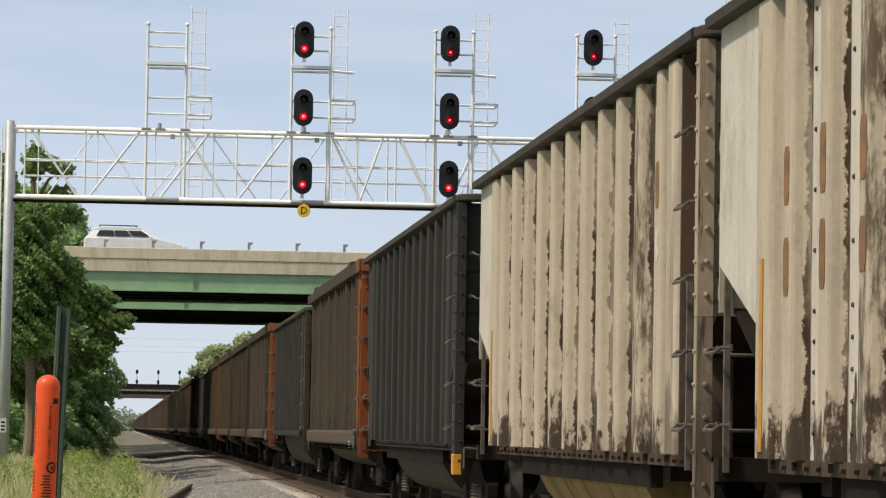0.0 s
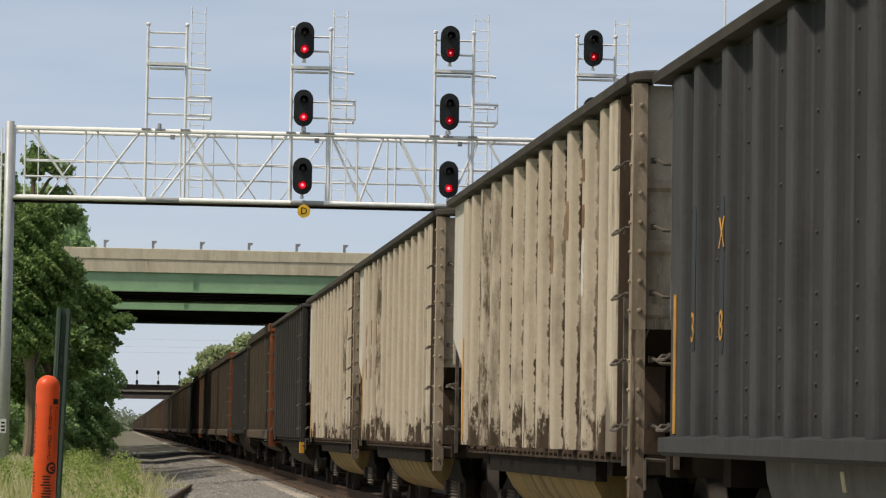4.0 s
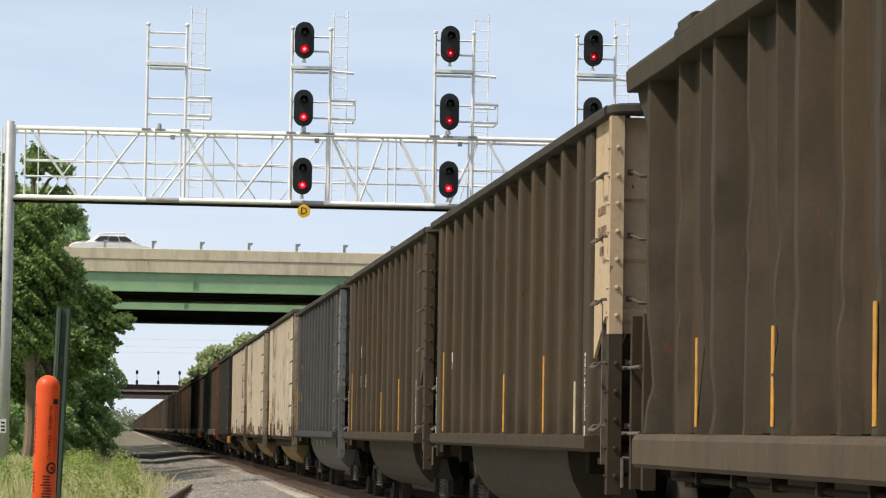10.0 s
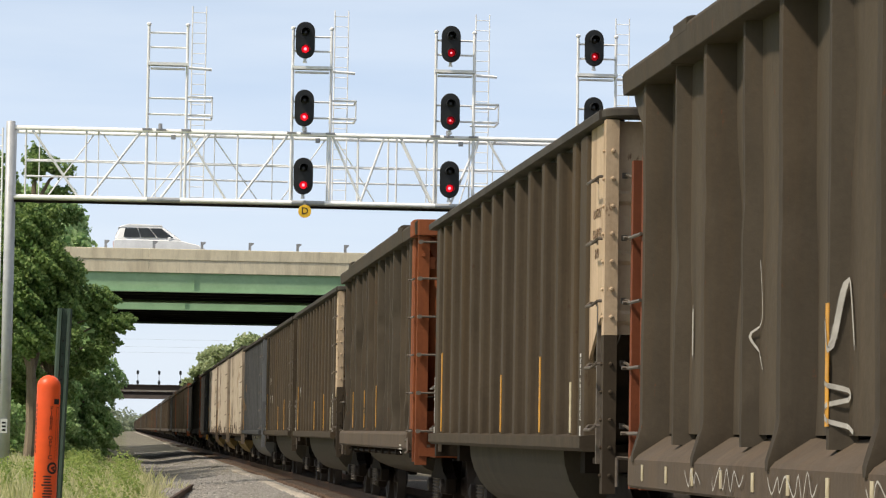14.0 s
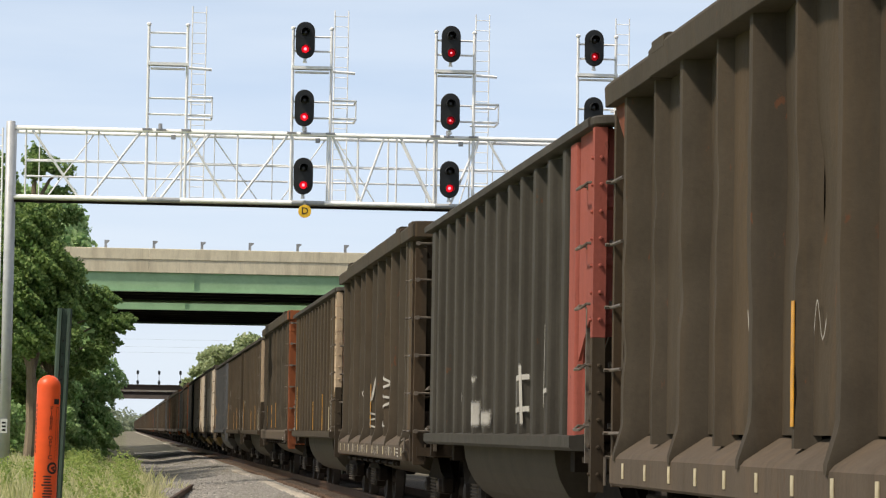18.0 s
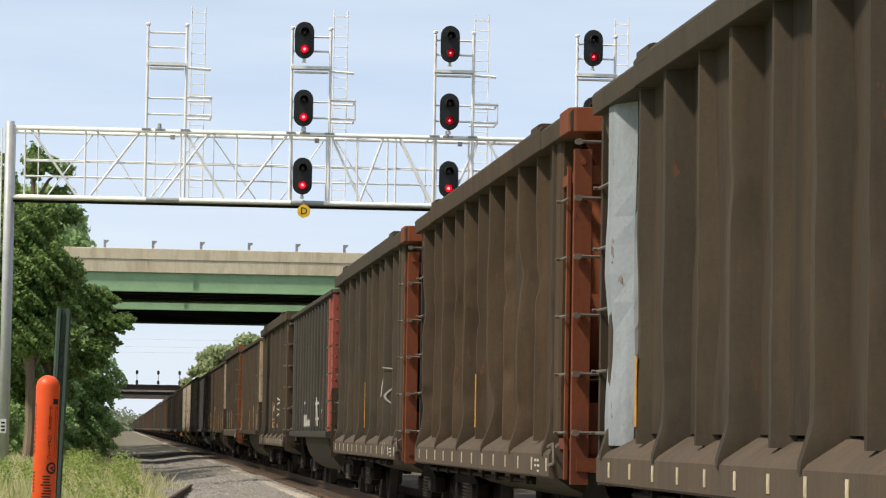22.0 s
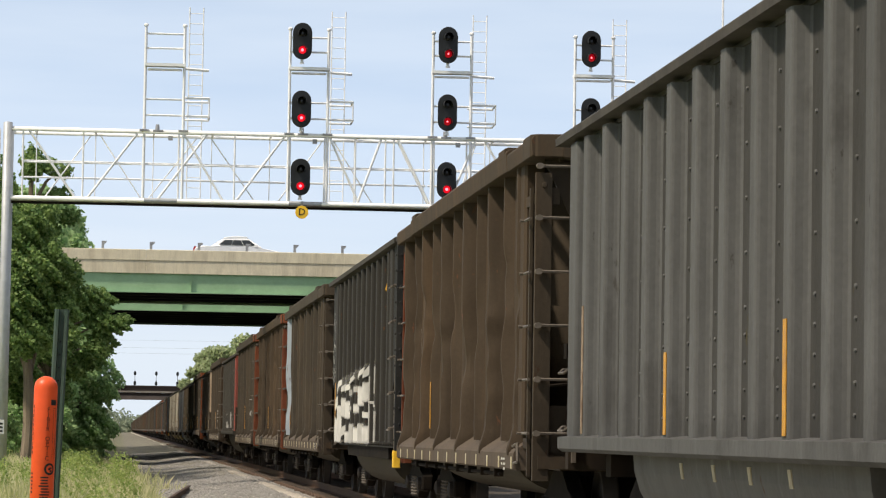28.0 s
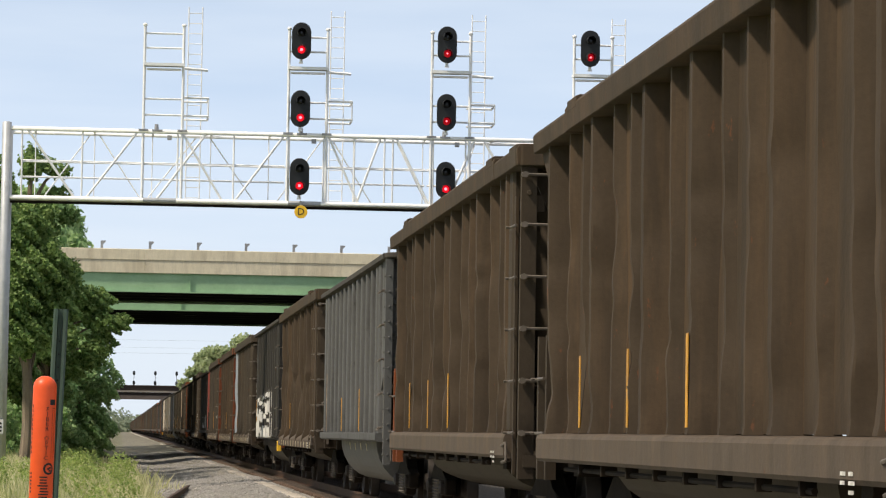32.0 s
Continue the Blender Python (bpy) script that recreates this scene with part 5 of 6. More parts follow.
def build_gantry():
    g = thing("signal_bridge", pose(0, GY, 0), "galvanised tubular signal bridge spanning the tracks", "signal bridge")
    x0, x1, zb, zt = -3.25, 26.0, 7.44, 9.32
    for y in (0, GD):
        for z, nm in ((zb, "bottom_chord"), (zt, "top_chord")):
            bm = bmesh.new()
            tube(bm, (x0, y, z), (x1, y, z), .062 if y == 0 else .05, 10)
            part(nm, bm, M["galv"], g, smooth=True)
    # uprights, then diagonals as (x at the top, x at the bottom), of the near and the far truss
    near_up = [-2.85, -1.22, 0.42, 1.37, 2.90, 4.41, 5.36, 6.21, 7.04, 7.27, 8.38, 9.28] + [13.2 + 2.1 * i for i in range(6)]
    near_di = [(-2.72, -1.40), (0.28, -1.11), (2.16, 0.80), (1.48, 2.62), (4.29, 2.93), (6.93, 6.27), (5.48, 6.34), (7.36, 8.30), (9.54, 8.75), (9.77, 10.87), (11.73, 10.79)] + [(15.2, 13.3), (15.4, 17.3), (19.4, 17.5), (19.6, 21.5), (23.6, 21.7)]
    far_up = [-2.52, -0.90, 0.69, 2.30, 3.91, 6.27, 8.21, 10.07] + [12.2 + 2.0 * i for i in range(7)]
    far_di = [(-1.01, -2.35), (-0.79, 0.46), (1.91, 0.47), (2.26, 3.60), (5.39, 4.07), (5.67, 6.87), (7.47, 8.40), (9.67, 9.10)] + [(12.3, 14.1), (16.1, 14.3), (16.3, 18.1), (20.1, 18.3)]
    for y, ups, dis, r in ((0, near_up, near_di, .034), (GD, far_up, far_di, .02)):
        for xa in ups:
            bm = bmesh.new()
            tube(bm, (xa, y, zb), (xa, y, zt), r * .75, 8)
            part("upright", bm, M["galv"], g)
        for xt, xb in dis:
            bm = bmesh.new()
            tube(bm, (xt, y, zt), (xb, y, zb), r, 8)
            part("diagonal", bm, M["galv"], g)
    for xa in far_up:
        for z in (zb, zt):
            bm = bmesh.new()
            tube(bm, (xa, 0, z), (xa, GD, z), .035, 6)
            part("cross_tie", bm, M["galv"], g)
    for y, z, r in ((GD, 8.1, .028), (GD, 8.55, .028), (0.04, 8.42, .02)):
        for xa, xb in ((-2.9, .4), (.4, 4.38), (4.38, 8.3), (8.3, 12.2), (12.2, 16.2), (16.2, 25.8)):
            bm = bmesh.new()
            tube(bm, (xa + .03, y, z), (xb - .03, y, z), r, 6)
            part("handrail", bm, M["galv"], g)
    for xa in (.45, 4.40, 8.35, 12.3):
        bm = bmesh.new()
        lathe(bm, [(.066, 0), (.066, .90)], 10, "x", (xa, 0, zb))
        part("chord_sleeve", bm, M["galv_mid"], g, "dull grey sleeve on the chord")
    # near-black strip added for the dark line below the bottom chord
    bm = bmesh.new()
    box(bm, x0, x1, .03, .12, zb - .15, zb - .085)
    part("toe_angle", bm, M["truck"], g, "near-black strip below the bottom chord")
    bm = bmesh.new()
    box(bm, x0, x1, .15, GD - .15, zb - .03, zb + .01)
    part("walkway", bm, M["galv_dark"], g, "dull steel grating walkway")
    # mast at the path side, with its climbing ladder
    for y in (0, GD):
        bm = bmesh.new()
        lathe(bm, [(.125, -.6), (.125, 9.48), (.05, 9.5)], 16, "z", (-3.27, y, 0))
        part("mast", bm, M["galv_mid"], g, smooth=True)
    bm = bmesh.new()
    for y in (0, GD):
        lathe(bm, [(.125, -.6), (.125, 9.48), (.05, 9.5)], 16, "z", (25.9, y, 0))
    part("mast", bm, M["galv_mid"], g, smooth=True)
    bm = bmesh.new()
    for xx in (-3.78, -3.48):
        tube(bm, (xx, -.05, -.4), (xx, -.05, 9.3), .025, 6)
    for k in range(32):
        tube(bm, (-3.78, -.05, -.2 + .3 * k), (-3.48, -.05, -.2 + .3 * k), .015, 6)
    part("mast_ladder", bm, M["galv"], g)
    bm = bmesh.new()
    box(bm, -3.36, -3.18, -.16, -.135, 1.02, 1.4)
    sign = part("notice_plate", bm, M["plate"], g, "small white notice plate")
    bm = bmesh.new()
    for k in range(3):
        box(bm, -3.32, -3.22, -.167, -.161, 1.07 + .1 * k, 1.12 + .1 * k)
    part("unreadable_bars", bm, M["ink"], sign)
    # signal frames over the tracks
    for k, x in enumerate((.42, 4.37, 8.32, 12.27)):
        zs = 9.35
        for dx in (0, 1.06):
            bm = bmesh.new()
            tube(bm, (x + dx, 0, zb if dx == 0 else zb), (x + dx, 0, 12.2), .04, 8)
            lathe(bm, [(.03, 0), (.065, .03), (.065, .07), (.03, .1)], 10, "z", (x + dx, 0, 12.2))
            part("frame_post", bm, M["galv"], g)
            bm = bmesh.new()
            box(bm, x + dx - .13, x + dx + .13, -.1, .1, zs - .02, zs + .03)
            part("base_flange", bm, M["galv_dark"], g)
        for z in (9.78, 10.22, 11.62, 12.02):
            bm = bmesh.new()
            tube(bm, (x, .02, z), (x + 1.06, .02, z), .028, 6)
            part("frame_rail", bm, M["galv"], g)
        bm = bmesh.new()
        box(bm, x - .03, x + 1.1, -.12, .25, 11.12, 11.2)
        box(bm, x + .06, x + 1.0, -.05, .2, 11.02, 11.06)
        part("signal_shelf", bm, M["galv"], g)
        bm = bmesh.new()
        box(bm, x + .24, x + .52, -.1, .12, 9.32, 9.37)
        lathe(bm, [(.06, 9.37), (.05, 9.52)], 8, "z", (x + .36, 0, 0))
        part("signal_foot", bm, M["galv_dark"], g)
        bm = bmesh.new()
        box(bm, x + .66, x + .78, -.07, .07, 9.1, 9.22)
        part("junction_box", bm, M["galv_dark"], g)
        # side platform and the tall ladder behind
        rails = []
        for z in (10.28, 9.78):
            rails += [((x + 1.06, .1, z), (x + 1.76, .1, z), .035), ((x + 1.06, .9, z - .03), (x + 1.76, .9, z - .03), .03), ((x + 1.76, .1, z), (x + 1.76, .9, z - .03), .03)]
        for p, q, r in rails + [((x + 1.76, .1, 9.76), (x + 1.76, .1, 10.28), .02), ((x + 1.06, .4, 11.12), (x + 1.74, .4, 11.08), .04)]:
            bm = bmesh.new()
            tube(bm, p, q, r, 6)
            part("platform_rail", bm, M["galv"], g)
        bm = bmesh.new()
        for dx in (1.2, 1.58):
            tube(bm, (x + dx, 1.0, zb), (x + dx, 1.0, 12.9), .018, 6)
        for j in range(19):
            tube(bm, (x + 1.2, 1.0, 7.6 + .285 * j), (x + 1.58, 1.0, 7.6 + .285 * j), .012, 5)
        part("climbing_ladder", bm, M["galv"], g)
    # a thin whip aerial on the far masthead
    bm = bmesh.new()
    tube(bm, (16.5, .5, 7.4), (16.5, .5, 14.2), .03, 6)
    part("whip_aerial", bm, M["galv"], g)
    return g


M["plate"] = surface("white plate enamel", (.72, .72, .70), (.6, .6, .58), 5, .5, bump=.03)
build_gantry()


def pill(bm, w, hh, y0, y1, zc=0.0, n=10):
    r = w / 2
    pts = [(r * math.cos(a), hh / 2 - r + r * math.sin(a)) for a in np.linspace(0, math.pi, n)]
    pts += [(r * math.cos(a), -hh / 2 + r + r * math.sin(a)) for a in np.linspace(math.pi, 2 * math.pi, n)]
    prism(bm, [(u, v + zc) for u, v in pts], "y", y0, y1)


def signal_head(x, z, dim=False, y=GY - .22):
    s = thing("railway_signal", pose(x, y, z), "black oval two-lamp railway signal showing red", "signal", "signal heads on the bridge")
    bm = bmesh.new()
    pill(bm, .53, 1.02, .0, .05)
    pill(bm, .36, .74, .05, .3)
    part("backboard", bm, M["black"], s, bevel=.012)
    for dz, lit in ((.22, False), (-.25, True)):
        bm = bmesh.new()
        n = 16
        ra, rb = .125, .118
        va, vb, vc, vd = [], [], [], []
        for i in range(n + 1):
            a = radians(-35) + radians(250) * i / n
            c, q = math.cos(a), math.sin(a)
            ln = -.30 if 0 < i < n else -.16
            va.append(bm.verts.new((ra * c, 0, dz + ra * q)))
            vb.append(bm.verts.new((ra * c, ln, dz + ra * q - .02)))
            vc.append(bm.verts.new((rb * c, ln, dz + rb * q - .02)))
            vd.append(bm.verts.new((rb * c, 0, dz + rb * q)))
        for p, q in ((va, vb), (vb, vc), (vc, vd)):
            for i in range(n):
                bm.faces.new((p[i], p[i + 1], q[i + 1], q[i]))
        hood = part("hood", bm, M["black"], s)
        bm = bmesh.new()
        lathe(bm, [(.03, -.045), (.075, -.035), (.105, -.006)], 16, "y", (0, 0, dz))
        part("lens", bm, (M["lens_dim"] if dim else M["lens_red"]) if lit else M["lens_off"], s, "lit red lens" if lit else "dark unlit lens")
        if lit:
            bm = bmesh.new()
            lathe(bm, [(.01, -.052), (.026 if dim else .042, -.048), (.026 if dim else .042, -.04)], 12, "y", (0, 0, dz))
            part("lamp_core", bm, M["lens_core"], s, "bright core of the lamp")
    bm = bmesh.new()
    lathe(bm, [(.06, -.62), (.06, -.58), (.04, -.56), (.045, -.50)], 10, "z", (0, .1, 0))
    part("stem", bm, M["galv"], s)
    return s


for xx, top, dim in ((4.70, 3, False), (8.72, 3, True), (12.70, 3, True)):
    for k, z in enumerate((11.90, 10.03, 8.16)):
        signal_head(xx - .01 + .005 * k, z, dim and k < 2)
disc = thing("route_disc", pose(4.76, GY - .15, 7.2), "round yellow plate with a black letter", "sign")
bm = bmesh.new()
lathe(bm, [(.175, 0), (.18, .008), (.175, .016)], 28, "y")
part("plate", bm, M["yellow_disc"], disc)
placed("letter", lettering("D", .27, "letter", M["ink"]), disc, pose(0, -.004, 0, 90, 0, 0))
bm = bmesh.new()
box(bm, -.03, .03, .02, .05, -.05, .3)
part("bracket", bm, M["galv_dark"], disc)


# ================= road overpass (twin bridges) =================
BY = 148.0


def build_overpass(y0, depth, name, posts):
    b = thing(name, pose(0, y0, 0), "concrete-parapet road overpass on green steel girders", "bridge")
    x0, x1 = -34.0, 48.0
    zt = 9.44
    # parapet: precast lengths, a coping above and an apron below
    joints = [x0, -26.5, -18.5, -9.8, .92, 11.7, 22.5, 33.3, x1]
    for ya, yb in ((0, .3), (depth - .3, depth)):
        for a, c in zip(joints, joints[1:]):
            bm = bmesh.new()
            box(bm, a + .002, c - .002, ya, yb, 8.93, zt)
            part("parapet_panel", bm, M["concrete"], b, bevel=.02)
            bm = bmesh.new()
            box(bm, a + .002, c - .002, ya + .035, yb - .02, 8.34, 8.935)
            part("apron_panel", bm, M["concrete"], b, bevel=.015)
    bm = bmesh.new()
    box(bm, x0, x1, .32, depth - .32, 8.425, 8.955)
    part("deck", bm, M["road"], b, "grey asphalt bridge deck")
    n = max(3, int(depth / 2.6))
    for i in range(n):
        y = .19 + (depth - .38) * i / (n - 1)
        bm = bmesh.new()
        box(bm, x0, x1, y - .02, y + .02, 7.52, 8.42)
        box(bm, x0, x1, y - .17, y + .17, 7.46, 7.52)
        box(bm, x0, x1, y - .12, y + .12, 8.335, 8.415)
        if i in (0, n - 1):
            for xx in np.arange(x0 + 1, x1, 7.2):
                box(bm, xx - .012, xx + .012, y - .13 if i == 0 else y, y if i == 0 else y + .13, 7.52, 8.335)
        part("girder", bm, M["green_steel"] if i in (0, n - 1) else M["under"], b, "" if i in (0, n - 1) else "inner girder darkened for the shade under the deck")
    if posts:
        for i in range(-13, 20):
            bm = bmesh.new()
            x = 1.13 + 2.20 * i
            box(bm, x - .06, x + .06, .1, .2, zt, zt + .2)
            prism(bm, [(x - .06, zt + .2), (x + .06, zt + .2), (x + .17, zt + .30), (x + .17, zt + .36), (x - .06, zt + .36)], "y", .1, .2)
            part("rail_post", bm, M["galv_dark"], b)
    for px in (-14.0, 21.0):
        bm = bmesh.new()
        box(bm, px - .6, px + .6, .4, depth - .4, 6.5, 7.44)
        for yy in (1.2, depth / 2, depth - 1.2):
            lathe(bm, [(.5, -.6), (.5, 6.5)], 16, "z", (px, yy, 0))
        part("pier", bm, M["concrete"], b)
    return b


M["road"] = surface("worn asphalt", (.06, .06, .06), (.09, .088, .085), 1.5, .9)
build_overpass(BY, 13.0, "road_overpass", True)
build_overpass(BY + 22.5, 23.0, "road_overpass", False)
for k, (x0, x1) in enumerate(((-900, -33.9), (47.9, 900))):
    bm = bmesh.new()
    prism(bm, [(BY - 14, -.8), (BY + .3, 8.40), (BY + 45.2, 8.40), (BY + 59, -.8)], "x", x0, x1)
    ob = new("embankment_%d" % (k + 1), mesh_of(bm, "embankment", M["bank"]))
    tagged(ob, "grassy road embankment beside the overpass", "embankment", kind="structure")
    bm = bmesh.new()
    box(bm, x0, x1, BY + .6, BY + 12.6, 8.404, 8.955)
    tagged(new("road_%d" % (k + 1), mesh_of(bm, "road", M["road"])), "grey asphalt road on the embankment", "road", kind="structure")


# ================= far bridge and its signals =================
fb = thing("far_railway_bridge", pose(0, 610, 0), "rust-brown plate-girder bridge over the line", "bridge")
bm = bmesh.new()
box(bm, -40, 60, 0, .5, 8.45, 9.25)
for xx in np.arange(-39, 60, 2.0):
    box(bm, xx, xx + .15, -.15, 0, 8.45, 9.25)
part("plate_girder", bm, M["far_steel"], fb)
bm = bmesh.new()
box(bm, -40, 60, -.25, 9, 9.25, 9.45)
part("bridge_deck", bm, M["far_steel"], fb)
bm = bmesh.new()
box(bm, -40, 60, -.30, .5, 8.12, 8.44)
part("girder_ledge", bm, M["far_conc"], fb, "pale stained ledge under the girder")
bm = bmesh.new()
box(bm, -40, 60, .3, 9, 7.55, 8.11)
part("cross_girder", bm, M["far_steel"], fb)
bm = bmesh.new()
box(bm, -40, 60, -.1, .6, 6.75, 7.54)
part("lower_beam", bm, M["far_mid"], fb, "weathered grey-brown lower beam")
for px in (-9, 7.9):
    bm = bmesh.new()
    box(bm, px - .6, px + .6, .3, 9, -.6, 6.75)
    part("pier", bm, M["far_conc"], fb)
fg = thing("far_signal_bridge", pose(0, 640, 0), "distant railway signal bridge, a thin dark truss", "signal bridge")
bm = bmesh.new()
for z in (8.2, 9.2):
    box(bm, -6, 22, 0, .25, z, z + .18)
for i in range(14):
    tube(bm, (-6 + 2 * i, .1, 8.3), (-4 + 2 * i, .1, 9.3), .06, 5)
part("truss", bm, M["far_steel"], fg)
for px in (-6, 22):
    bm = bmesh.new()
    box(bm, px - .2, px + .2, 0, .4, -.6, 9.3)
    part("mast", bm, M["far_steel"], fg)
for xx in (2.25, 6.45, 10.65):
    bm = bmesh.new()
    box(bm, xx - .05, xx + .05, .1, .2, 9.3, 12.6)
    part("signal_post", bm, M["far_steel"], fg)
    for z in (12.25, 10.3):
        bm = bmesh.new()
        pill(bm, .50, .85, -.1, .1, z)
        ob = part("signal_lamp", bm, M["black"], fg, "far signal lamp case")
        ob.location.x = xx

# overhead lines across the distance
for z, sag, y in ((13.4, .5, 520), (15.3, .35, 560), (16.6, .25, 560)):
    wire = thing("overhead_wire", pose(0, y, 0), "thin dark overhead wire across the line", "wire", "overhead wires")
    bm = bmesh.new()
    pts = [(-60 + 10 * i, 0, z + sag * ((i - 6) / 6) ** 2) for i in range(13)]
    for p, q in zip(pts, pts[1:]):
        tube(bm, p, q, .012, 5)
    part("cable", bm, M["galv_dark"], wire)
    for px in (-60, 60):
        bm = bmesh.new()
        tube(bm, (px, 0, -.5), (px, 0, z + sag + .6), .15, 8)
        part("pole", bm, M["bark"], wire)


# ================= vehicles on the overpass =================
def vehicle(name, label, colour, kind, length=4.7):
    """A road vehicle heading +x, its wheels on z = 0, centred on its length."""
    v = thing(name, pose(0, 0, 0), label, "car", "vehicles crossing the overpass")
    paint = surface("paint of the " + label, colour, tuple(c * .9 for c in colour), 2, .3, spec=.5, bump=.02, vary=.02)
    a = length / 2
    w = .9
    if kind == "sedan":
        belt, roof = .92, 1.45
        low = [(-a, .35), (-a + .02, .85), (-a + .35, .98), (-a + 1.0, .97), (a - 1.5, .93), (a - .35, .72), (a, .55), (a - .02, .28), (-a + .05, .28)]
        cab = [(-a + .75, .95), (-a + 1.45, 1.40), (-a + 1.9, roof), (a - 2.15, 1.44), (a - 1.35, .93)]
    elif kind == "van":
        belt, roof = 1.05, 1.78
        low = [(-a, .35), (-a + .02, 1.0), (-a + .15, 1.08), (a - 1.2, 1.05), (a - .3, .85), (a, .62), (a - .02, .3), (-a + .05, .3)]
        cab = [(-a + .05, 1.05), (-a + .3, 1.66), (-a + .7, roof), (a - 2.1, 1.75), (a - 1.1, 1.05)]
    else:
        belt, roof = 1.04, 1.60
        low = [(-a, .42), (-a + .02, 1.02), (-a + .12, 1.1), (a - 1.45, 1.05), (a - .4, .88), (a - .04, .7), (a, .5), (a - .05, .36), (-a + .05, .36)]
        cab = [(-a + .06, 1.04), (-a + .5, 1.50), (-a + .85, roof), (a - 2.2, 1.56), (a - 1.25, 1.04)]
    bm = bmesh.new()
    prism(bm, low, "y", -w, w)
    part("body", bm, paint, v, bevel=.045, smooth=False)
    bm = bmesh.new()
    k = len(cab)
    p = [bm.verts.new((x, -.86 if z < belt + .15 else -.66, z)) for x, z in cab]
    q = [bm.verts.new((x, .86 if z < belt + .15 else .66, z)) for x, z in cab]
    bm.faces.new(p)
    bm.faces.new(q[::-1])
    for i in range(k):
        bm.faces.new((p[i], q[i], q[(i + 1) % k], p[(i + 1) % k]))
    part("cabin", bm, paint, v, bevel=.05)
    lo, hi = belt + .12, roof - .17

    def along(a0, a1, z):
        return a0[0] + (a1[0] - a0[0]) * (z - a0[1]) / (a1[1] - a0[1])
    xr0, xr1, xf0, xf1 = along(cab[0], cab[1], lo), along(cab[0], cab[1], hi), along(cab[-1], cab[-2], lo), along(cab[-1], cab[-2], hi)

    def wide(z):
        return .865 - .2 * max(0, (z - belt - .15)) / (roof - belt - .15) - .06 * (z > belt + .2)
    cuts = (.12, .40, .66, .93)
    for sd in (-1, 1):
        for f0, f1 in zip(cuts, cuts[1:]):
            bm = bmesh.new()
            quad = [(xr0 + (xf0 - xr0) * (f0 + .008), lo), (xr0 + (xf0 - xr0) * (f1 - .008), lo), (xr1 + (xf1 - xr1) * (f1 - .008), hi), (xr1 + (xf1 - xr1) * (f0 + .008), hi)]
            for push in (0, .02):
                bm.faces.new([bm.verts.new((x, sd * ((.87 if z == lo else .755) + push - .01), z)) for x, z in quad])
            bm.verts.ensure_lookup_table()
            for k2 in range(4):
                bm.faces.new([bm.verts[q] for q in (k2, (k2 + 1) % 4, 4 + (k2 + 1) % 4, 4 + k2)])
            part("side_window", bm, M["glass"], v, "dark side window")
    for nm, (xa, xb), sg in (("windscreen", (xf0, xf1), .02), ("rear_window", (xr0, xr1), -.02)):
        bm = bmesh.new()
        prism(bm, [(xa + sg, lo), (xb + sg, hi), (xb - sg, hi), (xa - sg, lo)], "y", -.62, .62)
        part(nm, bm, M["glass"], v, "dark glass")
    r0, r1 = cab[1], cab[-2]
    bm = bmesh.new()
    prism(bm, [(r0[0] - .03, r0[1] + .0), (cab[2][0], cab[2][1] + .025), (r1[0] + .03, r1[1] + .02), (r1[0] + .1, r1[1] - .05), (r0[0] - .1, r0[1] - .05)], "y", -.70, .70)
    part("roof", bm, paint, v, bevel=.02)
    for s in (-1, 1):
        bm = bmesh.new()
        box(bm, a - 1.75, a - 1.6, s * .9 - .02, s * 1.08 if s > 0 else -.88, belt, belt + .15)
        part("mirror", bm, paint, v, bevel=.02)
        bm = bmesh.new()
        box(bm, a - .32, a - .01, s * .6 - .2, s * .6 + .2, .58, .72)
        part("headlight", bm, M["chrome"], v, "clear headlight", bevel=.03)
        bm = bmesh.new()
        box(bm, -a - .012, -a + .1, s * .72 - .12, s * .72 + .12, .72, .95)
        part("tail_light", bm, M["tail"], v, "red tail light", bevel=.02)
        if kind == "suv":
            bm = bmesh.new()
            tube(bm, (r0[0] + .2, s * .62, roof + .07), (r1[0] - .1, s * .62, roof + .06), .025, 6)
            for xx in (r0[0] + .25, r1[0] - .15):
                tube(bm, (xx, s * .62, roof - .02), (xx, s * .62, roof + .07), .02, 6)
            part("roof_rail", bm, M["tyre"], v, "dark roof rail")
        for xx in (-a + .85, a - .9):
            bm = bmesh.new()
            lathe(bm, [(.2, -.1), (.31, -.1), (.335, -.06), (.335, .06), (.31, .1), (.2, .1)], 20, "y", (xx, s * .80, .335))
            wheel = part("wheel", bm, M["tyre"], v)
            bm = bmesh.new()
            lathe(bm, [(.03, s * .105), (.2, s * .095), (.21, s * .08)], 14, "y", (xx, s * .80, .335))
            part("rim", bm, M["chrome"], wheel, "alloy rim")
    return v


M["tail"] = surface("red tail-light plastic", (.35, .02, .02), (.28, .015, .015), 5, .3, bump=.02)
WHITE, SILVER, TEAL = (.93, .93, .92), (.60, .62, .63), (.16, .21, .22)
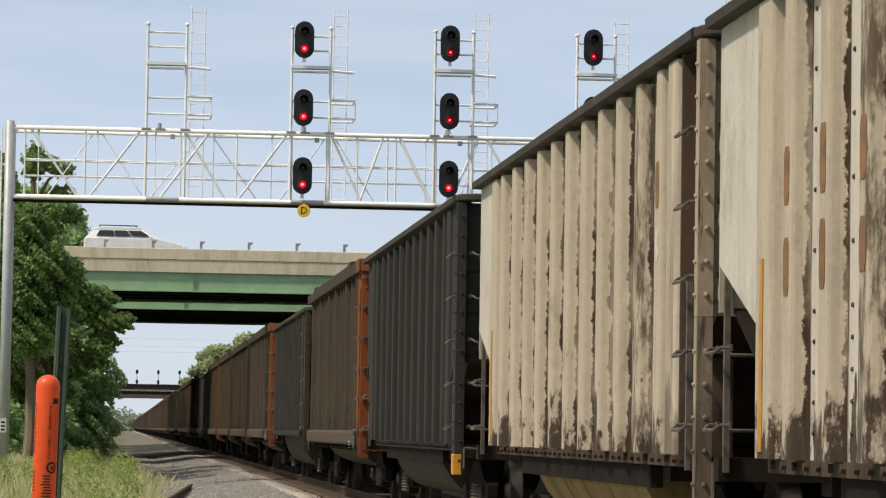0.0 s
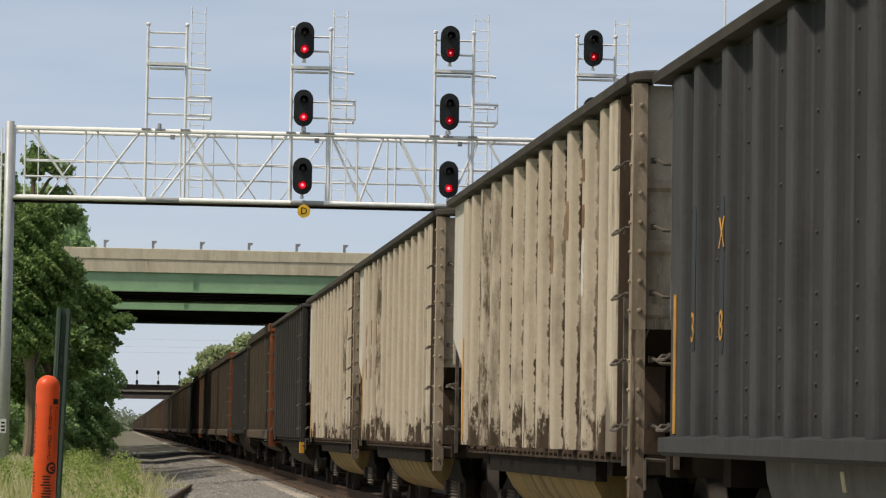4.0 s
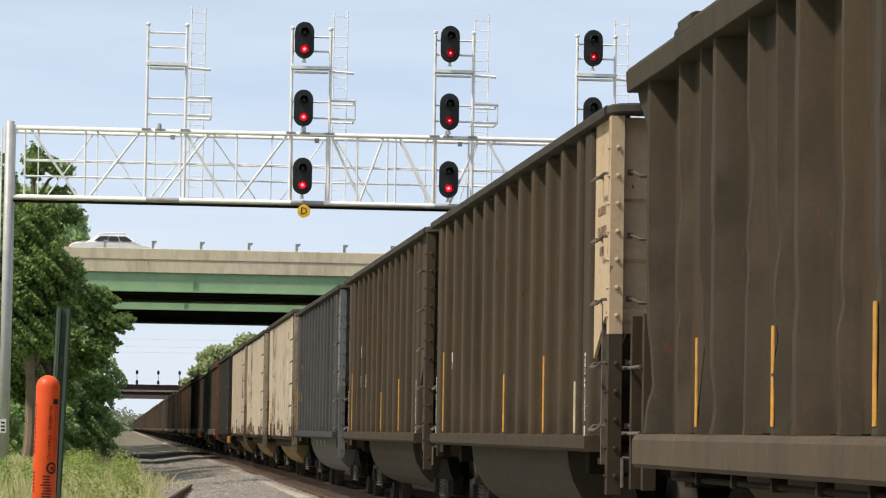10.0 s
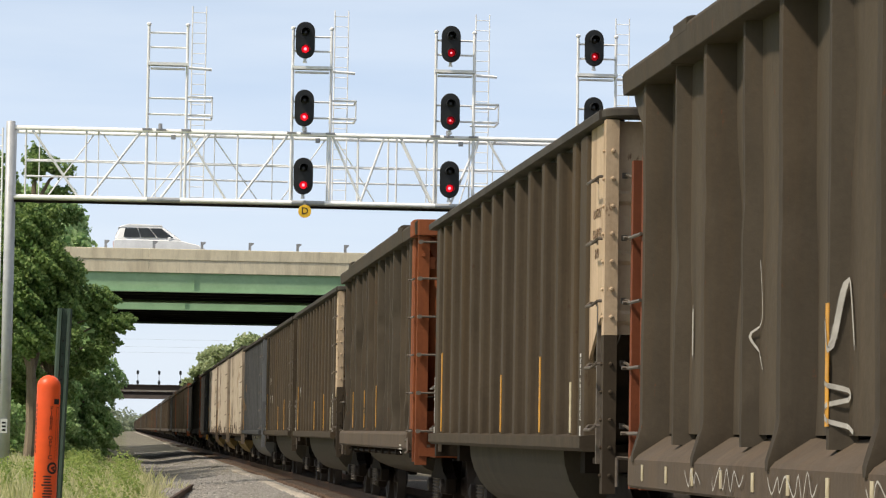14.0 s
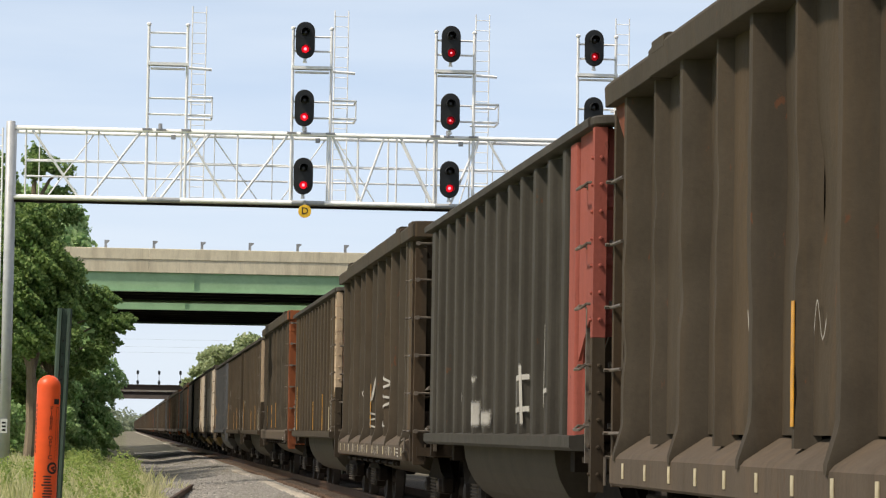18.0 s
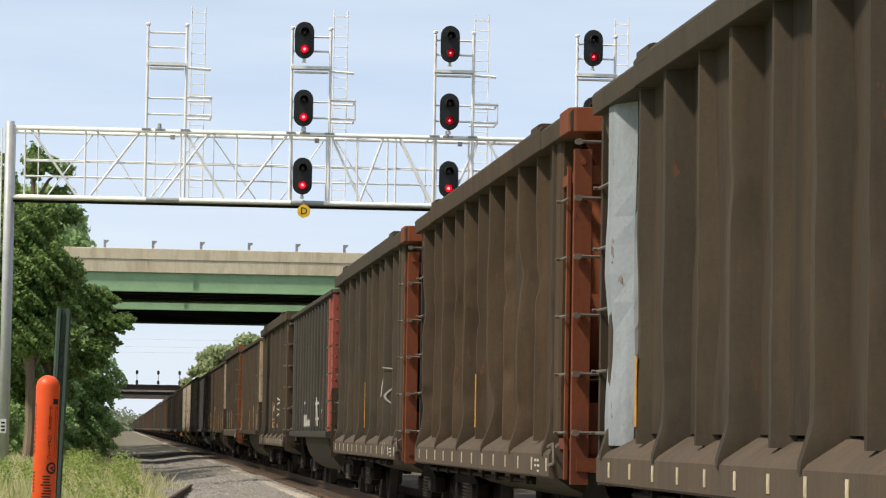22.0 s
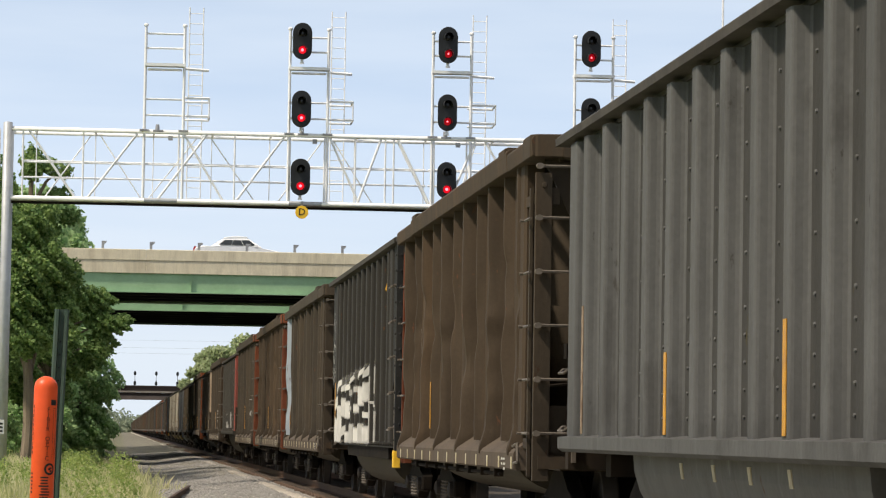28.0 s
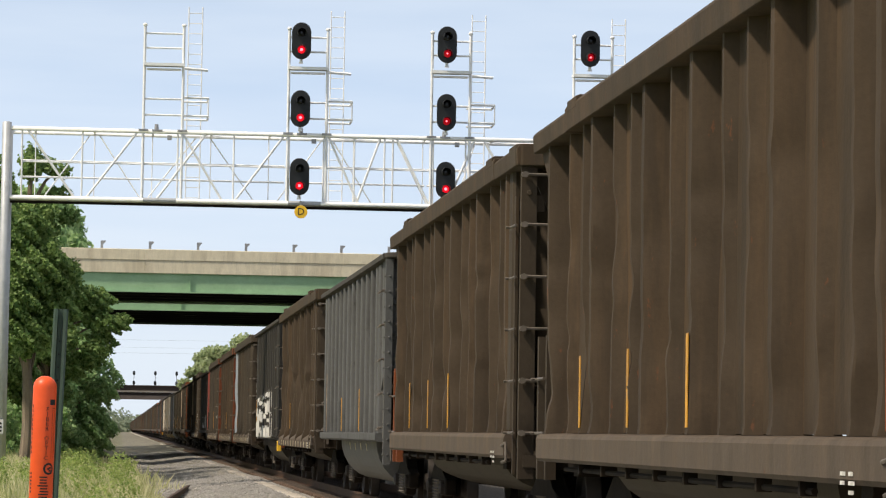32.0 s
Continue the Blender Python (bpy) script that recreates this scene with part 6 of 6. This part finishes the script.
# label, colour, kind, length, lane y, time, x of its middle then, speed
TRAFFIC = [
    ("white_suv", "white sport utility vehicle with dark roof rails", WHITE, "suv", 4.8, 151.6, 0.2, 4.1, 18.9),
    ("white_sedan", "white saloon car with tinted windows", WHITE, "sedan", 4.7, 153.4, 10.2, 4.2, 23.2),
    ("white_sedan", "white saloon car with dark windows", WHITE, "sedan", 4.7, 152.4, 13.0, 4.2, 20.4),
    ("white_hatchback", "white hatchback car crossing the bridge", WHITE, "van", 4.3, 152.0, 14.1, 3.4, 20.0),
    ("white_sedan", "white saloon car in the far lane", WHITE, "sedan", 4.6, 153.6, 16.5, 8.2, 22.5),
    ("white_sedan", "white saloon car driving fast", WHITE, "sedan", 4.7, 153.2, 20.1, 4.6, 30.0),
    ("white_minivan", "white people carrier with dark windows", WHITE, "van", 4.9, 154.4, 23.4, 4.9, 23.3),
    ("teal_sedan", "dark teal saloon car with black windows", TEAL, "sedan", 4.7, 152.6, 24.9, 6.0, 25.5),
    ("silver_sedan", "silver-grey saloon car in the far lane", SILVER, "sedan", 4.5, 153.8, 25.1, 5.6, 25.0),
    ("white_sedan", "white saloon car with black windows", WHITE, "sedan", 4.6, 153.6, 28.0, 5.5, 23.0),
    ("silver_van", "silver people carrier with dark windows", SILVER, "van", 4.7, 153.6, 29.6, 5.6, 24.5),
]
DRIVES = []
for nm, lab, colour, kd, ln, lane, t0, xm, speed in TRAFFIC:
    DRIVES.append((vehicle(nm, lab, colour, kd, ln), lane, t0, xm, speed))


# ================= marker post and sign post near the camera =================
mk = thing("cable_marker", pose(-.335, 14.2, 0), "orange domed plastic fibre-optic marker post", "marker post")
mk.matrix_basis = pose(-.360, 14.2, .016, 0, 1.0, 0)
bm = bmesh.new()
lathe(bm, [(.0515, -.42), (.0515, 1.36)] + [(.0515 * math.cos(a), 1.36 + .05 * math.sin(a)) for a in np.linspace(.15, 1.5, 8)], 28)
part("tube", bm, M["orange"], mk, smooth=True)


def wrapped(name, me, parent, radius, turn, z, spin, label=""):
    """Bend a flat mesh round the tube."""
    for v in me.vertices:
        p = Matrix.Rotation(radians(spin), 3, "Z") @ v.co
        ang = radians(turn) + p.x / radius
        v.co = (radius * math.sin(ang), -radius * math.cos(ang), z + p.y)
    ob = placed(name, me, parent)
    if label:
        ob["label"] = label


def bars(name, rows):
    bm = bmesh.new()
    for x0, x1, z0, z1 in rows:
        n = max(1, int((x1 - x0) / .006))
        for i in range(n):
            a, c = x0 + (x1 - x0) * i / n, x0 + (x1 - x0) * (i + 1) / n
            bm.faces.new([bm.verts.new(p) for p in ((a, z0, 0), (c, z0, 0), (c, z1, 0), (a, z1, 0))])
    return mesh_of(bm, name, M["ink"])


for k, ch in enumerate("FIBER OPTIC"):
    if ch != " ":
        wrapped("letter", lettering(ch, .027, "letter", M["ink"]), mk, .0522, 19, 1.263 - .0212 * k, 0, "black letter of the words down the tube")
wrapped("unreadable_bars", bars("bars", [(-.015, .015, -.012, .012)]), mk, .0522, 47, 1.295, 0)
rnd = random.Random(5)
wrapped("unreadable_bars", bars("bars", [(-.026 + rnd.uniform(0, .012), .026 - rnd.uniform(0, .012), -.0125 * k, -.0125 * k + .006) for k in range(8)]), mk, .0522, 12, .965, 0)
wrapped("unreadable_bars", bars("bars", [(-.004, .004, -.02 * k, -.02 * k + .013) for k in range(11)]), mk, .0522, -66, 1.27, 0)
wrapped("unreadable_bars", bars("bars", [(-.006, .006, -.016 * k, -.016 * k + .008) for k in range(6)]), mk, .0522, -60, .98, 0)
wrapped("unreadable_bars", bars("bars", [(-.008, -.0068, -.115, .105), (.0068, .008, -.115, .105), (-.008, .008, .103, .105)]), mk, .0522, 55, 1.165, 0)
bm = bmesh.new()
for i in range(20):
    a0, a1 = 2 * math.pi * i / 20, 2 * math.pi * (i + 1) / 20
    bm.faces.new([bm.verts.new((r * math.cos(a), r * math.sin(a), 0)) for r, a in ((.026, a0), (.026, a1), (.017, a1), (.017, a0))])
for dx, dz in ((-.008, 0), (.0, .004), (.0, -.008)):
    bm.faces.new([bm.verts.new(p) for p in ((dx, dz - .004, 0), (dx + .012, dz - .004, 0), (dx + .012, dz + .004, 0), (dx, dz + .004, 0))])
wrapped("warning_ring", mesh_of(bm, "ring", M["ink"]), mk, .0522, 36, 1.005, 0)

sp = thing("channel_post", pose(-.347, 15.0, 0, 0, 1.9, 0), "green-grey steel U-channel sign post, leaning", "post")
bm = bmesh.new()
prism(bm, [(-.034, -.012), (-.026, -.018), (-.014, -.018), (-.010, .012), (.010, .012), (.014, -.018), (.026, -.018), (.034, -.012), (.034, -.008), (.017, -.012), (.013, .018), (-.013, .018), (-.017, -.012), (-.034, -.008)], "z", -.45, 1.75)
part("channel", bm, M["post_green"], sp)
bm = bmesh.new()
for k in range(26):
    lathe(bm, [(.0045, .0), (.0045, -.003)], 8, "y", (0, .0115, .1 + .06 * k))
part("bolt_holes", bm, M["ink"], sp)

# a loose rail length lying on the path's edge
old = thing("loose_rail", pose(1.38, 77, -.42, 0, 0, -2.7), "rusty length of rail lying in the gravel", "rail")
bm = bmesh.new()
prism(bm, [(-.07, -.02), (.07, -.02), (.07, .0), (.012, .015), (.012, .11), (.036, .12), (.036, .16), (-.036, .16), (-.036, .12), (-.012, .11), (-.012, .015), (-.07, .0)], "y", -9.5, 8.8)
part("rail_length", bm, M["rail"], old)


# ================= trees =================
def leaves(name, clumps, count, size, seed, material):
    """Leaf blades scattered over ragged clumps: (x, y, z, rx, rz, weight)."""
    rg = np.random.default_rng(seed)
    wts = np.array([c[3] ** 2 * c[4] for c in clumps])
    pick = rg.choice(len(clumps), count, p=wts / wts.sum())
    cl = np.array(clumps)[pick]
    d = rg.normal(size=(count, 3))
    d /= np.linalg.norm(d, axis=1)[:, None]
    rad = rg.uniform(.45, 1.0, count) ** .6 * (1 + .22 * np.sin(d[:, 0] * 9 + d[:, 2] * 7 + pick))
    c = cl[:, :3] + d * rad[:, None] * cl[:, [3, 3, 4]]
    sz = size * rg.uniform(.6, 1.35, count)
    u = rg.normal(size=(count, 3))
    u[:, 2] -= .3
    u /= np.linalg.norm(u, axis=1)[:, None]
    nrm = d + rg.normal(size=(count, 3)) * .7 + np.array([0, 0, .5])
    v = np.cross(nrm, u)
    v /= np.linalg.norm(v, axis=1)[:, None]
    k = np.cross(u, v)
    p0, p2 = c - u * sz[:, None] * .6, c + u * sz[:, None] * .6
    p1, p3 = c + v * sz[:, None] * .42 + k * sz[:, None] * .12, c - v * sz[:, None] * .42 + k * sz[:, None] * .12
    verts = np.stack([p0, p1, p2, p3], 1).reshape(-1, 3)
    idx = np.arange(count) * 4
    tri = np.concatenate([np.stack([idx, idx + 1, idx + 2], 1), np.stack([idx, idx + 2, idx + 3], 1)])
    me = bpy.data.meshes.new(name)
    me.vertices.add(len(verts))
    me.vertices.foreach_set("co", verts.ravel())
    me.loops.add(tri.size)
    me.loops.foreach_set("vertex_index", tri.ravel().astype(np.int32))
    me.polygons.add(len(tri))
    me.polygons.foreach_set("loop_start", np.arange(0, tri.size, 3, dtype=np.int32))
    me.update(calc_edges=True)
    me.materials.append(material)
    return me


def tree(x, y, height, spread, seed, label, count=9000, size=.2, base=.25, material="leaf", name="broadleaf_tree", extra=(), lean=0):
    t = thing(name, pose(x, y, -.25), label, "tree")
    rd = random.Random(seed)
    clumps = []
    for i in range(46 if count > 7500 else 26):
        f = rd.uniform(base, .95)
        wide = spread * (math.sin(math.pi * min(1, max(.06, (f - base * .6) / (1.08 - base * .6)))) ** .7)
        a, r = rd.uniform(0, 2 * math.pi), wide * rd.uniform(.35, .95)
        clumps.append((r * math.cos(a) + lean * f, r * math.sin(a), height * f, rd.uniform(.17, .32) * spread, rd.uniform(.15, .27) * spread))
    clumps.append((lean, 0, height * .95, spread * .25, height * .06))
    clumps += [c for c in extra]
    bm = bmesh.new()
    bend = [(0, 0, -.4)]
    for k in range(1, 7):
        f = k / 6
        bend.append((lean * f * .8 + rd.uniform(-.12, .12), rd.uniform(-.12, .12), height * .85 * f))
    r0 = height * .022
    for k, (p, q) in enumerate(zip(bend, bend[1:])):
        tube(bm, p, q, r0 * (1 - .15 * k), 9, r0 * (1 - .15 * (k + 1)))
    part("trunk", bm, M["bark"], t)
    for c in clumps[::2 if count > 7500 else 5]:
        bm = bmesh.new()
        f = max(.15, min(.95, c[2] / (height * .85) - .15))
        k = min(5, int(f * 6))
        p = Vector(bend[k]).lerp(Vector(bend[k + 1]), f * 6 - k)
        mid = p.lerp(Vector(c[:3]), .55) + Vector((0, 0, .12 * height * .2))
        tube(bm, p, mid, r0 * .36, 6, r0 * .22)
        tube(bm, mid, c[:3], r0 * .22, 6, r0 * .06)
        part("limb", bm, M["bark"], t)
    cr = new("crown", leaves("crown", clumps, count, size, seed, M[material]))
    cr.parent = t
    return t


tree(-4.45, 113, 10.4, 2.25, 21, "leafy green sycamore by the signal bridge", 56000, .115, .3)
tree(-2.75, 119, 7.7, 1.95, 22, "leafy tree with branches reaching over the path", 46000, .115, .32,
     extra=((2.2, 0, 5.3, .8, .4), (2.65, .1, 5.4, .35, .25), (1.6, .2, 6.1, .8, .5), (1.9, 0, 4.6, .6, .5)))
tree(-3.1, 104.5, 10.5, 1.5, 31, "slim tree with a bare pale trunk", 52000, .115, .40, extra=((.1, -.7, 4.4, .9, .7), (-.3, -.7, 5.5, 1.0, .8), (.3, -.8, 6.6, 1.0, .8), (-.2, -.7, 7.8, .9, .8), (.9, -.3, 5.2, .8, .7), (1.0, -.3, 6.4, .7, .7), (-1.1, -.4, 5.0, .9, .9), (-1.0, -.4, 6.8, .9, .9)))
tree(-6.6, 108, 11.6, 2.9, 23, "tall leafy tree beside the line", 30000, .14, .25)
tree(-7.2, 126, 10.5, 2.8, 26, "leafy tree in the lineside row", 8000, .22, .25)
tree(-4.6, 131, 9.2, 2.5, 27, "leafy tree in the lineside row", 16000, .18, .2)
tree(-1.75, 127, 5.0, 1.55, 24, "dark leafy thicket beside the path", 34000, .115, .05, "leaf_dark", "thicket",
     extra=((-.6, 0, 1.0, 1.2, 1.0), (.5, 0, 1.2, 1.0, .9), (1.0, .2, 3.2, .7, .9)))
tree(-3.4, 124, 4.6, 1.7, 25, "dark leafy thicket beneath taller trees", 22000, .12, .05, "leaf_dark", "thicket", extra=((0, 0, 1.0, 1.5, 1.0),))
tree(-5.4, 118, 3.6, 1.7, 28, "dark leafy thicket beneath taller trees", 8000, .17, .05, "leaf_dark", "thicket", extra=((0, 0, 1.0, 1.5, 1.0),))
tree(-1.9, 140, 3.2, 1.2, 29, "low bush beside the path", 12000, .11, .05, "leaf", "bush", extra=((.3, 0, .6, 1.0, .6),))
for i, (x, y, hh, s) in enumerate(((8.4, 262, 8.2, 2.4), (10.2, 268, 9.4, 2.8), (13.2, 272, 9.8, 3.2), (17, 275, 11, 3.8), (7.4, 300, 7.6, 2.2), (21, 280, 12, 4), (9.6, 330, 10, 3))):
    tree(x, y, hh, s, 50 + i, "leafy tree beyond the overpass, paled for haze", 15000, .26, .06, "leaf_far")
# unseen tree row, placed so its shadow darkens the train beyond the overpass
for i in range(10):
    tree(-6.9 + .5 * math.sin(i * 2.3), 196 + 10.5 * i, min(22.5, .076 * (196 + 10.5 * i) + .8), 4.6, 70 + i, "unseen tall tree added to shade the far train", 8000, .5, .1, "leaf_dark")
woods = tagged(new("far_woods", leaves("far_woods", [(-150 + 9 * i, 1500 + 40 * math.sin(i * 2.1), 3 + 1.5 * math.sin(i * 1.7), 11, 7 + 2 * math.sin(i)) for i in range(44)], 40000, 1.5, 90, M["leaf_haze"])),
                "belt of far woods on the horizon, paled for haze", "woods", kind="stuff")


# ================= grass, weeds and loose stones =================
def blades(name, n, area, hgt, width, seed, material):
    rg = np.random.default_rng(seed)
    x0, x1, y0, y1 = area
    y = y0 + (y1 - y0) * rg.uniform(0, 1, n) ** 1.2
    edge = .15 + .55 * np.sin(y * .35) * np.sin(y * .11 + 1) + .7 * np.clip((92 - y) / 22, 0, 1)
    x = x0 + (x1 + edge - x0) * rg.uniform(0, 1, n)
    patch = .65 + .35 * np.sin(x * 2.3 + y * .7) * np.sin(y * .45 + x)
    h = hgt * rg.uniform(.45, 1.1, n) * patch * np.clip((x1 + edge + .25 - x) / .8, .25, 1)
    z = np.array([ground_height(a, b) for a, b in zip(x, y)]) - .02
    a = rg.uniform(0, 2 * np.pi, n)
    dx, dy = np.cos(a) * width, np.sin(a) * width
    lx, ly = rg.normal(0, .22, n) * h, rg.normal(0, .22, n) * h
    P0 = np.stack([x - dx, y - dy, z], 1)
    P1 = np.stack([x + dx, y + dy, z], 1)
    P2 = np.stack([x + dx * .7 + lx * .4, y + dy * .7 + ly * .4, z + h * .6], 1)
    P3 = np.stack([x + lx, y + ly, z + h], 1)
    verts = np.stack([P0, P1, P2, P3], 1).reshape(-1, 3)
    i = np.arange(n) * 4
    tri = np.concatenate([np.stack([i, i + 1, i + 2], 1), np.stack([i, i + 2, i + 3], 1)])
    return pydata(name, verts.tolist(), tri.tolist(), M[material])


tagged(new("grass", blades("grass", 36000, (-4.6, .3, 44, 140), .62, .011, 5, "grass")), "tall lime-green summer grass beside the path", "grass", kind="stuff")
tall = blades("tall_weeds", 700, (-.3, .9, 86, 100), .8, .008, 15, "grass")
tagged(new("tall_weeds", tall), "tall seeding weed stalks at the path's edge", "weeds", kind="stuff")
tagged(new("weeds", leaves("weeds", [(random.Random(i).uniform(-3.6, .2), 50 + 1.6 * i, -.1 + .12 * (i % 4), .35, .35) for i in range(46)], 16000, .05, 7, M["weed"])), "bushy roadside weeds among the grass", "weeds", kind="stuff")


def stones():
    rg = np.random.default_rng(8)
    n = 20000
    y = 66 + 150 * rg.uniform(0, 1, n) ** 1.5
    x = rg.uniform(.6, 4.15, n)
    r = rg.uniform(.012, .042, n)
    z = np.array([max(ground_height(a, b), -.62 + .507 * max(0, min(.75, a - 3.03)) if a > 3.03 else -9) for a, b in zip(x, y)]) + r * .3
    base = np.array([(1, 0, -.2), (-.3, .9, 0), (-.9, -.4, .1), (.2, -.8, .2), (.1, .1, .8)])
    tri = np.array([(0, 1, 4), (1, 2, 4), (2, 3, 4), (3, 0, 4)])
    jit = base[None] * rg.uniform(.7, 1.3, (n, 5, 1)) * r[:, None, None]
    verts = (np.stack([x, y, z], 1)[:, None] + jit).reshape(-1, 3)
    faces = (tri[None] + (np.arange(n) * 5)[:, None, None]).reshape(-1, 3)
    tagged(new("loose_stones", pydata("loose_stones", verts.tolist(), faces.tolist(), M["stone"])), "loose pale stones strewn on the gravel path", "stones", kind="stuff")


stones()


# ================= what moves =================
def motions():
    for car in CARS:
        x, y, z = car.location
        walk(car, [(t, pose(x, y + RUN * t + PUSH * t * t, z)) for t in (0, 4, 8, 12, 16, 20, 24, 28, 32)])
    for v, lane, t0, xm, speed in DRIVES:
        walk(v, [(t, pose(xm + speed * (t - t0), lane, 8.96)) for t in (0, 8, 16, 24, 32)])


motions()
